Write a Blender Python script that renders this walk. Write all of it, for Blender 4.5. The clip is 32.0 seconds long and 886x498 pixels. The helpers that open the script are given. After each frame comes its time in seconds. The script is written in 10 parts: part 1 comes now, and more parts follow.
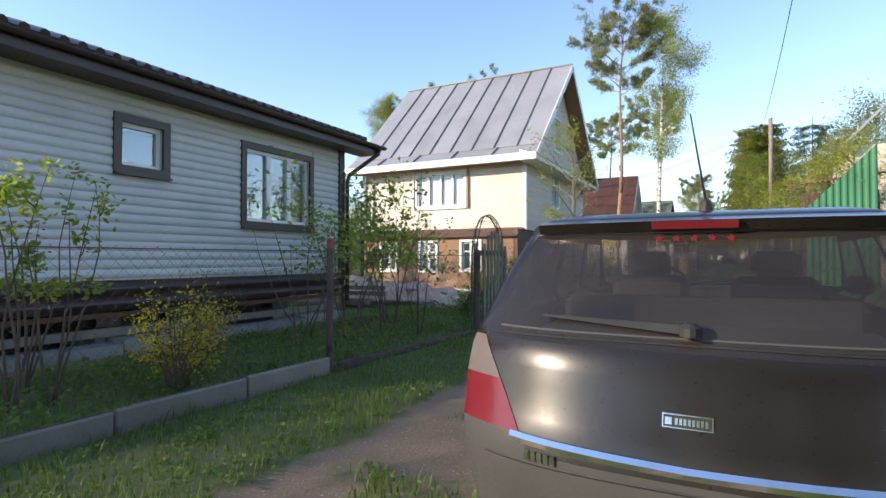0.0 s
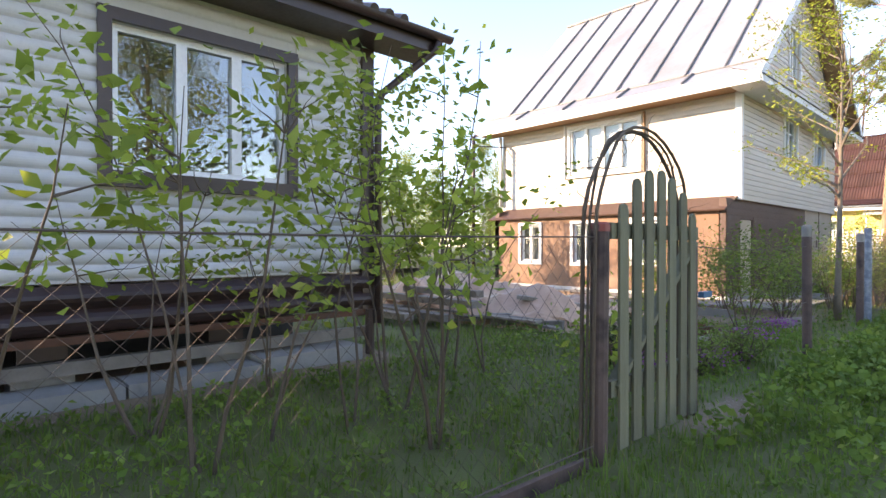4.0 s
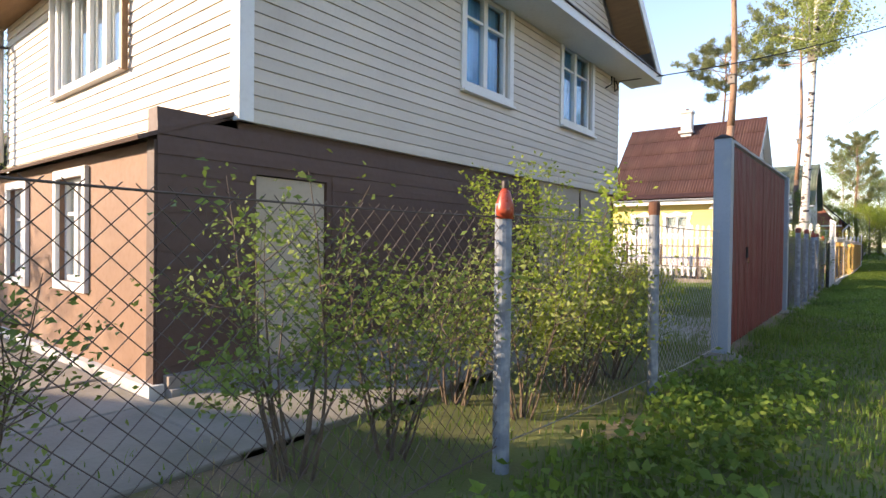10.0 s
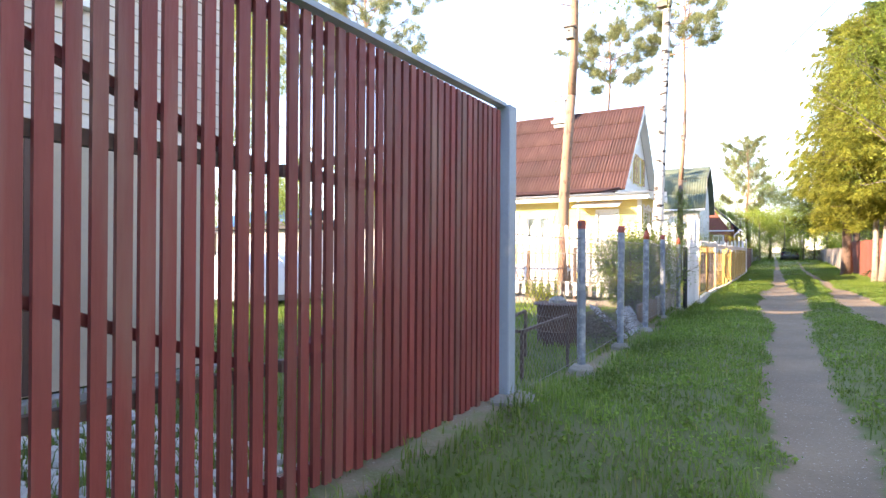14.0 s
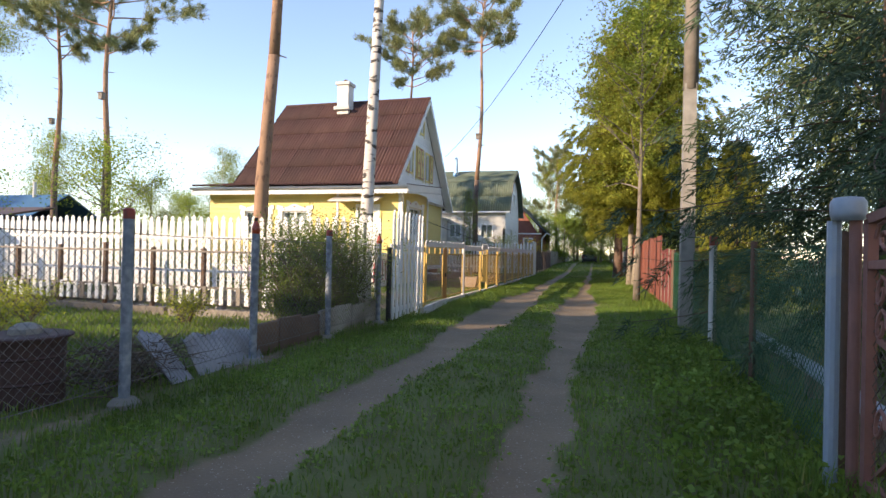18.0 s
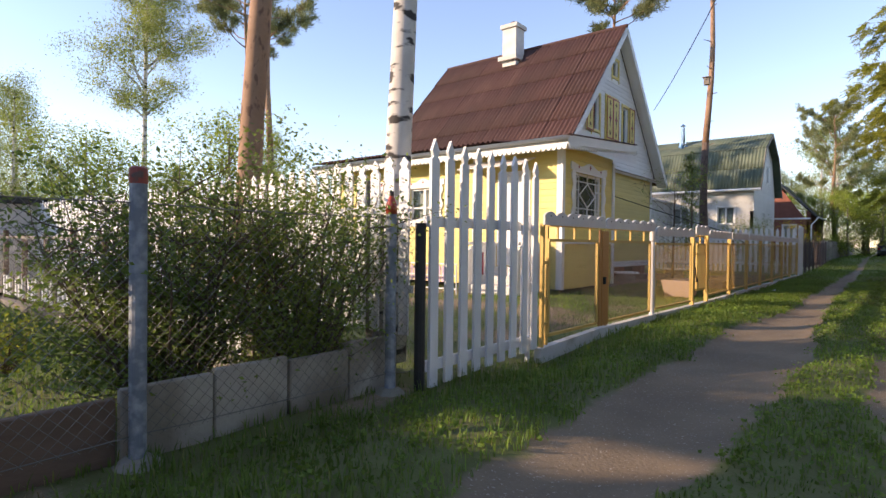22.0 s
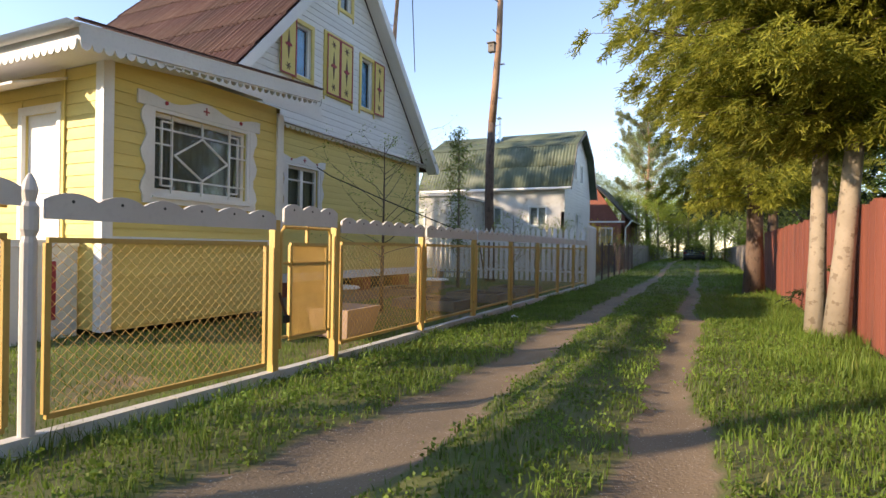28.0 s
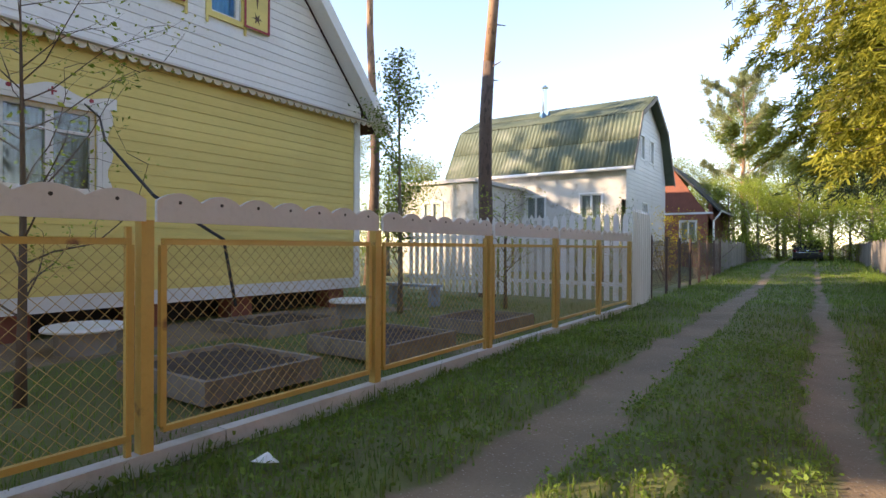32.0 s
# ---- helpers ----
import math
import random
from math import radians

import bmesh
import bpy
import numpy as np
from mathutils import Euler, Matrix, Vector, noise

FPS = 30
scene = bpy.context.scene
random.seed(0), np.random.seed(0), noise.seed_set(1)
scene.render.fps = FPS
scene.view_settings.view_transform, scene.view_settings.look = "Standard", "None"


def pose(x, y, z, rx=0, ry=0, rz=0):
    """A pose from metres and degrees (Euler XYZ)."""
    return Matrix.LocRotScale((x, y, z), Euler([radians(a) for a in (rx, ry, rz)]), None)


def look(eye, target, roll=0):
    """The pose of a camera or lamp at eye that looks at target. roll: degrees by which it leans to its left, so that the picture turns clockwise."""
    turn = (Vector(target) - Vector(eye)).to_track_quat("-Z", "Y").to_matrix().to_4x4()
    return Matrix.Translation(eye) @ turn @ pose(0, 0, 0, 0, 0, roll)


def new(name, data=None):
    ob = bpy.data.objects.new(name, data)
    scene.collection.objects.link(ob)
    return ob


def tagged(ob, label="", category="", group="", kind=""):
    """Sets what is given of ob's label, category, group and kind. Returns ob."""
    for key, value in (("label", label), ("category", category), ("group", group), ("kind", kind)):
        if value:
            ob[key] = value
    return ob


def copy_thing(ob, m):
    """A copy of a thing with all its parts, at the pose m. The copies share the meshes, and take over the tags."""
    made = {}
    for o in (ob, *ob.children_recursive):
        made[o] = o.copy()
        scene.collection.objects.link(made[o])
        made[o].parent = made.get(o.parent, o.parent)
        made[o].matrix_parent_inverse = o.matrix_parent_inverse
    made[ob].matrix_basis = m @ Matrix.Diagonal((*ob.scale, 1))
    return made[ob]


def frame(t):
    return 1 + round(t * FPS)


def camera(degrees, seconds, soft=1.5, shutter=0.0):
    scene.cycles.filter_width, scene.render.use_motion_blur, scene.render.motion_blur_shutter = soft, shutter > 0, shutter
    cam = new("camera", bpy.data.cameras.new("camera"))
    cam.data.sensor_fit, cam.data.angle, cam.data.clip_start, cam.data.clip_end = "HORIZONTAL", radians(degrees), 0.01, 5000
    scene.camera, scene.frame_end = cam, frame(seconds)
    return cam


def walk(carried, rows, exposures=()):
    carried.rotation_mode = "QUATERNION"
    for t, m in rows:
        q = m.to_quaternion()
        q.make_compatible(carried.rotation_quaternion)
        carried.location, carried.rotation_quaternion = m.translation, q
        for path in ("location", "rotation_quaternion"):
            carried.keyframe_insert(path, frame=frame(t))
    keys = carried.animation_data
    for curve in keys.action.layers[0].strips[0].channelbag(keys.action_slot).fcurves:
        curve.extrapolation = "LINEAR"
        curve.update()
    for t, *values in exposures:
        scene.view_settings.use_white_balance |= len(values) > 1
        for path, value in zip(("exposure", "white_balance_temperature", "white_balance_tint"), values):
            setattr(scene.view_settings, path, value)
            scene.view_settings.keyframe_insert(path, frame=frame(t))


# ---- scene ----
# ---- camera ----
cam = camera(78.2, 32.0)
PATH = [
    (0.0, 2.249, -9.431, 1.163, 91.09, 0.00, 27.59),
    (0.5, 2.046, -9.274, 1.146, 90.77, 0.00, 27.10),
    (1.0, 1.572, -8.945, 1.141, 90.11, -0.00, 29.73),
    (1.5, 1.138, -8.410, 1.198, 89.94, -0.00, 41.84),
    (2.0, 0.806, -7.652, 1.224, 89.46, -0.00, 49.44),
    (2.5, 0.613, -6.880, 1.245, 89.43, -0.00, 49.60),
    (3.0, 0.455, -6.002, 1.233, 89.31, -0.00, 49.16),
    (3.5, 0.380, -5.170, 1.221, 89.60, 0.00, 48.10),
    (4.0, 0.334, -4.193, 1.180, 89.71, 0.00, 47.09),
    (4.5, 0.342, -3.351, 1.204, 89.83, 0.00, 44.84),
    (6.5, 0.000, -0.000, 1.258, 89.10, -0.60, 44.00),
    (7.0, 0.020, 0.884, 1.246, 89.20, -0.60, 42.60),
    (7.5, 0.059, 1.744, 1.240, 89.40, -0.62, 41.00),
    (8.0, 0.094, 2.589, 1.230, 89.40, -0.64, 40.30),
    (8.5, 0.129, 3.456, 1.219, 89.50, -0.67, 40.10),
    (9.0, 0.141, 4.321, 1.213, 89.30, -0.70, 39.60),
    (9.5, 0.177, 5.207, 1.213, 89.40, -0.69, 39.20),
    (10.0, 0.188, 6.105, 1.213, 89.30, -0.67, 38.50),
    (10.5, 0.201, 7.010, 1.213, 89.40, -0.64, 38.60),
    (11.0, 0.183, 7.925, 1.213, 89.50, -0.60, 38.30),
    (11.5, 0.187, 8.841, 1.224, 89.60, -0.54, 38.30),
    (12.0, 0.196, 9.768, 1.236, 89.60, -0.51, 37.70),
    (12.5, 0.248, 10.669, 1.247, 89.80, -0.47, 37.30),
    (13.0, 0.327, 11.591, 1.247, 90.00, -0.46, 35.60),
    (13.5, 0.499, 12.496, 1.247, 89.90, -0.43, 34.20),
    (14.0, 0.788, 13.427, 1.247, 90.10, -0.39, 31.20),
    (14.5, 1.190, 14.285, 1.245, 90.20, -0.36, 27.70),
    (15.0, 1.609, 15.108, 1.234, 90.40, -0.30, 23.20),
    (15.5, 2.031, 15.863, 1.222, 90.40, -0.20, 19.70),
    (17.5, 3.216, 17.341, 1.306, 90.90, -1.22, 15.20),
    (18.0, 2.976, 17.648, 1.282, 90.30, -1.24, 15.70),
    (18.5, 2.739, 18.113, 1.256, 89.60, -1.16, 20.50),
    (19.0, 2.511, 18.792, 1.236, 89.20, -1.06, 34.80),
    (19.5, 2.280, 19.658, 1.219, 89.00, -1.01, 39.40),
    (20.0, 2.150, 20.620, 1.207, 89.00, -0.89, 40.30),
    (20.5, 2.096, 21.561, 1.190, 89.10, -0.79, 40.20),
    (21.0, 2.109, 22.491, 1.184, 89.20, -0.73, 40.10),
    (21.5, 2.122, 23.412, 1.179, 89.20, -0.70, 39.20),
    (22.0, 2.193, 24.342, 1.179, 89.30, -0.67, 39.30),
    (22.5, 2.263, 25.296, 1.179, 89.20, -0.67, 38.50),
    (23.0, 2.328, 26.241, 1.184, 89.30, -0.66, 38.30),
    (23.5, 2.408, 27.210, 1.190, 89.40, -0.67, 37.30),
    (24.0, 2.549, 28.123, 1.201, 89.50, -0.69, 37.10),
    (24.5, 2.748, 28.984, 1.211, 89.60, -0.69, 35.30),
    (25.0, 2.970, 29.637, 1.226, 89.80, -0.72, 32.40),
    (25.5, 3.212, 30.071, 1.238, 90.10, -0.76, 27.10),
    (27.5, 2.947, 31.094, 1.174, 89.90, -1.17, 19.60),
    (28.0, 2.808, 31.716, 1.198, 89.80, -0.99, 25.40),
    (28.5, 2.662, 32.464, 1.215, 89.50, -0.87, 30.00),
    (29.0, 2.531, 33.335, 1.230, 89.60, -0.79, 31.40),
    (29.5, 2.481, 34.206, 1.247, 89.50, -0.67, 32.30),
    (30.0, 2.48, 35.06, 1.255, 89.60, -0.61, 32.60),
    (30.5, 2.525, 35.931, 1.241, 89.60, -0.54, 32.90),
    (31.0, 2.500, 36.832, 1.239, 89.70, -0.48, 33.20),
    (31.5, 2.454, 37.741, 1.226, 89.70, -0.40, 33.80),
    (32.0, 2.401, 38.685, 1.198, 89.80, -0.30, 34.00),
]
EXPOSURE = [(0, 1.15, 6600, 15), (1, 1.38, 6800, 15), (2, 1.9, 7500, 23), (3, 2.0, 7700, 22), (4, 2.05, 7750, 24), (7, 1.3, 7550, 24), (9, 1.6, 7500, 22), (10, 1.65, 7450, 22), (13, 2.4, 7750, 24), (14, 2.75, 7450, 24), (14.5, 1.75, 7050, 17), (15.5, 1.25, 6750, 14), (18, 1.3, 7350, 19), (19, 1.08, 7150, 20), (21, 1.1, 7150, 23), (22, 1.15, 7450, 24), (23, 1.05, 7150, 22), (25, 1.15, 7250, 20), (28, 1.35, 7450, 18), (30, 1.5, 7650, 20), (31, 1.55, 7450, 17), (32, 1.9, 7950, 21)]
walk(cam, [(t, pose(*p)) for t, *p in PATH], EXPOSURE)

# ---- light: a low evening sun from behind and left of the walk, clear sky ----
SUN_FROM = Vector((-0.687, -0.727, 0.0)).normalized()
SUN_UP = radians(19)
world = bpy.data.worlds.new("world")
scene.world = world
world.use_nodes = True
wn = world.node_tree
sky = wn.nodes.new("ShaderNodeTexSky")
sky.sky_type, sky.sun_disc = "NISHITA", False
sky.sun_elevation = radians(27)
sky.sun_rotation = math.atan2(SUN_FROM.x, SUN_FROM.y)
sky.altitude, sky.air_density, sky.dust_density, sky.ozone_density = 100, 1.0, 0.05, 2.6
wn.nodes["Background"].inputs[1].default_value = 0.15
wn.links.new(sky.outputs[0], wn.nodes["Background"].inputs[0])
sun = new("sun", bpy.data.lights.new("sun", "SUN"))
sun.data.energy, sun.data.angle, sun.data.color = 3.4, radians(0.55), (1.0, 0.85, 0.63)
sun.matrix_world = look(SUN_FROM * 50 + Vector((0, 0, 50 * math.tan(SUN_UP))), (0, 0, 0))

# ---- small builders ----
def thing(name, at=(0, 0, 0), label="", category="", group="", kind=""):
    ob = new(name)
    ob.location = at
    ob.empty_display_size = 0.2
    return tagged(ob, label, category, group, kind)


def mesh_of(name, verts, faces, material=None, smooth=False):
    me = bpy.data.meshes.new(name)
    me.from_pydata([tuple(map(float, v)) for v in verts], [], [tuple(map(int, f)) for f in faces])
    if material:
        me.materials.append(material)
    if smooth:
        me.polygons.foreach_set("use_smooth", [True] * len(me.polygons))
    me.update()
    return me


def fast_mesh(name, verts, quads, material, smooth=False):
    """A mesh of many quads from arrays."""
    verts, quads = np.asarray(verts, np.float32), np.asarray(quads, np.int32)
    me = bpy.data.meshes.new(name)
    n, k = quads.shape
    me.vertices.add(len(verts))
    me.vertices.foreach_set("co", verts.ravel())
    me.loops.add(n * k)
    me.loops.foreach_set("vertex_index", quads.ravel())
    me.polygons.add(n)
    me.polygons.foreach_set("loop_start", np.arange(0, n * k, k, dtype=np.int32))
    if smooth:
        me.polygons.foreach_set("use_smooth", np.ones(n, bool))
    me.materials.append(material)
    me.update(calc_edges=True)
    return me


def under(ob, parent):
    """Hang ob on parent without moving it; parents carry no turn or scale of their own."""
    ob.parent = parent
    at, p = Vector((0, 0, 0)), parent
    while p:
        at += p.location + p.matrix_parent_inverse.translation
        p = p.parent
    ob.matrix_parent_inverse = Matrix.Translation(-at)
    return ob


class Shape:
    """Collects boxes, bars and tubes in world metres, to become one mesh."""

    def __init__(self):
        self.v, self.f = [], []

    def add(self, verts, faces):
        n = len(self.v)
        self.v += [tuple(v) for v in verts]
        self.f += [tuple(i + n for i in f) for f in faces]
        return self

    def box(self, x0, x1, y0, y1, z0, z1, m=None):
        vs = [Vector((x, y, z)) for x in (x0, x1) for y in (y0, y1) for z in (z0, z1)]
        if m:
            vs = [m @ v for v in vs]
        return self.add(vs, [(0, 1, 3, 2), (4, 6, 7, 5), (0, 4, 5, 1), (2, 3, 7, 6), (0, 2, 6, 4), (1, 5, 7, 3)])

    def hexa(self, a, b):
        """A solid between two loops of equally many points."""
        n = len(a)
        return self.add(list(a) + list(b), [tuple(range(n))[::-1], tuple(range(n, 2 * n))] + [(i, (i + 1) % n, n + (i + 1) % n, n + i) for i in range(n)])

    def bar(self, a, b, w, h=None, up=(0, 0, 1)):
        """A bar of w by h from a to b."""
        a, b = Vector(a), Vector(b)
        h = w if h is None else h
        d = (b - a).normalized()
        side = d.cross(Vector(up))
        if side.length < 1e-3:
            side = d.cross(Vector((1, 0, 0)))
        side.normalize()
        top = side.cross(d)
        ring = [side * w / 2 + top * h / 2, -side * w / 2 + top * h / 2, -side * w / 2 - top * h / 2, side * w / 2 - top * h / 2]
        return self.hexa([a + r for r in ring], [b + r for r in ring])

    def tube(self, points, radii, n=8, cap=True):
        points = [Vector(p) for p in points]
        if not hasattr(radii, "__len__"):
            radii = [radii] * len(points)
        rings, base, side = [], len(self.v), None
        for i, p in enumerate(points):
            d = (points[min(i + 1, len(points) - 1)] - points[max(i - 1, 0)]).normalized()
            if side is None:
                side = d.cross(Vector((0, 0, 1))) if abs(d.z) < 0.9 else d.cross(Vector((1, 0, 0)))
            side = (side - d * side.dot(d)).normalized()
            top = d.cross(side)
            rings.append([p + (side * math.cos(a) + top * math.sin(a)) * radii[i] for a in (2 * math.pi * k / n for k in range(n))])
        vs = [v for r in rings for v in r]
        fs = [(i * n + k, i * n + (k + 1) % n, (i + 1) * n + (k + 1) % n, (i + 1) * n + k) for i in range(len(rings) - 1) for k in range(n)]
        if cap:
            fs += [tuple(range(n))[::-1], tuple((len(rings) - 1) * n + k for k in range(n))]
        return self.add(vs, fs)

    def lathe(self, at, profile, n=12, m=None):
        """A turned body: rows of radius, height round the upright axis through at."""
        at = Vector(at)
        vs = [at + Vector((r * math.cos(2 * math.pi * k / n), r * math.sin(2 * math.pi * k / n), z)) for r, z in profile for k in range(n)]
        fs = [(i * n + k, i * n + (k + 1) % n, (i + 1) * n + (k + 1) % n, (i + 1) * n + k) for i in range(len(profile) - 1) for k in range(n)]
        fs += [tuple(range(n))[::-1], tuple((len(profile) - 1) * n + k for k in range(n))]
        if m:
            vs = [m @ v for v in vs]
        return self.add(vs, fs)

    def slab(self, outline, a, b, m):
        """A flat board of the outline (u, w), from depth a to b, laid into m."""
        return self.hexa([m @ Vector((u, a, w)) for u, w in outline], [m @ Vector((u, b, w)) for u, w in outline])

    def mesh(self, name, material, smooth=False, bevel=0.0):
        if not bevel:
            return mesh_of(name, self.v, self.f, material, smooth)
        bm = bmesh.new()
        vs = [bm.verts.new(v) for v in self.v]
        for f in self.f:
            bm.faces.new([vs[i] for i in f])
        bmesh.ops.bevel(bm, geom=list(bm.edges), offset=bevel, segments=1, affect="EDGES", profile=0.5)
        me = bpy.data.meshes.new(name)
        bm.to_mesh(me)
        bm.free()
        me.materials.append(material)
        return me


def part(name, shape, material, parent=None, label="", smooth=False, bevel=0.0, kind="", category=""):
    """One mesh object, under a thing or a part."""
    me = shape.mesh(name, material, smooth, bevel) if isinstance(shape, Shape) else shape
    if parent is None:
        c = sum((v.co for v in me.vertices), Vector()) / max(1, len(me.vertices))
        c.z = min((v.co.z for v in me.vertices), default=0)
        me.transform(Matrix.Translation(-c))
        ob = new(name, me)
        ob.location = c
    else:
        ob = under(new(name, me), parent)
    return tagged(ob, label, category, "", kind)


def box_of(*a, m=None):
    return Shape().box(*a, m=m)


def wall_frame(p0, p1):
    """u along the wall from p0 to p1, second axis outward (to the right of the way), w up."""
    p0, p1 = Vector((*p0, 0)), Vector((*p1, 0))
    u = (p1 - p0).normalized()
    v = Vector((u.y, -u.x, 0))
    m = Matrix.Identity(4)
    m.col[0][:3], m.col[1][:3], m.col[2][:3], m.col[3][:3] = u, v, (0, 0, 1), p0
    return m, (p1 - p0).length


def spans(a, b, w0, w1, holes):
    """What is left of a..b between the heights w0 and w1 beside the holes (u0, u1, w0, w1)."""
    cuts = sorted((h[0], h[1]) for h in holes if h[2] < w1 - 0.01 and h[3] > w0 + 0.01)
    out, at = [], a
    for c0, c1 in cuts:
        if c0 > at + 0.01:
            out.append((at, min(c0, b)))
        at = max(at, c1)
    if at < b - 0.01:
        out.append((at, b))
    return [(p, q) for p, q in out if q - p > 0.01]


def wall(parent, name, p0, p1, w0, w1, holes, material, thick=0.2, edge=None, label=""):
    """A wall with real openings. edge(w): the ends (a, b) of the wall at the height w, for gables."""
    m, length = wall_frame(p0, p1)
    edge = edge or (lambda w: (0, length))
    cuts = sorted({w0, w1, *(w for h in holes for w in h[2:4] if w0 < w < w1)})
    sh = Shape()
    for lo, hi in zip(cuts, cuts[1:]):
        (a0, b0), (a1, b1) = edge(lo), edge(hi)
        for p, q in spans(min(a0, a1), max(b0, b1), lo, hi, holes):
            o = [(max(p, a0) if p > min(a0, a1) else a0, lo), (min(q, b0) if q < max(b0, b1) else b0, lo),
                 (min(q, b1) if q < max(b0, b1) else b1, hi), (max(p, a1) if p > min(a0, a1) else a1, hi)]
            sh.slab(o, -thick, 0, m)
    return part(name, sh, material, parent, label), m, length


def boards(parent, name, m, length, w0, w1, step, holes, material, depth=0.02, edge=None, rounded=False, lift=0.002):
    """Cladding boards, row by row, each a piece of its own."""
    edge = edge or (lambda w: (0, length))
    n = round((w1 - w0) / step)
    step = (w1 - w0) / n
    for i in range(n):
        lo, hi = w0 + i * step, w0 + (i + 1) * step
        (a0, b0), (a1, b1) = edge(lo), edge(hi)
        for p, q in spans(min(a0, a1), max(b0, b1), lo, hi, holes):
            pa0, pa1 = (max(p, a0), max(p, a1)) if p > min(a0, a1) else (a0, a1)
            qb0, qb1 = (min(q, b0), min(q, b1)) if q < max(b0, b1) else (b0, b1)
            if qb1 - pa1 < 0.02 and qb0 - pa0 < 0.02:
                continue
            if rounded:
                prof = [(depth * (0.15 + 0.85 * math.sin(math.pi * k / 6) ** 0.7), lo + (hi - lo) * (0.02 + 0.96 * k / 6)) for k in range(7)]
            else:
                prof = [(depth, lo + 0.003), (depth * 0.8, lo + (hi - lo) * 0.5), (depth * 0.35, hi - 0.001)]
            prof = [(lift, prof[0][1])] + prof + [(lift, prof[-1][1])]
            sh = Shape()
            f = lambda w, x0, x1: x0 + (x1 - x0) * (w - lo) / (hi - lo)
            sh.hexa([m @ Vector((f(w, pa0, pa1), d, w)) for d, w in prof], [m @ Vector((f(w, qb0, qb1), d, w)) for d, w in prof])
            part(name, sh, material, parent)


def window(parent, m, u0, u1, w0, w1, frame_mat, pane_mat, casing_mat=None, casing=0.09, uprights=(0.5,), bars=(), curtain=None, sill=True, proud=0.04, depth=0.1, name="window", blind=None):
    """A window in its opening: casing, sash frame, uprights and bars, panes, sill, curtain."""
    casing_mat = casing_mat or frame_mat
    sh = Shape()
    for o in ([(u0 - casing, w0 - casing), (u1 + casing, w0 - casing), (u1 + casing, w0), (u0 - casing, w0)], [(u0 - casing, w1), (u1 + casing, w1), (u1 + casing, w1 + casing), (u0 - casing, w1 + casing)],
              [(u0 - casing, w0), (u0, w0), (u0, w1), (u0 - casing, w1)], [(u1, w0), (u1 + casing, w0), (u1 + casing, w1), (u1, w1)]):
        sh.slab(o, 0.004, proud, m)
    win = part(name, sh, casing_mat, parent)
    s = 0.055
    sh = Shape()
    d0, d1 = -depth, -depth + 0.06
    for o in ((u0, u1, w0, w0 + s), (u0, u1, w1 - s, w1), (u0, u0 + s, w0 + s, w1 - s), (u1 - s, u1, w0 + s, w1 - s)):
        sh.slab([(o[0], o[2]), (o[1], o[2]), (o[1], o[3]), (o[0], o[3])], d0, d1, m)
    part("sash", sh, frame_mat, win)
    ups = [u0 + (u1 - u0) * k for k in uprights]
    for u in ups:
        part("mullion", Shape().slab([(u - 0.045, w0 + s), (u + 0.045, w0 + s), (u + 0.045, w1 - s), (u - 0.045, w1 - s)], d0 - 0.003, d1 + 0.012, m), frame_mat, win)
    cells = [u0 + s] + ups + [u1 - s]
    for k, (a, b) in enumerate(zip(cells, cells[1:])):
        a, b = (a if k == 0 else a + 0.045), (b if k == len(cells) - 2 else b - 0.045)
        pane = part("pane", Shape().slab([(a, w0 + s), (b, w0 + s), (b, w1 - s), (a, w1 - s)], d0 + 0.02, d0 + 0.026, m), pane_mat, win)
        pane.visible_shadow = False
        for w in bars:
            z = w0 + (w1 - w0) * w
            part("glazing_bar", Shape().slab([(a, z - 0.018), (b, z - 0.018), (b, z + 0.018), (a, z + 0.018)], d0 + 0.004, d1 - 0.004, m), frame_mat, win)
    if sill:
        part("sill", Shape().slab([(u0 - casing, w0 - casing - 0.03), (u1 + casing, w0 - casing - 0.03), (u1 + casing, w0 - casing), (u0 - casing, w0 - casing)], 0.004, proud + 0.05, m), casing_mat, win)
    if curtain:
        n = max(6, int((u1 - u0) / 0.03))
        vs, fs = [], []
        for i in range(n + 1):
            u = u0 + (u1 - u0) * i / n
            off = -depth - 0.09 + 0.018 * math.sin(i * 1.9) + 0.01 * math.sin(i * 0.7)
            vs += [m @ Vector((u, off, w0 + 0.02)), m @ Vector((u, off, w1 - 0.02))]
        fs = [(2 * i, 2 * i + 2, 2 * i + 3, 2 * i + 1) for i in range(n)]
        part("curtain", mesh_of("curtain", vs, fs, curtain, True), curtain, win)
    if blind:
        part("blind", Shape().slab([(u0, w0), (u1, w0), (u1, w1), (u0, w1)], -depth - 0.04, -depth - 0.03, m), blind, win)
    return win


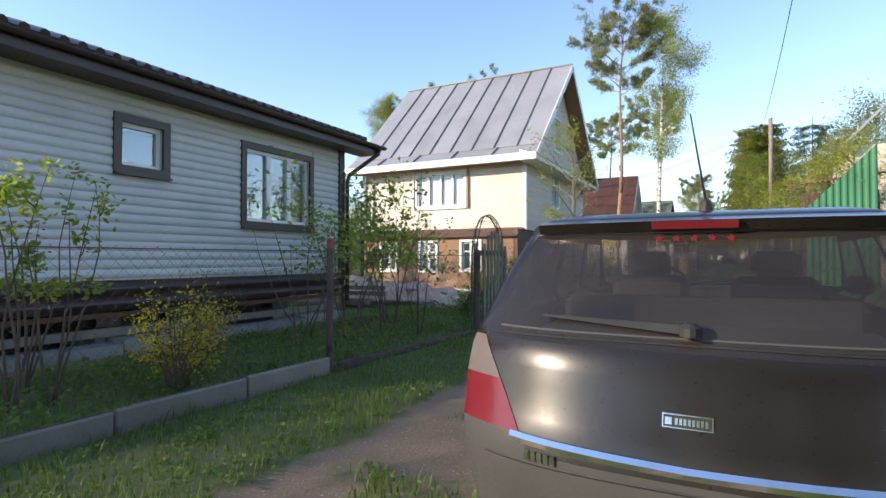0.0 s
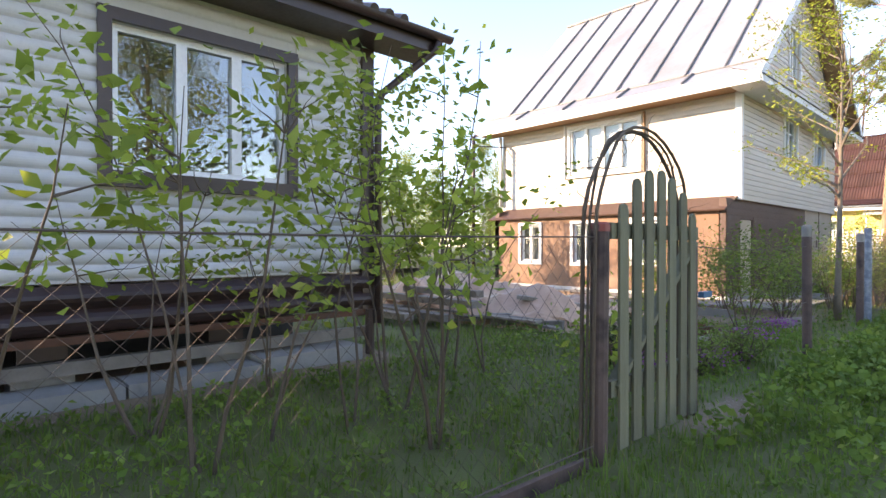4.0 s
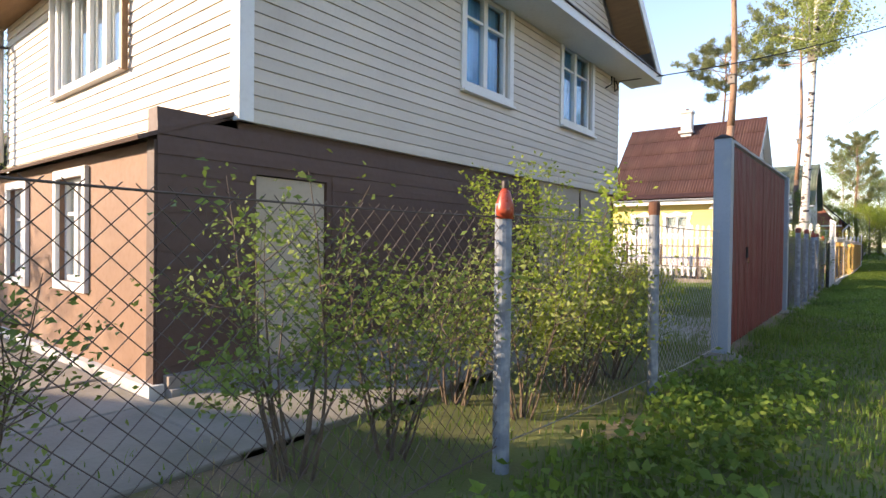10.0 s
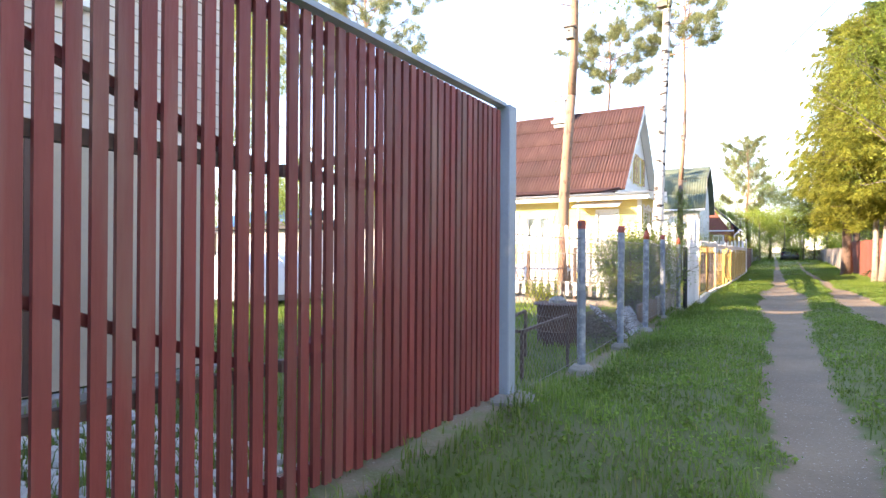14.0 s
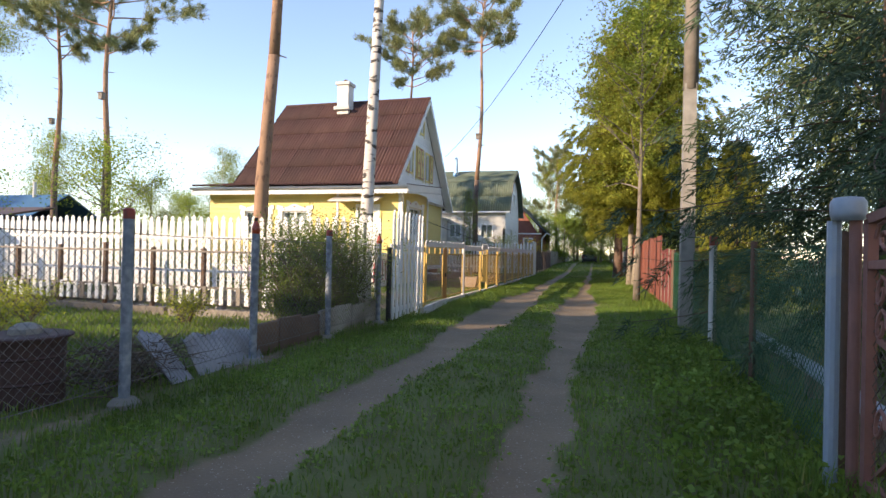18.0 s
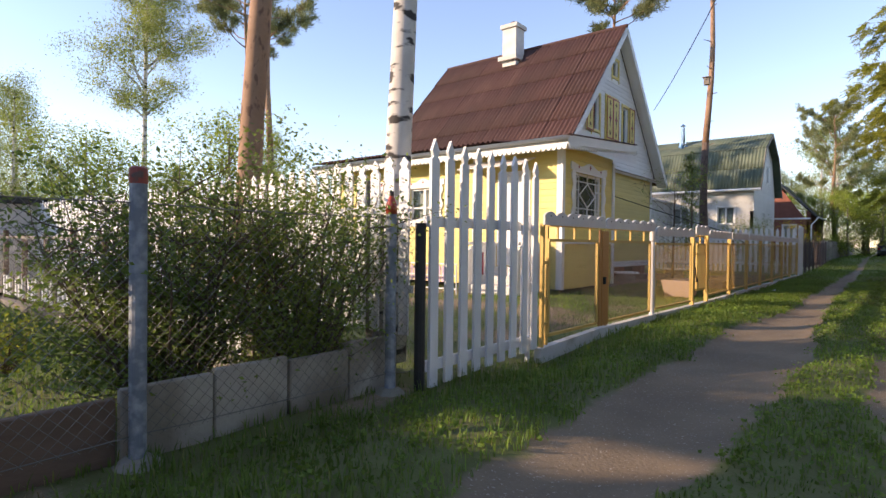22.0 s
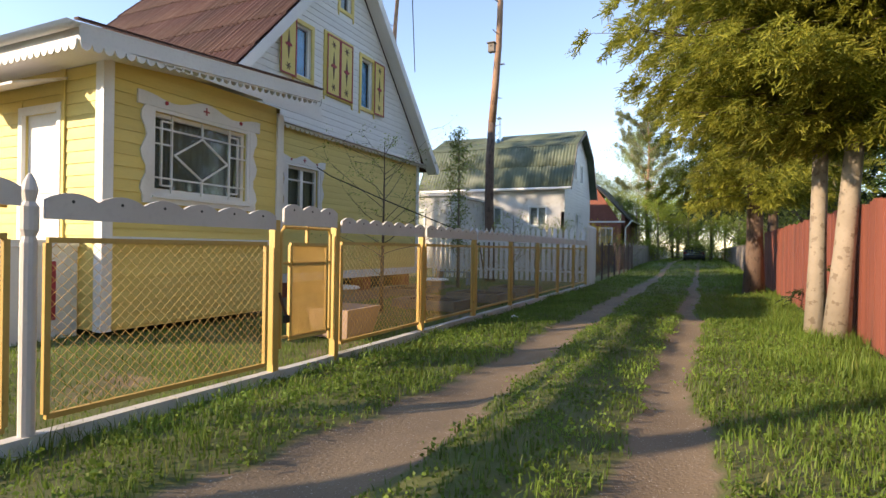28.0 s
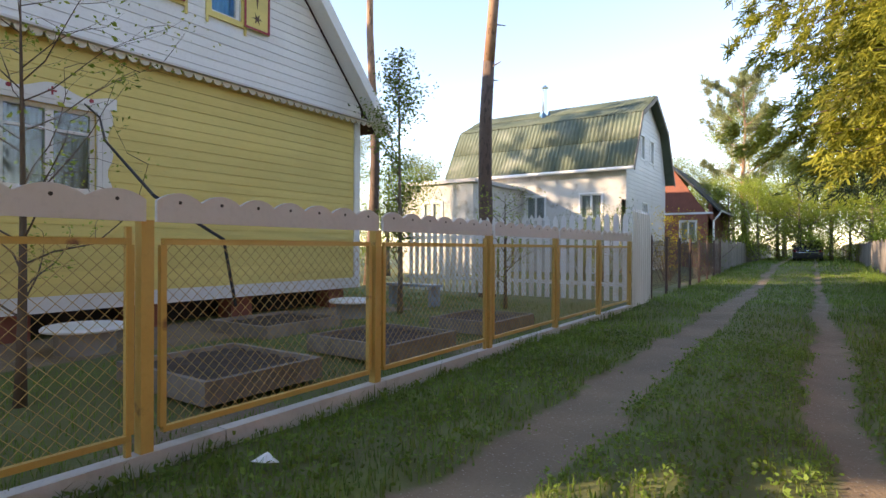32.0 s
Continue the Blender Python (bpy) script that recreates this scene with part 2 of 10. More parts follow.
def chain_link(parent, p0, p1, z0, z1, pitch, r, material, name="chain_link", sag=0.0):
    """Woven wire netting between two posts, as crossing zigzag wires."""
    p0, p1 = np.array(p0, float), np.array(p1, float)
    length, h = float(np.hypot(*(p1 - p0))), z1 - z0
    d = (p1 - p0) / length
    nrm = np.array([d[1], -d[0]])
    segs = []
    k = -h
    while k < length:
        for s in (1, -1):
            a0, a1 = max(0, -k), min(h, length - k)
            if a1 - a0 > 0.02:
                ua, ub = k + a0, k + a1
                za, zb = (z0 + a0, z0 + a1) if s > 0 else (z1 - a0, z1 - a1)
                segs.append((ua, za, ub, zb, s))
        k += pitch
    segs = np.array(segs)
    vs, qs = [], []
    ring = [(r, 0), (-r * 0.5, r * 0.87), (-r * 0.5, -r * 0.87)]
    for ua, za, ub, zb, s in segs:
        n = len(vs)
        # each wire bows a little to its own side, as woven wire does
        for u, z in ((ua, za), ((ua + ub) / 2, (za + zb) / 2), (ub, zb)):
            zz = z - sag * 4 * (u / length) * (1 - u / length)
            for a, b in ring:
                q = p0 + d * (u + b * 0.7) + nrm * (s * r * 0.8 + a)
                vs.append((q[0], q[1], zz + b * 0.7 * s * -1))
        for i in (0, 3):
            for j in range(3):
                qs.append((n + i + j, n + i + (j + 1) % 3, n + i + 3 + (j + 1) % 3, n + i + 3 + j))
    me = fast_mesh(name, vs, qs, material)
    return part(name, me, material, parent)


def text_on(parent, body, m, size, material, name="lettering"):
    """Raised lettering, its left foot at the origin of m, x along the line and z out of the face."""
    cu = bpy.data.curves.new(name, "FONT")
    cu.body, cu.size, cu.extrude = body, size, 0.002
    ob = bpy.data.objects.new(name, cu)
    me = bpy.data.meshes.new_from_object(ob)
    bpy.data.objects.remove(ob)
    me.transform(m)
    me.materials.clear()
    me.materials.append(material)
    return part(name, me, material, parent)


# ---- plants ----
def rng_of(seed):
    return np.random.default_rng(seed)


def leaf_mesh(name, centres, size, material, rng, normals=None, aspect=1.9, droop=0.0):
    """Many small folded leaves (two quads hinged at the midrib) at the centres."""
    c = np.asarray(centres, float)
    n = len(c)
    d = rng.normal(size=(n, 3))
    d[:, 2] = d[:, 2] * 0.6 - droop
    d /= np.linalg.norm(d, axis=1)[:, None]
    r = rng.normal(size=(n, 3))
    s = np.cross(d, r)
    s /= np.linalg.norm(s, axis=1)[:, None] + 1e-9
    t = np.cross(s, d)
    L = (size * rng.uniform(0.6, 1.3, n))[:, None]
    W = L / aspect
    a, b = c - d * L / 2, c + d * L / 2
    m1 = c + s * W / 2 + t * W * 0.22
    m2 = c - s * W / 2 + t * W * 0.22
    vs = np.stack([a, m1, b, m2], 1).reshape(-1, 3)
    q = np.arange(n * 4).reshape(n, 4)
    return fast_mesh(name, vs, q, material)


def blade_mesh(name, roots, height, width, material, rng, lean=0.85):
    """Grass: each blade a bent strip of two quads that narrows to its tip."""
    c = np.asarray(roots, float)
    n = len(c)
    a = rng.uniform(0, 2 * np.pi, n)
    side = np.stack([np.cos(a), np.sin(a), np.zeros(n)], 1)
    fwd = np.stack([-np.sin(a), np.cos(a), np.zeros(n)], 1)
    h = (height * rng.uniform(0.45, 1.25, n))[:, None] if not hasattr(height, "__len__") else (np.asarray(height) * rng.uniform(0.5, 1.25, n))[:, None]
    w = (width * rng.uniform(0.7, 1.3, n))[:, None]
    k = (lean * rng.uniform(0.1, 1.0, n))[:, None]
    up = np.array([0, 0, 1.0])
    mid = c + up * h * 0.55 + fwd * h * k * 0.25
    tip = c + up * h * (1 - 0.25 * k) + fwd * h * k * 0.8
    vs = np.stack([c - side * w / 2, c + side * w / 2, mid + side * w * 0.4, mid - side * w * 0.4, tip + side * w * 0.06, tip - side * w * 0.06], 1).reshape(-1, 3)
    i = np.arange(n)[:, None] * 6
    q = np.concatenate([i + [0, 1, 2, 3], i + [3, 2, 4, 5]])
    return fast_mesh(name, vs, q, material)


def limb(sh, rng, a, way, length, r0, steps=5, wander=0.18, lift=0.05, n=6):
    """A bent tapered limb; gives back the points along it."""
    pts, p, d = [Vector(a)], Vector(a), Vector(way).normalized()
    for i in range(steps):
        d = (d + Vector(rng.normal(0, wander, 3)) + Vector((0, 0, lift))).normalized()
        p = p + d * (length / steps)
        pts.append(p.copy())
    sh.tube(pts, [r0 * (1 - 0.85 * i / steps) for i in range(steps + 1)], n)
    return pts


def shrub(name, at, height, spread, stems, leaves, leaf, mat_leaf, mat_bark, seed, label, category="bush", low=0.25, twigs=4, thick=0.012, lean=0.35, clump=0.07, tip=False):
    """Several stems from one root with side twigs and leaves in clumps along them."""
    rng = rng_of(seed)
    ob = thing(name, at, label, category)
    o = Vector(at)
    ends = []
    for s in range(stems):
        sh = Shape()
        a = rng.uniform(0, 2 * math.pi)
        root = o + Vector((math.cos(a), math.sin(a), 0)) * rng.uniform(0, 0.12) * spread
        way = Vector((math.cos(a) * lean * rng.uniform(0.2, 1.2), math.sin(a) * lean * rng.uniform(0.2, 1.2), 1))
        hh = height * rng.uniform(0.65, 1.05)
        pts = limb(sh, rng, root - Vector((0, 0, 0.03)), way, hh, thick * rng.uniform(0.7, 1.2), 6, 0.1, 0.03, 5)
        ends += [p for p in pts if p.z - o.z > low * height]
        for k in range(twigs):
            i = int(rng.integers(1, 6))
            if pts[i].z - o.z < low * height * 0.6:
                continue
            b = rng.uniform(0, 2 * math.pi)
            tw = limb(sh, rng, pts[i], (math.cos(b), math.sin(b), rng.uniform(0.1, 0.9)), spread * rng.uniform(0.25, 0.6), thick * 0.45, 4, 0.2, 0.05, 4)
            ends += tw[2:] + tw[3:]
        part("stem", sh, mat_bark, ob)
    if leaves:
        e = np.array([tuple(p) for p in ends])
        pick = rng.integers(0, len(e), leaves)
        c = e[pick] + rng.normal(0, clump, (leaves, 3))
        part("foliage", leaf_mesh("foliage", c, leaf, mat_leaf, rng), mat_leaf, ob)
    return ob


def broadleaf(name, at, height, crown_r, crown_low, trunk_r, leaves, leaf, mat_leaf, mat_bark, seed, label, limbs=14, droop=0.0, clump=0.35, lean=(0, 0), narrow=1.0, up=0.5, category="tree", stout=0.3):
    """A tree: tapered trunk, limbs with twigs, crown of leaves in uneven clumps round the twigs."""
    rng = rng_of(seed)
    ob = thing(name, at, label, category)
    o = Vector(at)
    pts = []
    for i in range(9):
        k = i / 8
        pts.append(o + Vector((lean[0] * k + 0.06 * math.sin(3 * k + seed) * height * 0.1, lean[1] * k + 0.05 * math.cos(4 * k + seed) * height * 0.1, height * k * 0.97 - (0.05 if i == 0 else 0))))
    sh = Shape().tube(pts, [trunk_r * (1.25 if i == 0 else 1 - 0.11 * i) for i in range(9)], 10)
    trunk = part("trunk", sh, mat_bark, ob, smooth=True)
    tips = []
    sh = Shape()
    for i in range(limbs):
        k = crown_low + (1 - crown_low) * (i + rng.uniform(0, 1)) / limbs * 0.95
        j = min(7, int(k * 8))
        p = pts[j].lerp(pts[j + 1], k * 8 - j)
        a = rng.uniform(0, 2 * math.pi)
        kk = (k - crown_low) / (1 - crown_low)
        reach = crown_r * rng.uniform(0.55, 1.1) * (math.sin(math.pi * min(1, 0.22 + 0.75 * kk)) ** 0.8) * narrow
        lp = limb(sh, rng, p, (math.cos(a), math.sin(a), up), reach * 1.1, trunk_r * stout * (1.1 - kk * 0.6), 5, 0.16, 0.04 - droop * 0.1, 5)
        tips += lp[2:]
        for q in lp[2:]:
            b = rng.uniform(0, 2 * math.pi)
            tw = limb(sh, rng, q, (math.cos(b), math.sin(b), up * 0.6 - droop), reach * 0.45, trunk_r * 0.07, 3, 0.2, -droop * 0.15, 4)
            tips += tw[1:] * 2
    part("branchwork", sh, mat_bark, ob)
    e = np.array([tuple(p) for p in tips])
    pick = rng.integers(0, len(e), leaves)
    c = e[pick] + rng.normal(0, clump, (leaves, 3)) * [1, 1, 0.8]
    c[:, 2] -= droop * rng.uniform(0, 1.2, leaves)
    part("crown", leaf_mesh("crown", c, leaf, mat_leaf, rng, droop=droop * 2), mat_leaf, ob)
    return ob


def needle_tufts(name, centres, ways, length, count, material, rng, width=0.012, spread=0.55):
    """Needles as narrow blades that fan out round twig directions."""
    c = np.repeat(np.asarray(centres, float), count, 0)
    w = np.repeat(np.asarray(ways, float), count, 0)
    n = len(c)
    d = w + rng.normal(0, spread, (n, 3))
    d /= np.linalg.norm(d, axis=1)[:, None]
    s = np.cross(d, rng.normal(size=(n, 3)))
    s /= np.linalg.norm(s, axis=1)[:, None] + 1e-9
    L = (length * rng.uniform(0.6, 1.2, n))[:, None]
    c = c + rng.normal(0, length * 0.25, (n, 3))
    b = c + d * L
    vs = np.stack([c - s * width / 2, c + s * width / 2, b + s * width * 0.3, b - s * width * 0.3], 1).reshape(-1, 3)
    return fast_mesh(name, vs, np.arange(n * 4).reshape(n, 4), material)


def pine(name, at, height, crown_low, crown_r, trunk_r, mat_low, mat_up, mat_needle, seed, label, tufts=900, lean=(0, 0), stubs=9, length=0.24, width=0.026):
    """A tall bare-stemmed pine: dead stubs on the stem, limbs and needle pads near the top."""
    rng = rng_of(seed)
    ob = thing(name, at, label, "pine")
    o = Vector(at)
    pts = [o + Vector((lean[0] * i / 12 + 0.08 * math.sin(i * 0.9 + seed), lean[1] * i / 12 + 0.08 * math.cos(i * 0.8 + seed), height * i / 12 - (0.05 if i == 0 else 0))) for i in range(13)]
    rad = [trunk_r * (1.2 if i == 0 else 1 - 0.065 * i) for i in range(13)]
    part("trunk", Shape().tube(pts[:5], rad[:5], 12), mat_low, ob, smooth=True)
    part("upper_trunk", Shape().tube(pts[4:], rad[4:], 10), mat_up, ob, smooth=True)
    for i in range(stubs):
        k = rng.uniform(0.3, crown_low)
        j = int(k * 12)
        p = pts[j].lerp(pts[j + 1], k * 12 - j)
        a = rng.uniform(0, 6.28)
        part("dead_branch", Shape().tube([p, p + Vector((math.cos(a), math.sin(a), 0.15)) * rng.uniform(0.2, 0.5)], [0.025, 0.01], 5), mat_low, ob)
    sh, cs, ws = Shape(), [], []
    for i in range(20):
        k = crown_low + (0.99 - crown_low) * (i + rng.uniform(0, 0.6)) / 20
        j = min(11, int(k * 12))
        p = pts[j].lerp(pts[j + 1], k * 12 - j)
        a = i * 2.4 + rng.uniform(-0.4, 0.4)
        kk = (k - crown_low) / (1 - crown_low)
        reach = crown_r * (0.42 + 0.8 * math.sin(math.pi * (0.14 + 0.72 * kk))) * rng.uniform(0.5, 1.12)
        lp = limb(sh, rng, p, (math.cos(a), math.sin(a), 0.25 + 0.4 * kk), reach, trunk_r * 0.22, 5, 0.14, 0.06, 5)
        for q in lp[2:]:
            for _ in range(2):
                b = a + rng.uniform(-1.3, 1.3)
                tw = limb(sh, rng, q, (math.cos(b), math.sin(b), 0.35), reach * 0.3, trunk_r * 0.05, 3, 0.2, 0.1, 4)
                for x, y in zip(tw[1:], tw[2:]):
                    cs.append(tuple(y)); ws.append(tuple((y - x).normalized() + Vector((0, 0, 0.4))))
    part("branchwork", sh, mat_up, ob)
    cs, ws = np.array(cs), np.array(ws)
    pick = rng.integers(0, len(cs), tufts)
    part("crown", needle_tufts("crown", cs[pick] + rng.normal(0, 0.1, (tufts, 3)), ws[pick], length, 9, mat_needle, rng, width, 0.75), mat_needle, ob)
    return ob


def spruce(name, at, height, low, reach, trunk_r, mat_bark, mat_needle, seed, label, whorls=26, lean=(0, 0), density=1.0, length=0.11, width=0.016, gap=0.075, spread=0.5, full=1.0, sag_=0.1, hang=0.7, skirt=1.0):
    """A spruce: whorls of drooping boughs with hanging side twigs set with needles."""
    rng = rng_of(seed)
    ob = thing(name, at, label, "spruce")
    o = Vector(at)
    pts = [o + Vector((lean[0] * i / 10, lean[1] * i / 10, height * i / 10 - (0.05 if i == 0 else 0))) for i in range(11)]
    part("trunk", Shape().tube(pts, [trunk_r * (1.25 if i == 0 else 1 - 0.092 * i) for i in range(11)], 12), mat_bark, ob, smooth=True)
    sh, cs, ws = Shape(), [], []
    for i in range(whorls):
        k = low + (0.98 - low) * i / whorls
        j = min(9, int(k * 10))
        p = pts[j].lerp(pts[j + 1], k * 10 - j)
        for b in range(5):
            a = i * 1.1 + b * 1.257 + rng.uniform(-0.3, 0.3)
            r = reach * ((1.02 - k) / (1.02 - low)) ** full * min(1, skirt + (k - low) * 6) * rng.uniform(0.7, 1.12) + 0.15
            lp, q, d = [p], p.copy(), Vector((math.cos(a), math.sin(a), 0.12))
            for s in range(6):
                d = (d + Vector((0, 0, -sag_ if s < 4 else 0.14)) + Vector(rng.normal(0, 0.05, 3))).normalized()
                q = q + d * r / 6
                lp.append(q.copy())
            sh.tube(lp, [0.016 * (1 - 0.13 * s) * (0.5 + r / reach * 0.6) for s in range(7)], 5)
            for s in range(1, 7):
                f = lp[s] - lp[s - 1]
                sd = f.cross(Vector((0, 0, 1))).normalized()
                for side in (-1, 1, -0.5, 0.5, 0):
                    ln = min(hang, r * 0.26 * (1.1 - s / 9)) * rng.uniform(0.5, 1.2)
                    w = (f.normalized() * 0.6 + sd * side * 0.8 + Vector((0, 0, -0.15 - 0.4 * rng.random()))).normalized()
                    steps = max(2, int(ln / gap))
                    for t in range(steps):
                        cs.append(tuple(lp[s] + w * ln * (t + rng.uniform(0, 1)) / steps + Vector((0, 0, -0.04 * t * (gap / 0.075) ** 1.6))))
                        ws.append(tuple(w + Vector((0, 0, -0.12))))
    part("branchwork", sh, M_twig, ob)
    cs, ws = np.array(cs), np.array(ws)
    if density < 1:
        pick = rng.random(len(cs)) < density
        cs, ws = cs[pick], ws[pick]
    part("foliage", needle_tufts("foliage", cs, ws, length, int(4 * max(1, density)), mat_needle, rng, width, spread), mat_needle, ob)
    return ob


# ---- materials ----
def surf(name, c1, c2, scale=3.0, rough=0.8, bump=0.2, fine=40.0, metal=0.0, stretch=(1, 1, 1), vary=0.0, dirt=None, dirt_at=(0.5, 0.7), dirt_scale=0.8, spec=0.5, fine_mix=0.35, rough_vary=0.15, fleck=None, world_space=True):
    """Two colours mixed by coarse and fine noise, optional patches of dirt or wear, relief from the fine noise."""
    m = bpy.data.materials.new(name)
    m.use_nodes = True
    nt = m.node_tree
    N, L = nt.nodes, nt.links
    b = N["Principled BSDF"]
    geo = N.new("ShaderNodeNewGeometry" if world_space else "ShaderNodeTexCoord")
    mp = N.new("ShaderNodeMapping")
    mp.inputs["Scale"].default_value = stretch
    L.new(geo.outputs["Position" if world_space else "Object"], mp.inputs[0])

    def noise_of(s, detail=4.0):
        t = N.new("ShaderNodeTexNoise")
        t.inputs["Scale"].default_value, t.inputs["Detail"].default_value = s, detail
        L.new(mp.outputs[0], t.inputs["Vector"])
        return t

    def mix(a, bb, fac, kind="MIX"):
        x = N.new("ShaderNodeMix")
        x.data_type, x.blend_type = "RGBA", kind
        for sock, v in ((x.inputs[0], fac), (x.inputs[6], a), (x.inputs[7], bb)):
            if isinstance(v, (int, float)):
                sock.default_value = v
            elif isinstance(v, tuple):
                sock.default_value = (*v[:3], 1)
            else:
                L.new(v, sock)
        return x.outputs[2]

    def ramp(src, a, bb):
        r = N.new("ShaderNodeMapRange")
        r.inputs[1].default_value, r.inputs[2].default_value = a, bb
        L.new(src, r.inputs[0])
        return r.outputs[0]

    big, small = noise_of(scale), noise_of(fine, 6.0)
    col = mix(c1, c2, ramp(big.outputs[0], 0.3, 0.7))
    dark = tuple(v * 0.62 for v in c1)
    col = mix(col, dark, ramp(small.outputs[0], 0.52, 0.52 + 0.35 / max(fine_mix, 0.01)))
    if dirt:
        d = noise_of(dirt_scale, 5.0)
        col = mix(col, dirt, ramp(d.outputs[0], *dirt_at))
    if fleck:
        f = noise_of(fleck[1], 2.0)
        col = mix(col, fleck[0], ramp(f.outputs[0], fleck[2], fleck[2] + 0.05))
    if vary:
        oi = N.new("ShaderNodeObjectInfo")
        r = N.new("ShaderNodeMapRange")
        r.inputs[3].default_value, r.inputs[4].default_value = 1 - vary, 1 + vary
        L.new(oi.outputs["Random"], r.inputs[0])
        hs = N.new("ShaderNodeHueSaturation")
        L.new(r.outputs[0], hs.inputs["Value"])
        L.new(col, hs.inputs["Color"])
        col = hs.outputs[0]
    L.new(col, b.inputs["Base Color"])
    rr = N.new("ShaderNodeMapRange")
    rr.inputs[3].default_value, rr.inputs[4].default_value = max(0.02, rough - rough_vary), min(1, rough + rough_vary)
    L.new(small.outputs[0], rr.inputs[0])
    L.new(rr.outputs[0], b.inputs["Roughness"])
    b.inputs["Metallic"].default_value = metal
    b.inputs["Specular IOR Level"].default_value = spec
    if bump:
        bp = N.new("ShaderNodeBump")
        bp.inputs["Strength"].default_value, bp.inputs["Distance"].default_value = bump, 0.01
        L.new(small.outputs[0], bp.inputs["Height"])
        L.new(bp.outputs[0], b.inputs["Normal"])
    return m


def leafy(name, c1, c2, c3=None, through_light=0.35, rough=0.55):
    """Leaves or grass: colour varies from piece to piece, light shines through."""
    c1, c2, c3 = (tuple(v * 1.3 for v in c) if c else None for c in (c1, c2, c3))
    m = bpy.data.materials.new(name)
    m.use_nodes = True
    nt = m.node_tree
    N, L = nt.nodes, nt.links
    b = N["Principled BSDF"]
    geo = N.new("ShaderNodeNewGeometry")
    cr = N.new("ShaderNodeValToRGB")
    cr.color_ramp.elements[0].color = (*c1, 1)
    cr.color_ramp.elements[1].color = (*c2, 1)
    if c3:
        e = cr.color_ramp.elements.new(0.93)
        e.color = (*c2, 1)
        cr.color_ramp.elements[-1].color = (*c3, 1)
    L.new(geo.outputs["Random Per Island"], cr.inputs[0])
    t = N.new("ShaderNodeTexNoise")
    t.inputs["Scale"].default_value = 0.9
    L.new(geo.outputs["Position"], t.inputs["Vector"])
    hs = N.new("ShaderNodeHueSaturation")
    r = N.new("ShaderNodeMapRange")
    r.inputs[1].default_value, r.inputs[2].default_value = 0.3, 0.7
    r.inputs[3].default_value, r.inputs[4].default_value = 0.7, 1.25
    L.new(t.outputs[0], r.inputs[0])
    L.new(r.outputs[0], hs.inputs["Value"])
    L.new(cr.outputs[0], hs.inputs["Color"])
    L.new(hs.outputs[0], b.inputs["Base Color"])
    b.inputs["Roughness"].default_value = rough
    b.inputs["Specular IOR Level"].default_value = 0.3
    tr = N.new("ShaderNodeBsdfTranslucent")
    L.new(hs.outputs[0], tr.inputs[0])
    mx = N.new("ShaderNodeMixShader")
    mx.inputs[0].default_value = through_light
    L.new(b.outputs[0], mx.inputs[1])
    L.new(tr.outputs[0], mx.inputs[2])
    L.new(mx.outputs[0], N["Material Output"].inputs[0])
    return m


def glass(name, tint=(0.9, 0.95, 0.95), rough=0.01, gain=0.14):
    m = bpy.data.materials.new(name)
    m.use_nodes = True
    nt = m.node_tree
    N, L = nt.nodes, nt.links
    N.remove(N["Principled BSDF"])
    tr, gl, fr, pw, mx = (N.new("ShaderNode" + k) for k in ("BsdfTransparent", "BsdfGlossy", "LayerWeight", "Math", "MixShader"))
    tr.inputs[0].default_value = (*tint, 1)
    gl.inputs["Roughness"].default_value = rough
    mr = N.new("ShaderNodeMapRange")
    pw.operation = "POWER"
    pw.inputs[1].default_value = 4.0
    mr.inputs[3].default_value, mr.inputs[4].default_value = gain, 0.95
    L.new(fr.outputs["Facing"], pw.inputs[0])
    L.new(pw.outputs[0], mr.inputs[0])
    L.new(mr.outputs[0], mx.inputs[0])
    L.new(tr.outputs[0], mx.inputs[1])
    L.new(gl.outputs[0], mx.inputs[2])
    L.new(mx.outputs[0], N["Material Output"].inputs[0])
    return m


def barky(name, base, patch, patch_scale=(3, 3, 9), at=0.56, rough=0.85, bump=0.6):
    """Bark with dark cross bands or scales."""
    m = surf(name, base, tuple(v * 0.8 for v in base), 4.0, rough, bump, 25.0)
    nt = m.node_tree
    N, L = nt.nodes, nt.links
    b = N["Principled BSDF"]
    old = b.inputs["Base Color"].links[0].from_socket
    geo, mp, t, r, x = (N.new("ShaderNode" + k) for k in ("NewGeometry", "Mapping", "TexNoise", "MapRange", "Mix"))
    mp.inputs["Scale"].default_value = patch_scale
    t.inputs["Scale"].default_value, t.inputs["Detail"].default_value = 1.0, 3.0
    r.inputs[1].default_value, r.inputs[2].default_value = at, at + 0.06
    x.data_type = "RGBA"
    L.new(geo.outputs["Position"], mp.inputs[0])
    L.new(mp.outputs[0], t.inputs["Vector"])
    L.new(t.outputs[0], r.inputs[0])
    L.new(r.outputs[0], x.inputs[0])
    L.new(old, x.inputs[6])
    x.inputs[7].default_value = (*patch, 1)
    L.new(x.outputs[2], b.inputs["Base Color"])
    return m


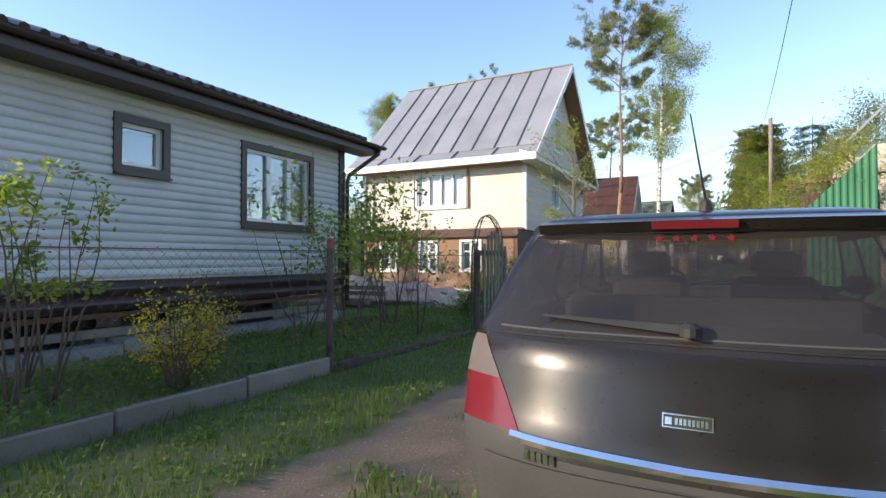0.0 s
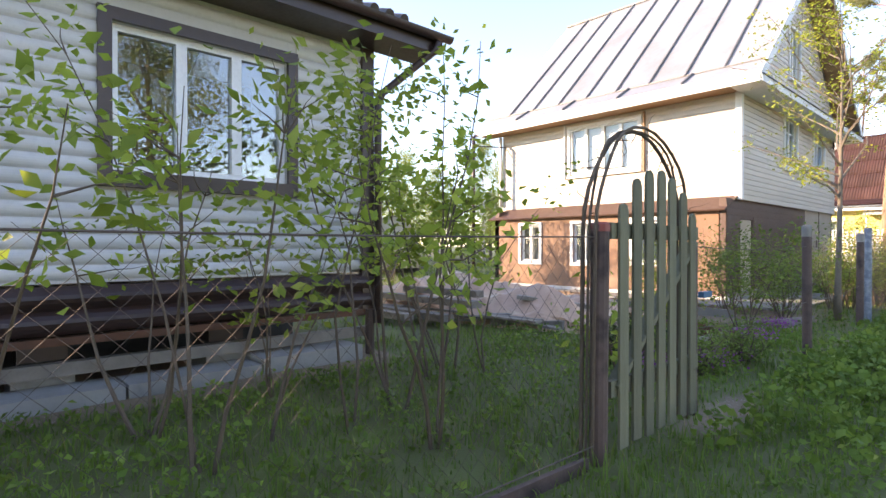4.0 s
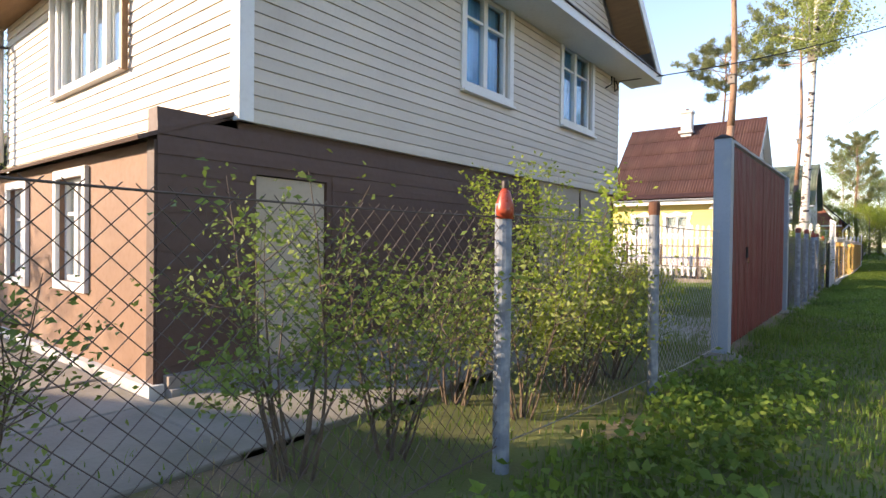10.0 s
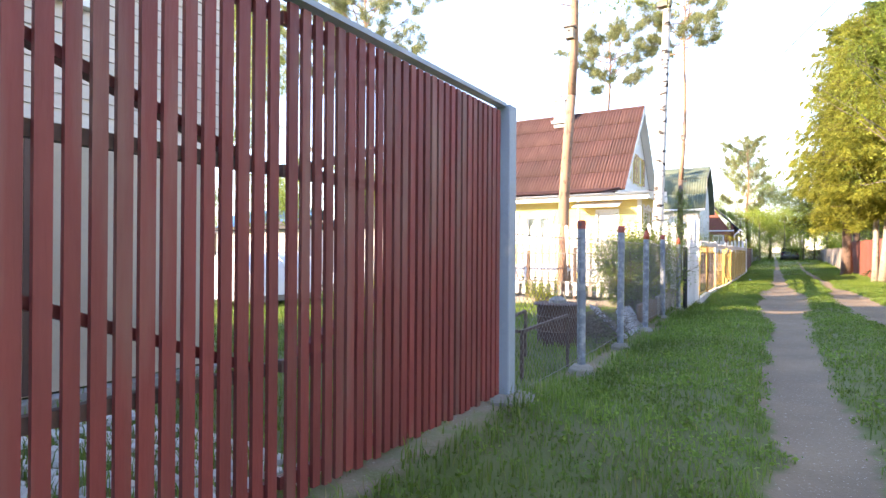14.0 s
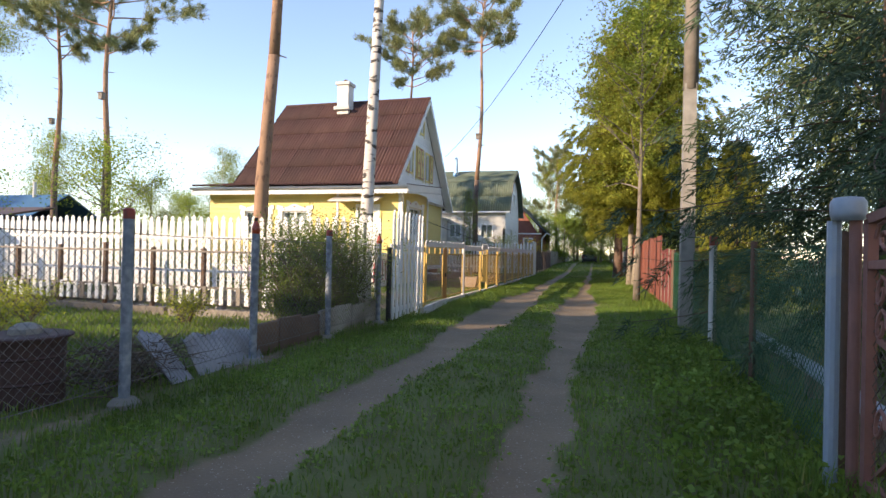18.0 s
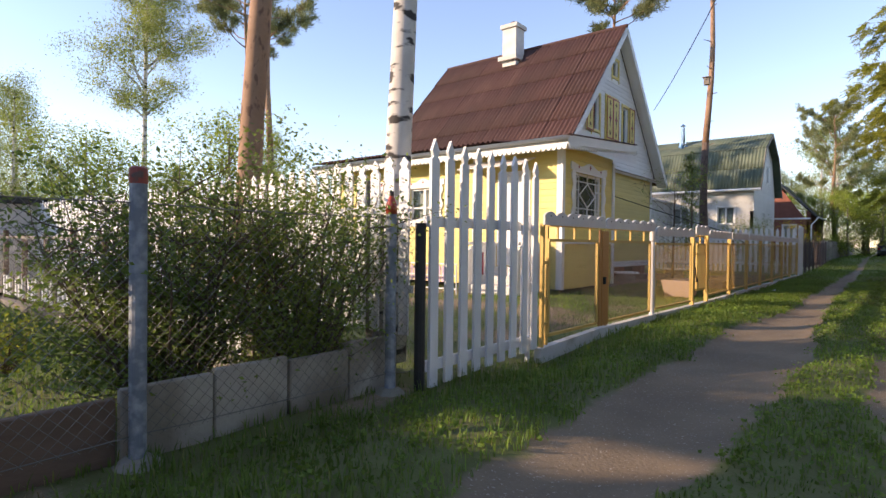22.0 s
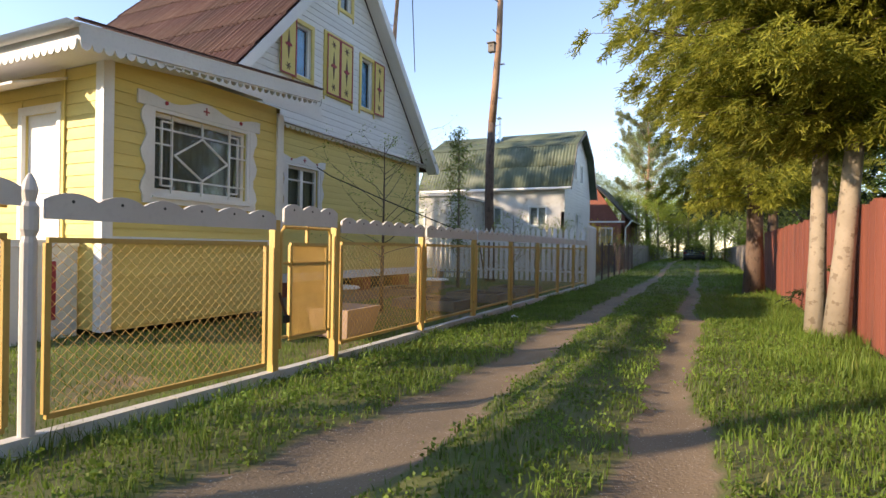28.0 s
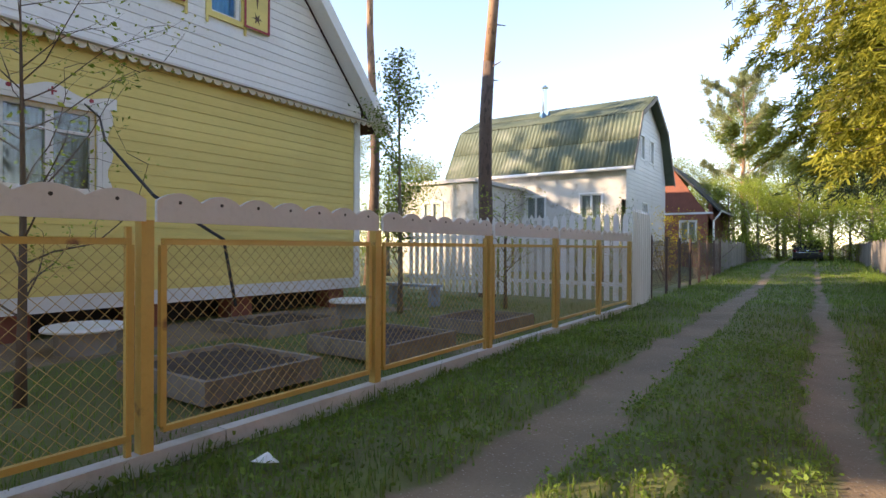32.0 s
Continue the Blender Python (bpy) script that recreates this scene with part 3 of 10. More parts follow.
M_siding_white = surf("white_vinyl_siding", (0.62, 0.61, 0.60), (0.56, 0.555, 0.55), 0.7, 0.45, 0.03, 30, vary=0.04, dirt=(0.45, 0.43, 0.4), dirt_at=(0.62, 0.95))
M_siding_cream = surf("cream_board_siding", (0.62, 0.55, 0.46), (0.57, 0.50, 0.42), 0.8, 0.5, 0.05, 30, vary=0.05, dirt=(0.42, 0.36, 0.28), dirt_at=(0.6, 0.95))
M_brown_trim = surf("dark_brown_trim", (0.045, 0.026, 0.022), (0.06, 0.035, 0.03), 2, 0.4, 0.05, 30)
M_brown_log = surf("dark_brown_rounded_boards", (0.055, 0.03, 0.026), (0.04, 0.022, 0.02), 1.5, 0.4, 0.08, 20, dirt=(0.12, 0.09, 0.07), dirt_at=(0.58, 0.8))
M_rust = surf("rusty_steel", (0.16, 0.065, 0.035), (0.09, 0.045, 0.03), 5, 0.85, 0.3, 50)
M_block = surf("grey_concrete_blocks", (0.32, 0.31, 0.29), (0.24, 0.23, 0.22), 2, 0.92, 0.5, 30, vary=0.1, dirt=(0.12, 0.1, 0.08), dirt_at=(0.55, 0.8))
M_kerb = surf("weathered_concrete_kerb", (0.27, 0.25, 0.21), (0.19, 0.175, 0.145), 1.5, 0.95, 0.5, 35, dirt=(0.12, 0.12, 0.07), dirt_at=(0.55, 0.75), vary=0.08)
M_sheet = surf("blue_grey_fibre_sheet", (0.4, 0.4, 0.41), (0.3, 0.3, 0.315), 2, 0.9, 0.4, 30, vary=0.12, dirt=(0.2, 0.18, 0.15), dirt_at=(0.52, 0.75), dirt_scale=2)
M_slab = surf("pale_weathered_slab", (0.42, 0.39, 0.34), (0.33, 0.3, 0.26), 2, 0.92, 0.5, 30, vary=0.1, dirt=(0.2, 0.17, 0.13), dirt_at=(0.5, 0.75), dirt_scale=2)
M_white = surf("white_paint", (0.78, 0.78, 0.76), (0.7, 0.7, 0.68), 1.2, 0.5, 0.08, 25, vary=0.04, dirt=(0.5, 0.48, 0.43), dirt_at=(0.6, 0.9))
M_pvc = surf("white_plastic_frame", (0.8, 0.8, 0.8), (0.76, 0.76, 0.77), 1, 0.3, 0.0, 20)
M_zinc = surf("galvanised_roof_sheet", (0.42, 0.42, 0.42), (0.36, 0.36, 0.37), 0.5, 0.42, 0.04, 8, metal=0.35, vary=0.06, dirt=(0.3, 0.29, 0.27), dirt_at=(0.5, 0.8), stretch=(1, 1, 0.5))
M_soffit = surf("varnished_wood_soffit", (0.34, 0.2, 0.1), (0.26, 0.15, 0.08), 3, 0.6, 0.1, 20, stretch=(1, 6, 6))
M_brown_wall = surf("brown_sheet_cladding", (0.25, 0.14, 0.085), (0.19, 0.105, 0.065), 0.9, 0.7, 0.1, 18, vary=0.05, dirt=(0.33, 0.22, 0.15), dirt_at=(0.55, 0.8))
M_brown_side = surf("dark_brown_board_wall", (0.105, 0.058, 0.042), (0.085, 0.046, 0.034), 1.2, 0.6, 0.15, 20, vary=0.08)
M_beige = surf("beige_fibreboard", (0.5, 0.42, 0.32), (0.43, 0.36, 0.27), 1.2, 0.75, 0.1, 25, dirt=(0.3, 0.25, 0.2), dirt_at=(0.6, 0.85))
M_yellow = surf("yellow_painted_boards", (0.74, 0.6, 0.2), (0.69, 0.55, 0.175), 1.0, 0.6, 0.08, 22, vary=0.06, dirt=(0.5, 0.4, 0.15), dirt_at=(0.58, 0.9), stretch=(1, 0.5, 3))
M_gold = surf("ochre_painted_steel", (0.6, 0.40, 0.12), (0.52, 0.33, 0.09), 2, 0.5, 0.15, 30, vary=0.08, dirt=(0.2, 0.1, 0.05), dirt_at=(0.66, 0.75), dirt_scale=6)
M_orange = surf("orange_painted_sheet", (0.46, 0.22, 0.07), (0.41, 0.19, 0.06), 2, 0.5, 0.1, 30)
M_slate = surf("red_brown_corrugated_sheets", (0.066, 0.025, 0.022), (0.046, 0.019, 0.017), 0.7, 0.8, 0.15, 14, vary=0.12, dirt=(0.085, 0.04, 0.034), dirt_at=(0.52, 0.75), stretch=(2, 0.6, 0.6))
M_green_roof = surf("green_corrugated_sheets", (0.095, 0.125, 0.085), (0.075, 0.1, 0.07), 0.7, 0.7, 0.15, 14, vary=0.08, dirt=(0.2, 0.22, 0.18), dirt_at=(0.55, 0.8))
M_picket = surf("white_painted_pickets", (0.76, 0.76, 0.76), (0.68, 0.68, 0.68), 1.5, 0.55, 0.12, 25, vary=0.06, stretch=(3, 3, 0.6), dirt=(0.45, 0.43, 0.4), dirt_at=(0.62, 0.9))
M_lilac = surf("faded_lilac_paint", (0.5, 0.38, 0.48), (0.42, 0.31, 0.4), 2, 0.6, 0.1, 25)
M_rail_white = surf("greyish_white_rail_paint", (0.6, 0.57, 0.55), (0.54, 0.51, 0.49), 1.5, 0.6, 0.12, 25, vary=0.05, dirt=(0.4, 0.36, 0.33), dirt_at=(0.6, 0.85))
M_plinth = surf("white_washed_concrete", (0.6, 0.59, 0.56), (0.5, 0.49, 0.46), 1.2, 0.85, 0.4, 30, vary=0.05, dirt=(0.25, 0.22, 0.16), dirt_at=(0.58, 0.8), dirt_scale=2)
M_wire = surf("galvanised_wire", (0.22, 0.215, 0.2), (0.15, 0.14, 0.13), 4, 0.5, 0.0, 20, metal=0.5)
M_wire_rust = surf("rusty_fence_wire", (0.13, 0.1, 0.085), (0.1, 0.075, 0.06), 4, 0.7, 0.0, 20, metal=0.3)
M_wire_gold = surf("ochre_painted_wire", (0.5, 0.33, 0.1), (0.42, 0.26, 0.08), 4, 0.6, 0.0, 20)
# brighter copy of the fence wire, with sunlight put into its colour
M_wire_sunlit = surf("sunlit_galvanised_wire", (0.5, 0.47, 0.42), (0.4, 0.37, 0.32), 4, 0.5, 0.0, 20, metal=0.2)
M_post_grey = surf("blue_grey_painted_pipe", (0.19, 0.22, 0.265), (0.14, 0.165, 0.2), 2, 0.6, 0.3, 25, dirt=(0.3, 0.33, 0.365), dirt_at=(0.45, 0.65), dirt_scale=13, vary=0.06)
M_post_dark = surf("old_dark_brown_pipe", (0.08, 0.048, 0.042), (0.12, 0.08, 0.07), 3, 0.7, 0.3, 30, dirt=(0.035, 0.02, 0.02), dirt_at=(0.5, 0.7), dirt_scale=6)
M_red_top = surf("red_paint_flaking", (0.34, 0.06, 0.04), (0.25, 0.05, 0.04), 4, 0.5, 0.3, 30, dirt=(0.12, 0.07, 0.06), dirt_at=(0.55, 0.65), dirt_scale=12)
M_cap_grey = surf("weathered_cement_cap", (0.3, 0.28, 0.25), (0.2, 0.19, 0.17), 6, 0.9, 0.5, 40)
M_bottle = surf("orange_red_plastic_bottle", (0.42, 0.07, 0.03), (0.34, 0.05, 0.025), 8, 0.3, 0.1, 30)
M_bottle_dark = surf("dark_bottle_cap", (0.04, 0.025, 0.02), (0.03, 0.02, 0.02), 8, 0.5, 0.1, 30)
M_red_slat = surf("faded_dark_red_slats", (0.21, 0.038, 0.036), (0.155, 0.032, 0.031), 2.5, 0.55, 0.15, 25, stretch=(3, 3, 0.4), vary=0.16, dirt=(0.2, 0.11, 0.09), dirt_at=(0.5, 0.8), dirt_scale=2)
M_green_paint = surf("green_painted_steel", (0.085, 0.14, 0.035), (0.07, 0.115, 0.03), 2, 0.5, 0.1, 30)
M_bluegrey = surf("pale_blue_grey_steel", (0.3, 0.36, 0.43), (0.25, 0.31, 0.37), 1.5, 0.5, 0.15, 25, dirt=(0.4, 0.42, 0.44), dirt_at=(0.6, 0.75), dirt_scale=3)
M_old_green = surf("weathered_green_grey_wood", (0.18, 0.175, 0.11), (0.13, 0.13, 0.085), 3, 0.9, 0.5, 25, stretch=(4, 4, 0.5), vary=0.15)
M_old_wood = surf("grey_weathered_wood", (0.27, 0.235, 0.2), (0.18, 0.155, 0.13), 3, 0.9, 0.4, 25, stretch=(2, 2, 2), vary=0.2)
M_brown_post = surf("rusty_brown_posts", (0.13, 0.075, 0.05), (0.1, 0.06, 0.04), 3, 0.8, 0.3, 30, vary=0.12)
M_stone = surf("rough_field_stone", (0.3, 0.28, 0.25), (0.2, 0.19, 0.17), 5, 0.9, 0.6, 20, vary=0.2, dirt=(0.14, 0.14, 0.09), dirt_at=(0.55, 0.75))
M_red_fence = surf("red_brown_fence_boards", (0.25, 0.075, 0.048), (0.2, 0.058, 0.04), 1.5, 0.75, 0.3, 22, stretch=(3, 3, 0.4), vary=0.2, dirt=(0.14, 0.06, 0.048), dirt_at=(0.5, 0.75))
M_net_green = surf("green_plastic_net", (0.022, 0.13, 0.07), (0.016, 0.1, 0.05), 2, 0.6, 0.0, 20)
M_gate_rust = surf("dark_red_painted_ironwork", (0.27, 0.12, 0.1), (0.2, 0.09, 0.075), 4, 0.55, 0.2, 30)
# bitumen black, which also paints the shade under the raised floors
M_tar_and_shade = surf("bitumen_and_underfloor_shade", (0.03, 0.03, 0.03), (0.02, 0.02, 0.02), 3, 0.7, 0.2, 25)
M_brick_white = surf("whitewashed_brick", (0.62, 0.6, 0.57), (0.5, 0.48, 0.45), 3, 0.85, 0.3, 25, vary=0.1)
M_brick_red = surf("red_brick", (0.27, 0.095, 0.065), (0.21, 0.075, 0.052), 3, 0.85, 0.3, 25, vary=0.1)
M_poly = surf("translucent_greenhouse_film", (0.44, 0.42, 0.28), (0.37, 0.36, 0.24), 0.9, 0.35, 0.05, 6, dirt=(0.25, 0.26, 0.17), dirt_at=(0.5, 0.75))
# cream patches paint sun dapples over the sheet's two-tone pinkish brown
M_tarp = surf("two_tone_sun_dappled_tarpaulin", (0.58, 0.37, 0.25), (0.43, 0.27, 0.19), 1.8, 0.55, 0.25, 9, dirt=(0.62, 0.48, 0.31), dirt_at=(0.53, 0.68), dirt_scale=1.6)
M_white_film = surf("white_covering_sheet", (0.7, 0.7, 0.7), (0.6, 0.6, 0.62), 1.2, 0.5, 0.1, 9)
M_dark_wood = surf("blackened_log_wall", (0.035, 0.03, 0.028), (0.025, 0.022, 0.02), 2, 0.85, 0.3, 15, vary=0.15)
M_blue_roof = surf("blue_metal_roof", (0.045, 0.14, 0.26), (0.04, 0.12, 0.22), 1, 0.5, 0.05, 12)
M_room = surf("dim_room", (0.12, 0.1, 0.08), (0.1, 0.085, 0.07), 1, 0.9, 0.0, 10)
M_curtain = surf("grey_white_lace_curtain", (0.4, 0.39, 0.37), (0.28, 0.28, 0.26), 6, 0.9, 0.1, 60)
M_curtain_dim = surf("dim_grey_curtain", (0.17, 0.16, 0.145), (0.1, 0.095, 0.085), 7, 0.9, 0.1, 60, stretch=(4, 4, 0.3))
M_curtain_blue = surf("bright_blue_curtain", (0.12, 0.45, 0.85), (0.09, 0.38, 0.75), 3, 0.85, 0.1, 40)
M_pane = glass("window_glass", gain=0.045)
M_pane_new = glass("new_double_glazing", gain=0.16)
M_red_paint = surf("red_ornament_paint", (0.36, 0.035, 0.05), (0.3, 0.03, 0.045), 3, 0.55, 0.1, 25)
M_black = surf("black_rubber", (0.012, 0.012, 0.013), (0.02, 0.02, 0.02), 6, 0.7, 0.1, 30)
M_chrome = surf("chrome_strip", (0.75, 0.75, 0.76), (0.7, 0.7, 0.71), 2, 0.1, 0.0, 20, metal=1.0, rough_vary=0.05)
M_barrel = surf("rusty_dark_barrel", (0.06, 0.03, 0.028), (0.085, 0.045, 0.038), 3, 0.75, 0.3, 25)
M_pine_low = barky("grey_brown_pine_bark", (0.15, 0.1, 0.075), (0.075, 0.05, 0.04), (14, 14, 5), 0.55)
M_pine_up = barky("orange_pine_bark", (0.34, 0.205, 0.13), (0.16, 0.09, 0.06), (12, 12, 5), 0.58, bump=0.4)
M_birch = barky("white_birch_bark", (0.66, 0.62, 0.57), (0.045, 0.04, 0.038), (3.0, 3.0, 8), 0.54, bump=0.3)
M_bark = barky("grey_tree_bark", (0.2, 0.165, 0.13), (0.12, 0.1, 0.08), (9, 9, 3), 0.55)
M_spruce_bark = barky("pale_grey_spruce_bark", (0.33, 0.28, 0.22), (0.2, 0.16, 0.12), (10, 10, 10), 0.57)
M_twig = surf("brown_twigs", (0.13, 0.095, 0.065), (0.1, 0.07, 0.05), 8, 0.85, 0.2, 40)
M_leaf_fresh = leafy("fresh_spring_leaves", (0.16, 0.235, 0.03), (0.28, 0.34, 0.055), (0.38, 0.4, 0.09), 0.5)
M_leaf_mid = leafy("mid_green_leaves", (0.09, 0.14, 0.03), (0.165, 0.22, 0.05), (0.2, 0.28, 0.07), 0.4)
M_leaf_yellow = leafy("yellow_green_leaves", (0.19, 0.235, 0.03), (0.29, 0.315, 0.045), (0.38, 0.37, 0.07), 0.45)
M_leaf_dark = leafy("dark_glossy_bush_leaves", (0.1, 0.14, 0.042), (0.185, 0.225, 0.075), (0.28, 0.31, 0.12), 0.4)
M_leaf_gold = leafy("golden_shrub_leaves", (0.42, 0.31, 0.02), (0.6, 0.45, 0.03), (0.3, 0.24, 0.04), 0.4)
M_leaf_birch = leafy("young_birch_leaves", (0.19, 0.23, 0.06), (0.27, 0.31, 0.09), (0.34, 0.37, 0.14), 0.45)
M_leaf_far = leafy("distant_tree_leaves", (0.13, 0.165, 0.055), (0.2, 0.235, 0.08), (0.26, 0.28, 0.11), 0.4)
M_needle_pine = leafy("pine_needles", (0.14, 0.165, 0.075), (0.24, 0.25, 0.115), (0.34, 0.33, 0.16), 0.5)
M_needle_blue = leafy("blue_green_pine_needles", (0.035, 0.062, 0.034), (0.075, 0.115, 0.06), (0.12, 0.16, 0.085), 0.3)
M_needle_spruce = leafy("yellow_green_spruce_needles", (0.12, 0.14, 0.022), (0.28, 0.285, 0.045), (0.42, 0.38, 0.07), 0.55)
M_needle_dark = leafy("dark_spruce_needles", (0.025, 0.042, 0.018), (0.06, 0.085, 0.03), (0.07, 0.085, 0.03), 0.2)
M_grass = leafy("fresh_grass_blades", (0.08, 0.14, 0.024), (0.138, 0.208, 0.038), (0.24, 0.235, 0.08), 0.45)
M_grass_dry = leafy("dry_grass_blades", (0.22, 0.17, 0.08), (0.32, 0.26, 0.12), (0.1, 0.15, 0.04), 0.3)
M_weed = leafy("dark_green_weed_leaves", (0.085, 0.15, 0.024), (0.15, 0.225, 0.04), (0.2, 0.26, 0.06), 0.45)
M_flower = leafy("magenta_flowers", (0.2, 0.06, 0.2), (0.28, 0.09, 0.27), (0.25, 0.12, 0.26), 0.4)

# ---- ground: one sheet to the horizon, two wheel tracks worn into it ----
def smooth_noise(x, y, s, seed=0):
    """Cheap smooth noise in -1..1 on arrays."""
    x, y = x * s + seed * 17.3, y * s - seed * 9.1
    return (np.sin(x * 1.7 + 1.3 * np.sin(y * 1.1)) + np.sin(y * 2.3 + 1.7 * np.sin(x * 0.7 + 2)) + np.sin((x + y) * 1.3 + np.sin(x * 2.9))) / 3


def bare(x, y):
    """How bare of grass the ground is, 0..1."""
    left = 0.45 + 0.55 * np.clip((y - 2) / 10, 0, 1)
    right = 2.15 + 0.45 * np.clip((y - 2) / 12, 0, 1)
    wob = 0.10 * smooth_noise(x, y, 0.8) + 0.07 * smooth_noise(x, y, 3.1, 2) + 0.04 * smooth_noise(x, y, 8.3, 7)
    wide = 0.3 * np.exp(-((y - 30.5) / 4.0) ** 2) + 0.22 * np.exp(-((y + 5.5) / 4) ** 2) + 0.03
    far = np.clip((y - 46) / 15, 0, 1)
    a = np.exp(-(np.maximum(0, np.abs(x - left - wob) - 0.16 - wide + 0.1 * far) / 0.10) ** 2)
    b = np.exp(-(np.maximum(0, np.abs(x - right - wob) - 0.09 - wide + 0.06 * far) / 0.10) ** 2)
    road = np.maximum(a, b) * (1 - 0.35 * far) * np.clip(0.85 + 0.6 * smooth_noise(x, y, 2.1, 11) * np.clip(1 - y / 4, 0, 1), 0, 1)
    mid = np.exp(-((y + 5) / 3.5) ** 2) * np.exp(-((x - 1.4) / 0.9) ** 2) * np.clip(0.6 + 0.5 * smooth_noise(x, y, 1.7, 13), 0, 1)
    yard = 0.75 * ((x < -1.6) & (x > -9.5) & (y > 30.4) & (y < 35.2)) * np.clip(0.55 + smooth_noise(x, y, 0.9, 4), 0, 1)
    bed = 0.8 * ((x < -1.9) & (x > -10.5) & (y > 3.6) & (y < 8.0)) * np.clip(0.75 + 0.9 * smooth_noise(x, y, 1.1, 5), 0, 1)
    wh = 0.85 * ((x < -3.0) & (x > -4.9) & (y < -0.2)) * np.clip(-0.1 + 0.8 * smooth_noise(x, y, 1.3, 6), 0, 1) + 0.7 * ((x < -4.0) & (x > -9) & (y < -0.6))
    under = 0.8 * ((x < -3.9) & (x > -5.6) & (y > 39) & (y < 47))
    fence = 0.6 * np.exp(-((x + 1.15) / 0.28) ** 2) * np.clip(0.5 + smooth_noise(x, y, 1.4, 8), 0, 1) * (y > -2)
    return np.clip(np.maximum.reduce([road, mid, yard, bed, wh, under, fence]), 0, 1)


def hollow(x, y):
    """The verge and garden by the chain-link fence lie a little lower than the lane."""
    a = np.clip((0.25 - x) / 1.1, 0, 1) * np.clip((x + 17) / 4, 0, 1)
    b = np.clip((y - 17.6) / 2.0, 0, 1) * np.clip((32.5 - y) / 3.0, 0, 1)
    foot = np.interp(y, [27.5, 30.0, 31.5, 33.6, 36.5, 45.0, 50.0, 53.0], [0, 0.07, 0.06, 0.09, 0.07, 0.06, 0.04, 0]) * np.clip((x + 3.2) / 1.5, 0, 1)
    return a * a * (3 - 2 * a) * (0.16 * b * b * (3 - 2 * b) + foot)


def ground_z(x, y):
    b = bare(x, y)
    near = np.exp(-(np.maximum(0, np.abs(x - 1) - 9) / 6) ** 2)
    track = np.where((x > -0.6) & (x < 4), b, 0)
    rise = np.clip((y - 56) / 15, 0, 1)
    rise = 0.42 * rise * rise * (3 - 2 * rise) * np.exp(-(np.maximum(0, np.abs(x - 2) - 1.8) / 1.2) ** 2)
    return rise - hollow(x, y) + (0.03 * smooth_noise(x, y, 0.5, 1) + 0.012 * smooth_noise(x, y, 2.3, 3)) * near - 0.05 * track + 0.05 * np.exp(-((x - 1.75) / 0.5) ** 2) * np.clip(y + 2, 0, 1) * np.clip((60 - y) / 10, 0, 1)


def make_ground():
    gx = np.unique(np.concatenate([np.linspace(-3000, -60, 12), np.linspace(-60, -14, 24), np.arange(-14, 6.01, 0.16), np.linspace(6, 60, 28), np.linspace(60, 3000, 12)]).round(3))
    gy = np.unique(np.concatenate([np.linspace(-3000, -60, 12), np.linspace(-60, -12, 20), np.arange(-12, 60.01, 0.16), np.linspace(60, 130, 50), np.linspace(130, 3000, 14)]).round(3))
    X, Y = np.meshgrid(gx, gy)
    Z = ground_z(X, Y)
    n, k = X.shape
    i = np.arange(n * k).reshape(n, k)
    quads = np.stack([i[:-1, :-1], i[:-1, 1:], i[1:, 1:], i[1:, :-1]], -1).reshape(-1, 4)
    me = fast_mesh("ground", np.stack([X, Y, Z], -1).reshape(-1, 3), quads, M_ground, True)
    at = me.attributes.new("bare", "FLOAT", "POINT")
    at.data.foreach_set("value", bare(X, Y).ravel().astype(np.float32))
    tagged(new("ground", me), "grassy lane with two worn earth wheel tracks between gardens", "ground", kind="structure")


def ground_material():
    m = surf("lane_soil_and_turf", (0.175, 0.126, 0.08), (0.24, 0.176, 0.112), 1.6, 0.95, 0.6, 45, dirt=(0.15, 0.107, 0.07), dirt_at=(0.5, 0.75), dirt_scale=0.7, fleck=((0.36, 0.31, 0.25), 55.0, 0.645))
    nt = m.node_tree
    N, L = nt.nodes, nt.links
    b = N["Principled BSDF"]
    soil = b.inputs["Base Color"].links[0].from_socket
    at, geo, t, t2, r, cr, x, add = (N.new("ShaderNode" + k) for k in ("Attribute", "NewGeometry", "TexNoise", "TexNoise", "MapRange", "ValToRGB", "Mix", "Math"))
    at.attribute_name = "bare"
    t.inputs["Scale"].default_value, t.inputs["Detail"].default_value = 7.0, 5.0
    t2.inputs["Scale"].default_value, t2.inputs["Detail"].default_value = 1.1, 6.0
    for q in (t, t2):
        L.new(geo.outputs["Position"], q.inputs["Vector"])
    e = cr.color_ramp.elements
    e[0].position, e[1].position = 0.3, 0.75
    e[0].color, e[1].color = (0.095, 0.125, 0.026, 1), (0.15, 0.185, 0.042, 1)
    mid = e.new(0.55)
    mid.color = (0.11, 0.115, 0.04, 1)
    L.new(t2.outputs[0], cr.inputs[0])
    add.operation = "MULTIPLY_ADD"
    add.inputs[1].default_value, add.inputs[2].default_value = 0.7, -0.35
    L.new(t.outputs[0], add.inputs[0])
    s = N.new("ShaderNodeMath")
    L.new(at.outputs["Fac"], s.inputs[0])
    L.new(add.outputs[0], s.inputs[1])
    r.inputs[1].default_value, r.inputs[2].default_value = 0.3, 0.55
    L.new(s.outputs[0], r.inputs[0])
    x.data_type = "RGBA"
    L.new(r.outputs[0], x.inputs[0])
    L.new(cr.outputs[0], x.inputs[6])
    L.new(soil, x.inputs[7])
    L.new(x.outputs[2], b.inputs["Base Color"])
    return m


M_ground = ground_material()
make_ground()

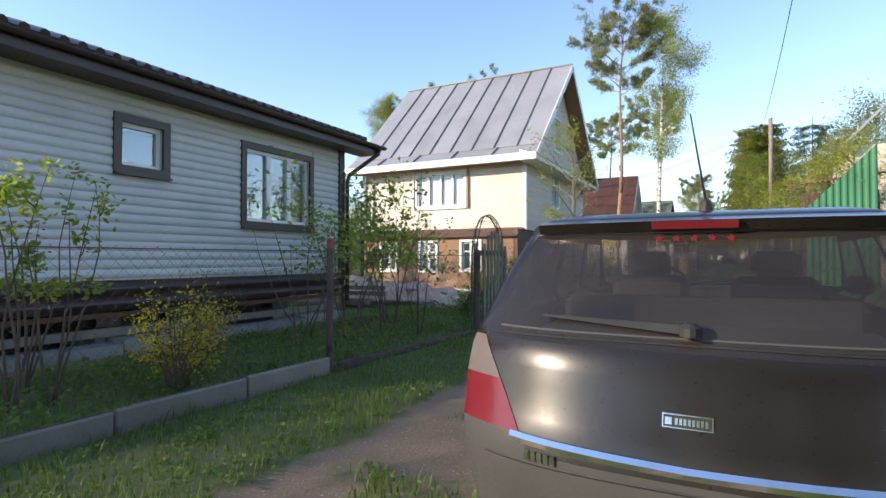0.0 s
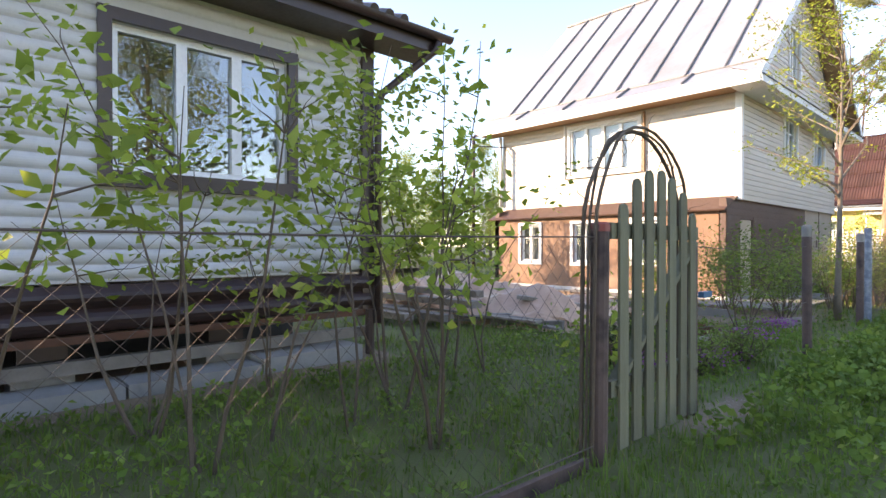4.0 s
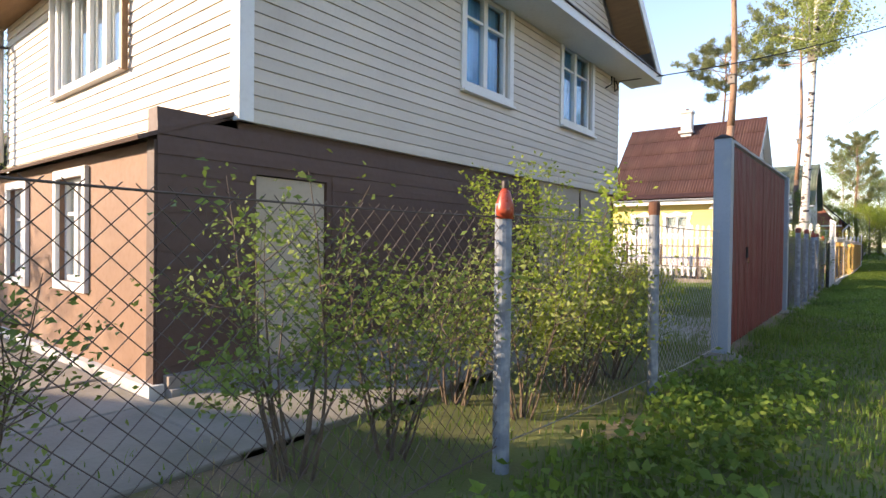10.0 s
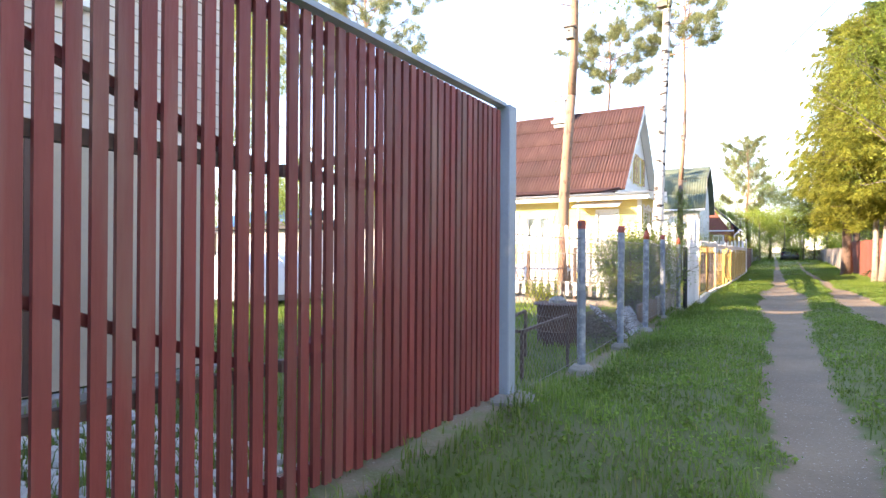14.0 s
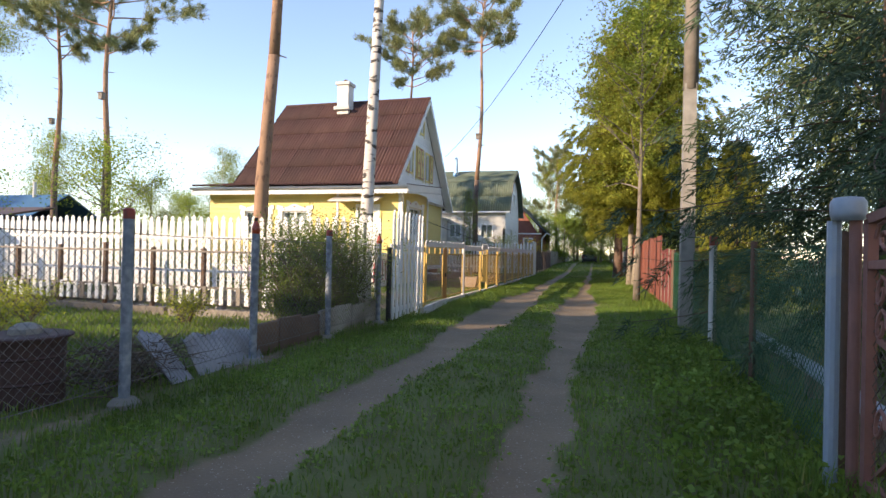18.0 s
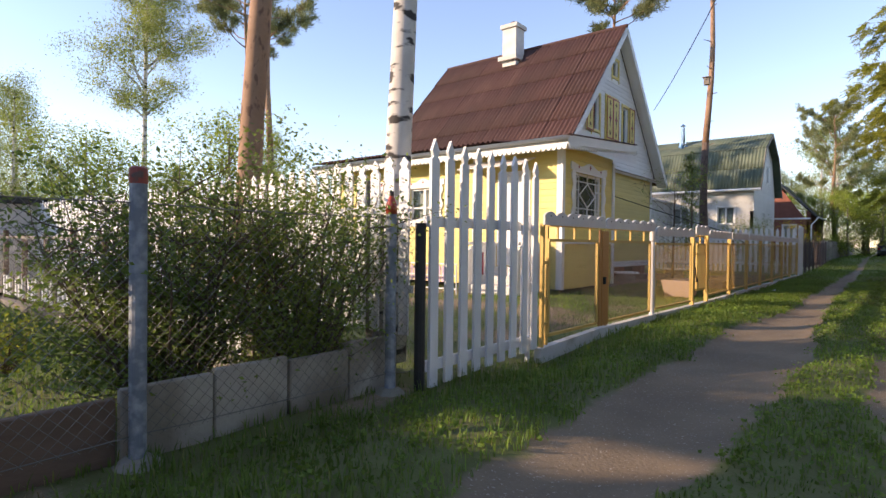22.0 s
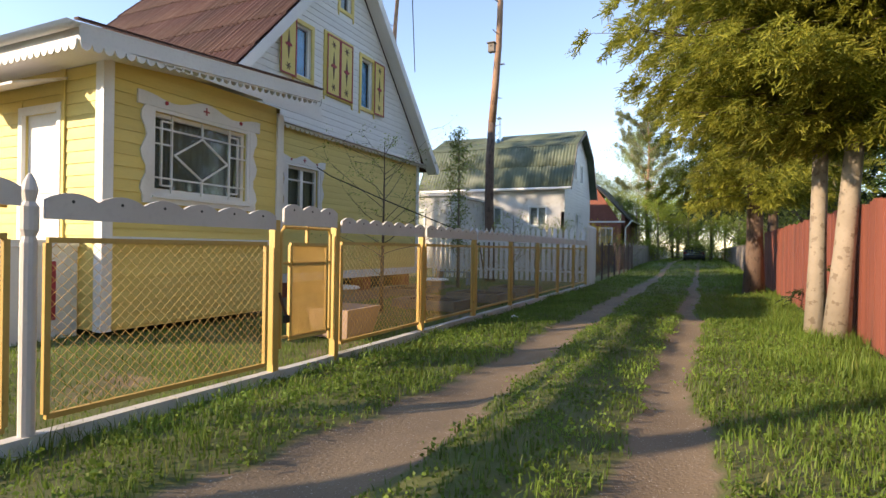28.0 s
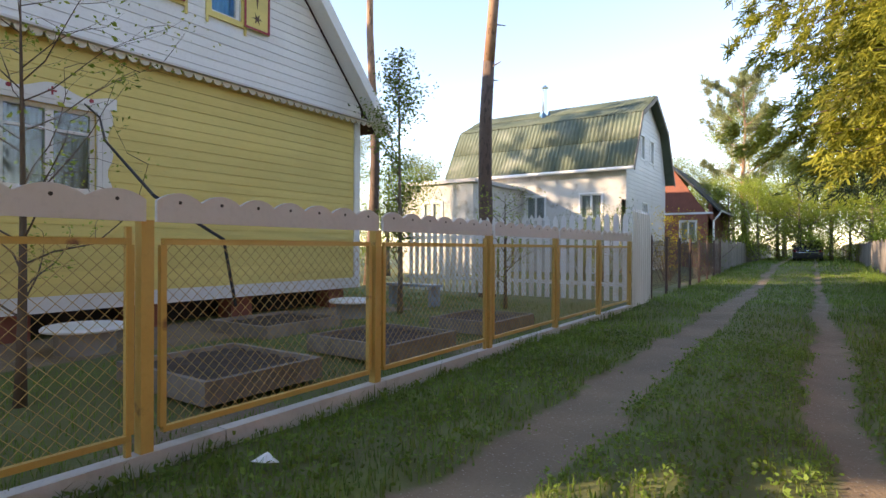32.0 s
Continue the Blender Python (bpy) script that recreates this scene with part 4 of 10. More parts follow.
# ---- the white bungalow on its raised base ----
def roof_plane(parent, name, a, b, c, d, thick, material, label=""):
    """A sloping slab over the four upper corners a, b (eave), c, d (ridge)."""
    a, b, c, d = map(Vector, (a, b, c, d))
    dn = (b - a).cross(d - a).normalized() * thick
    if dn.z > 0:
        dn = -dn
    return part(name, Shape().hexa([a + dn, b + dn, c + dn, d + dn], [a, b, c, d]), material, parent, label)


def wave_roof(parent, name, a, b, c, d, pitch, amp, material, n_rows, cols=None):
    """Corrugated sheets laid in overlapping rows over a, b (eave) to d, c (ridge), each sheet a piece."""
    a, b, c, d = map(Vector, (a, b, c, d))
    nrm = (b - a).cross(d - a).normalized()
    if nrm.z < 0:
        nrm = -nrm
    width = (b - a).length
    cols = cols or max(1, round(width / 1.1))
    for r in range(n_rows):
        f0, f1 = r / n_rows, (r + 1) / n_rows + (0.03 if r < n_rows - 1 else 0)
        for q in range(cols):
            g0, g1 = q / cols, (q + 1) / cols
            k = max(4, int(width / cols / pitch) * 4)
            vs, fs = [], []
            for i in range(k + 1):
                g = g0 + (g1 - g0) * i / k
                w = amp * math.cos(g * width / pitch * 2 * math.pi)
                for f, lift in ((f0, 0.018), (f1, 0.0)):
                    e, t = a.lerp(b, g), d.lerp(c, g)
                    p = e.lerp(t, f) + nrm * (w + amp + lift + 0.012 * (f == f0))
                    vs.append(p)
                    vs.append(p - nrm * 0.008)
            for i in range(k):
                o = 4 * i
                fs += [(o, o + 4, o + 6, o + 2), (o + 1, o + 3, o + 7, o + 5), (o, o + 1, o + 5, o + 4)]
            part(name, mesh_of(name, vs, fs, material, True), material, parent)


def seam_roof(parent, a, b, c, d, n, material, rows=1):
    """Flat metal strips with standing seams between them; a, b is the eave, d, c the ridge."""
    a, b, c, d = map(Vector, (a, b, c, d))
    nrm = (b - a).cross(d - a).normalized()
    if nrm.z < 0:
        nrm = -nrm
    for i in range(n):
        p, q, r, s = a.lerp(b, i / n), a.lerp(b, (i + 1) / n), d.lerp(c, (i + 1) / n), d.lerp(c, i / n)
        part("roof_sheet", Shape().hexa([p, q, r, s], [v + nrm * 0.02 for v in (p, q, r, s)]), material, parent)
        if i:
            part("seam", Shape().bar(p + nrm * 0.045, s + nrm * 0.045, 0.03, 0.05, up=nrm), M_zinc_dark, parent)


M_zinc_dark = surf("dull_roof_seam", (0.2, 0.2, 0.2), (0.16, 0.16, 0.16), 2, 0.6, 0.05, 20, metal=0.3)
M_metal_tile = surf("dark_brown_metal_tile", (0.05, 0.03, 0.026), (0.04, 0.025, 0.022), 1, 0.4, 0.05, 20)


def white_bungalow():
    h = thing("bungalow", (-4.6, -5, 0), "white rounded-siding bungalow with dark brown trim on a raised base", "house")
    x, y0, y1 = -4.6, -9.65, -0.75
    wins = [(-3.18, -1.69, 1.78, 2.96), (-5.21, -4.63, 2.37, 2.93), (-7.95, -6.72, 1.85, 2.96)]
    holes = [(a - y0, b - y0, c, d) for a, b, c, d in wins]
    w, m, ln = wall(h, "wall", (x, y0), (x, y1), 0.9, 3.5, holes, M_siding_white, 0.18)
    boards(w, "siding_board", m, ln, 0.92, 3.4, 0.118, [(a - 0.1, b + 0.1, c - 0.1, d + 0.1) for a, b, c, d in holes], M_siding_white, 0.026, rounded=True)
    for k, (a, b, c, d) in enumerate(holes):
        window(h, m, a, b, c, d, M_pvc, M_pane_new, M_brown_trim, 0.1, uprights=((0.36, 0.68), (), (0.5,))[k], sill=True, proud=0.05, curtain=None)
    w2, m2, l2 = wall(h, "end_wall", (x, y1), (x - 7.0, y1), 0.9, 3.5, [], M_siding_white, 0.18)
    boards(w2, "siding_board", m2, l2, 0.92, 3.4, 0.118, [], M_siding_white, 0.026, rounded=True)
    wall(h, "back_wall", (x - 7.0, y1), (x - 7.0, y0), 0.9, 3.5, [], M_siding_white, 0.18)
    wall(h, "far_wall", (x - 7.0, y0), (x, y0), 0.9, 3.5, [], M_siding_white, 0.18)
    part("floor_deck", box_of(x - 7.0, x - 0.19, y0 + 0.2, y1 - 0.2, 0.72, 0.9), M_old_wood, h)
    part("partition", box_of(x - 2.6, x - 2.5, y0 + 0.2, y1 - 0.2, 0.9, 3.4), M_room, h)
    part("corner_trim", box_of(x - 0.02, x + 0.06, y1 - 0.09, y1 + 0.06, 0.5, 3.42), M_brown_trim, h)
    # rounded dark skirting boards below the siding
    for z in (0.52, 0.7):
        pr = [(0.03 + 0.07 * math.sin(math.pi * k / 6), z + 0.18 * k / 6) for k in range(7)]
        pr = [(-0.06, z)] + pr + [(-0.06, z + 0.18)]
        part("skirting_board", Shape().hexa([(x + d, y0, w_) for d, w_ in pr], [(x + d, y1 + 0.04, w_) for d, w_ in pr]), M_brown_log, h)
    part("steel_beam", box_of(x - 0.05, x + 0.05, y0, y1 + 0.03, 0.44, 0.5), M_rust, h)
    part("lower_beam", box_of(x - 0.12, x - 0.02, y0, y1 + 0.05, 0.2, 0.30), M_old_wood, h)
    for i, y in enumerate((-8.2, -6.9, -5.2, -3.6, -2.2)):
        part("pier", box_of(x - 0.6, x - 0.15, y - 0.2, y + 0.2, -0.05, 0.2), M_block, h)
        part("pier_block", box_of(x - 0.5, x - 0.2, y - 0.16, y + 0.16, 0.3, 0.72), M_brown_log, h)
    # black block in place of the shade in the open underfloor gap
    part("inner_foundation", box_of(x - 1.4, x - 1.1, y0, y1 - 0.3, -0.05, 0.72), M_tar_and_shade, h)
    for i in range(8):
        y = y0 + 0.05 + i * 1.08
        part("foundation_block", box_of(x - 0.14, x + 0.26, y, y + 1.06, -0.06, 0.12 + 0.05 * (i % 3 == 1)), M_block, h)
    # roof with tile-profiled edge, gutter and downpipe
    e = x + 0.5
    rx, rz = x - 3.6, 5.0
    roof_plane(h, "roof", (e, y0 - 0.4, 3.50), (e, -0.1, 3.50), (rx, -0.1, rz), (rx, y0 - 0.4, rz), 0.06, M_metal_tile)
    roof_plane(h, "roof", (x - 7.5, y0 - 0.4, 3.50), (x - 7.5, -0.1, 3.50), (rx, -0.1, rz), (rx, y0 - 0.4, rz), 0.06, M_metal_tile)
    for i in range(50):
        y = y0 - 0.3 + i * 0.19
        part("roof_tile_edge", Shape().tube([(e + 0.03, y, 3.525), (e - 0.9, y, 3.525 + 0.9 * 1.5 / 4.1)], 0.055, 8), M_metal_tile, h)
    part("fascia", box_of(e - 0.03, e + 0.0, y0 - 0.4, -0.08, 3.30, 3.47), M_brown_trim, h)
    part("soffit", box_of(x + 0.03, e - 0.03, y0 - 0.4, -0.1, 3.31, 3.33), M_brown_trim, h)
    gv = [(math.cos(a) * 0.062, math.sin(a) * 0.062) for a in (math.pi * (1 + k / 8) for k in range(9))]
    vs = [(e + 0.065 + u, y, 3.47 + w_) for y in (y0 - 0.4, -0.02) for u, w_ in gv]
    part("gutter", mesh_of("gutter", vs, [(k, k + 1, 10 + k, 9 + k) for k in range(8)] + [tuple(range(9)), tuple(range(9, 18))], M_brown_trim, True), M_brown_trim, h)
    part("downpipe", Shape().tube([(e + 0.065, -0.2, 3.4), (e + 0.03, -0.22, 3.3), (x + 0.12, -0.62, 2.85), (x + 0.12, -0.68, 2.7), (x + 0.12, -0.68, 0.35)], 0.042, 8), M_brown_trim, h, smooth=True)
    part("gable", Shape().hexa([(x, y1, 3.5), (x - 7, y1, 3.5), (rx, y1, rz - 0.08)], [(x, y1 - 0.15, 3.5), (x - 7, y1 - 0.15, 3.5), (rx, y1 - 0.15, rz - 0.08)]), M_siding_white, h)
    part("corner_post", Shape().tube([(x + 0.06, y1 + 0.0, -0.05), (x + 0.06, y1, 0.5)], 0.05, 8), M_brown_trim, h)


# ---- the tall house: cream boards over a brown ground floor, sheet-metal roof ----
def tall_house():
    h = thing("tall_house", (-7.2, 12.6, 0), "tall gabled house, cream boarded upper storey over brown ground floor", "house")
    xw, xe, ys, yn = -10.7, -3.95, 8.6, 16.95
    zl, ze = 2.2, 4.7
    ridge_y, ridge_z = 12.77, 9.15
    # ground floor
    fl = [(-9.47, -8.83, 0.76, 1.76), (-7.75, -7.12, 0.76, 1.76), (-6.08, -5.4, 0.8, 1.78)]
    x0 = -10.45
    hol = [(a - x0, b - x0, c, d) for a, b, c, d in fl]
    w, m, ln = wall(h, "ground_floor_wall", (x0, 7.95), (-4.02, 7.95), 0.1, 1.95, hol, M_brown_wall, 0.15)
    for a, b, c, d in hol:
        window(h, m, a, b, c, d, M_white, M_pane, M_white, 0.08, uprights=(0.5,), bars=(0.66,), curtain=M_curtain, sill=False)
    part("brown_corner", box_of(-4.12, -4.0, 7.93, 7.97, 0.1, 1.95), M_brown_side, h)
    side = [(8.78 - 7.95, 9.55 - 7.95, 0.1, 1.78)]
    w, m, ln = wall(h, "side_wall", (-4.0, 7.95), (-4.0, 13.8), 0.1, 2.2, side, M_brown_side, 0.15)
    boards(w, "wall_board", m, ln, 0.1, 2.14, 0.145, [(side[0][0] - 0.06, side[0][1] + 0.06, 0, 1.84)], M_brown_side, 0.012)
    part("side_door", box_of(-4.06, -4.03, 8.79, 9.54, 0.12, 1.77), M_beige, h)
    wall(h, "beige_panel_wall", (-4.0, 13.8), (-4.0, 16.9), 0.12, 2.25, [], M_beige, 0.15)
    part("panel_joint", box_of(-3.998, -3.985, 15.28, 15.32, 0.13, 2.2), M_brown_side, h)
    part("panel_stain", box_of(-3.998, -3.99, 15.0, 15.12, 1.15, 1.35), M_brown_side, h)
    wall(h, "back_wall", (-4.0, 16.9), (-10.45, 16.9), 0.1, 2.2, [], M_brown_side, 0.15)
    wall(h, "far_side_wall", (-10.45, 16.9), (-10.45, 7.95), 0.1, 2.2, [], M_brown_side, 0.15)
    part("plinth", box_of(-10.55, -3.95, 7.88, 7.99, -0.05, 0.13), M_plinth, h)
    part("plinth_side", box_of(-4.02, -3.85, 8.0, 16.95, -0.05, 0.1), M_block, h)
    part("sill_beam", box_of(-3.99, -3.9, 8.0, 13.7, 0.1, 0.19), M_old_wood, h)
    # lean-to strip over the ground floor
    roof_plane(h, "skirt_roof", (-10.6, 7.8, 1.96), (-3.98, 7.8, 1.96), (-3.98, 8.62, 2.3), (-10.6, 8.62, 2.3), 0.03, M_brown_side)
    part("skirt_cheek", Shape().hexa([(-4.0, 7.95, 1.93), (-4.0, 8.6, 1.93), (-4.0, 8.6, 2.24)], [(-4.06, 7.95, 1.93), (-4.06, 8.6, 1.93), (-4.06, 8.6, 2.24)]), M_brown_side, h)
    # upper storey
    up = [(-8.28, -6.28, 3.14, 4.37)]
    hol = [(a - xw, b - xw, c, d) for a, b, c, d in up]
    w, m, ln = wall(h, "upper_wall_front", (xw, ys), (xe, ys), zl, ze, hol, M_siding_cream, 0.15)
    boards(w, "siding_board", m, ln, zl, ze - 0.02, 0.118, [(a - 0.08, b + 0.08, c - 0.08, d + 0.08) for a, b, c, d in hol], M_siding_cream, 0.02)
    a, b, c, d = hol[0]
    window(h, m, a, b, c, d, M_white, M_pane, M_white, 0.08, uprights=(0.25, 0.5, 0.75), sill=True, depth=0.06, blind=M_white_film)
    for q in (-8.42, -6.12):
        part("shutter_edge", box_of(q - 0.02, q + 0.02, ys - 0.09, ys - 0.03, 3.02, 4.5), M_soffit if q > -7 else M_white, h)
    part("corner_board", box_of(xe - 0.09, xe + 0.03, ys - 0.045, ys - 0.022, zl, ze), M_white, h)
    part("corner_board", box_of(xe + 0.022, xe + 0.045, ys - 0.045, ys + 0.09, zl, ze), M_white, h)
    sw = [(11.7 - ys, 12.74 - ys, 3.25, 4.52), (14.43 - ys, 15.6 - ys, 3.28, 4.58), (12.1 - ys, 13.0 - ys, 5.62, 6.9)]
    half = lambda z: (ridge_z - 0.25 - z) / 0.955
    edge = lambda z: (0, yn - ys) if z <= ze + 0.2 else (max(0, ridge_y - ys - half(z)), min(yn - ys, ridge_y - ys + half(z)))
    w, m, ln = wall(h, "upper_wall_side", (xe, ys), (xe, yn), zl, ze + 0.2, sw[:2], M_siding_cream, 0.15)
    boards(w, "siding_board", m, ln, zl, ze + 0.2, 0.118, [(a - 0.1, b + 0.1, c - 0.1, d + 0.1) for a, b, c, d in sw[:2]], M_siding_cream, 0.02)
    g, m, ln = wall(h, "gable_wall", (xe, ys), (xe, yn), ze + 0.2, ridge_z - 0.3, sw[2:], M_siding_cream, 0.15, edge)
    boards(g, "siding_board", m, ln, ze + 0.2, ridge_z - 0.3, 0.118, [(a - 0.1, b + 0.1, c - 0.1, d + 0.1) for a, b, c, d in sw[2:]], M_siding_cream, 0.02, edge)
    for k, (a, b, c, d) in enumerate(sw):
        window(h, m, a, b, c, d, M_white, M_pane, M_white, 0.1, uprights=(0.5,), bars=(0.7,) if k < 2 else (), curtain=M_curtain_blue if k < 2 else M_curtain, sill=True)
    wall(h, "upper_wall_back", (xe, yn), (xw, yn), zl, ze, [], M_siding_cream, 0.15)
    e2 = lambda z: (0, yn - ys) if z <= ze + 0.2 else (max(0, yn - ridge_y - half(z)), min(yn - ys, yn - ridge_y + half(z)))
    wall(h, "far_gable", (xw, yn), (xw, ys), zl, ridge_z - 0.3, [], M_siding_cream, 0.15, e2)
    part("floor_deck", box_of(xw + 0.2, xe - 0.2, ys + 0.2, yn - 0.2, 2.0, 2.2), M_old_wood, h)
    part("ceiling_deck", box_of(xw + 0.2, xe - 0.2, ys + 0.2, yn - 0.2, ze - 0.1, ze), M_old_wood, h)
    part("partition", box_of(xw + 0.2, xe - 0.2, ys + 2.0, ys + 2.1, 0.1, ze - 0.1), M_room, h)
    part("partition", box_of(xe - 2.0, xe - 1.9, ys + 2.2, yn - 0.2, 0.1, ze - 0.1), M_room, h)
    # roof
    rx0, rx1 = -11.2, -3.35
    ky, kz, ey, ez = 8.5, 5.08, 7.92, 4.74
    roof = part("roof", Shape().hexa([(rx0, ey, ez - 0.06), (rx0, ky, kz - 0.06), (rx0, ridge_y, ridge_z - 0.06), (rx0, 2 * ridge_y - ky, kz - 0.06), (rx0, 2 * ridge_y - ey, ez - 0.06), (rx0, 2 * ridge_y - ey, ez), (rx0, 2 * ridge_y - ky, kz), (rx0, ridge_y, ridge_z), (rx0, ky, kz), (rx0, ey, ez)],
                [(rx1, ey, ez - 0.06), (rx1, ky, kz - 0.06), (rx1, ridge_y, ridge_z - 0.06), (rx1, 2 * ridge_y - ky, kz - 0.06), (rx1, 2 * ridge_y - ey, ez - 0.06), (rx1, 2 * ridge_y - ey, ez), (rx1, 2 * ridge_y - ky, kz), (rx1, ridge_y, ridge_z), (rx1, ky, kz), (rx1, ey, ez)]), M_zinc, h)
    seam_roof(roof, (rx0, ky, kz), (rx1, ky, kz), (rx1, ridge_y, ridge_z), (rx0, ridge_y, ridge_z), 9, M_zinc)
    seam_roof(roof, (rx0, ey, ez), (rx1, ey, ez), (rx1, ky - 0.01, kz - 0.006), (rx0, ky - 0.01, kz - 0.006), 5, M_zinc)
    seam_roof(roof, (rx1, 2 * ridge_y - ky, kz), (rx0, 2 * ridge_y - ky, kz), (rx0, ridge_y, ridge_z), (rx1, ridge_y, ridge_z), 9, M_zinc)
    part("kick_flashing", Shape().bar((rx0, ky, kz + 0.035), (rx1, ky, kz + 0.035), 0.05, 0.03), M_zinc_dark, h)
    part("ridge_cap", Shape().bar((rx0, ridge_y, ridge_z + 0.03), (rx1, ridge_y, ridge_z + 0.03), 0.14, 0.05), M_zinc_dark, h)
    part("fascia", box_of(rx0, rx1, ey - 0.03, ey, ez - 0.24, ez - 0.0), M_white, h)
    part("soffit", box_of(rx0, rx1, ey, ys - 0.005, ez - 0.2, ez - 0.18), M_soffit, h)
    # cornice across the gable
    part("cornice", Shape().hexa([(xe + 0.02, ey, ez + 0.14), (rx1 + 0.04, ey, ez - 0.1), (rx1 + 0.04, ey, ez - 0.24), (xe + 0.02, ey, ez - 0.24)], [(xe + 0.02, 2 * ridge_y - ey, ez + 0.14), (rx1 + 0.04, 2 * ridge_y - ey, ez - 0.1), (rx1 + 0.04, 2 * ridge_y - ey, ez - 0.24), (xe + 0.02, 2 * ridge_y - ey, ez - 0.24)]), M_white, h)
    part("cornice_cap", Shape().hexa([(xe + 0.02, ey, ez + 0.16), (rx1 + 0.07, ey, ez - 0.085), (rx1 + 0.07, ey, ez - 0.1), (xe + 0.02, ey, ez + 0.145)], [(xe + 0.02, 2 * ridge_y - ey, ez + 0.16), (rx1 + 0.07, 2 * ridge_y - ey, ez - 0.085), (rx1 + 0.07, 2 * ridge_y - ey, ez - 0.1), (xe + 0.02, 2 * ridge_y - ey, ez + 0.145)]), M_brown_trim, h)
    for s in (-1, 1):
        b0, b1 = Vector((rx1 + 0.02, ridge_y + s * (ridge_y - ey), ez - 0.05)), Vector((rx1 + 0.02, ridge_y, ridge_z - 0.02))
        part("barge_board", Shape().bar(b0 - Vector((0, 0, 0.09)), b1 - Vector((0, 0, 0.09)), 0.03, 0.2, up=(0, -s, 1)), M_white, h)
        part("gable_soffit", Shape().hexa([(xe + 0.03, ridge_y + s * (ridge_y - ky), kz - 0.1), (rx1, ridge_y + s * (ridge_y - ky), kz - 0.1), (rx1, ridge_y, ridge_z - 0.1), (xe + 0.03, ridge_y, ridge_z - 0.1)],
             [(xe + 0.03, ridge_y + s * (ridge_y - ky), kz - 0.07), (rx1, ridge_y + s * (ridge_y - ky), kz - 0.07), (rx1, ridge_y, ridge_z - 0.07), (xe + 0.03, ridge_y, ridge_z - 0.07)]), M_soffit, h)
    # gutter pipe on its outrigger at the garden corner
    part("downpipe", Shape().tube([(-11.15, 7.85, 4.55), (-11.1, 7.7, 4.45), (-11.1, 7.7, 0.02)], 0.055, 8), M_brown_trim, h, smooth=True)
    part("pipe_bracket", Shape().bar((-11.1, 7.72, 4.2), (-10.6, 8.58, 4.2), 0.03), M_brown_trim, h)
    part("wall_pipe", Shape().tube([(-10.72, 8.5, 4.5), (-10.72, 8.5, 2.4)], 0.05, 8), M_white, h, smooth=True)
    # supply cable and isolators under the far eave
    part("isolator_bracket", Shape().tube([(xe + 0.03, 16.2, 4.2), (xe + 0.15, 16.2, 4.25), (xe + 0.15, 16.2, 4.4)], 0.015, 6), M_black, h)
    part("cable_loop", Shape().tube([(xe + 0.04, 16.7 + 0.12 * math.sin(k * 0.7), 4.45 - 0.35 * k / 8 if k < 6 else 4.0 + 0.1 * k) for k in range(9)], 0.012, 6), M_black, h)


# ---- the yellow house with its carved porch ----
def scallops(parent, name, p0, p1, z, drop, pitch, material, thick=0.02, rise=0.0):
    """A board with a scalloped lower edge and drilled-looking notches."""
    m, ln = wall_frame(p0, p1)
    n = max(1, round(ln / pitch))
    o = [(0, z)]
    for i in range(n):
        for k in range(5):
            a = math.pi * k / 4
            o.append((ln * (i + 0.5 - 0.46 * math.cos(a)) / n, z - drop * (0.45 + 0.55 * math.sin(a))))
    o.append((ln, z))
    o = [(u, w + rise * u / ln) for u, w in o]
    sh = Shape()
    n0 = len(o)
    sh.v += [m @ Vector((u, 0, w)) for u, w in o] + [m @ Vector((u, thick, w)) for u, w in o]
    top = [(u, z) for u, w in o]
    base = len(sh.v)
    sh.v += [m @ Vector((u, 0, z)) for u, w in o] + [m @ Vector((u, thick, z)) for u, w in o]
    for i in range(n0 - 1):
        sh.f += [(i, i + 1, base + i + 1, base + i), (n0 + i + 1, n0 + i, base + n0 + i, base + n0 + i + 1), (i + 1, i, n0 + i, n0 + i + 1)]
    return part(name, sh, material, parent)


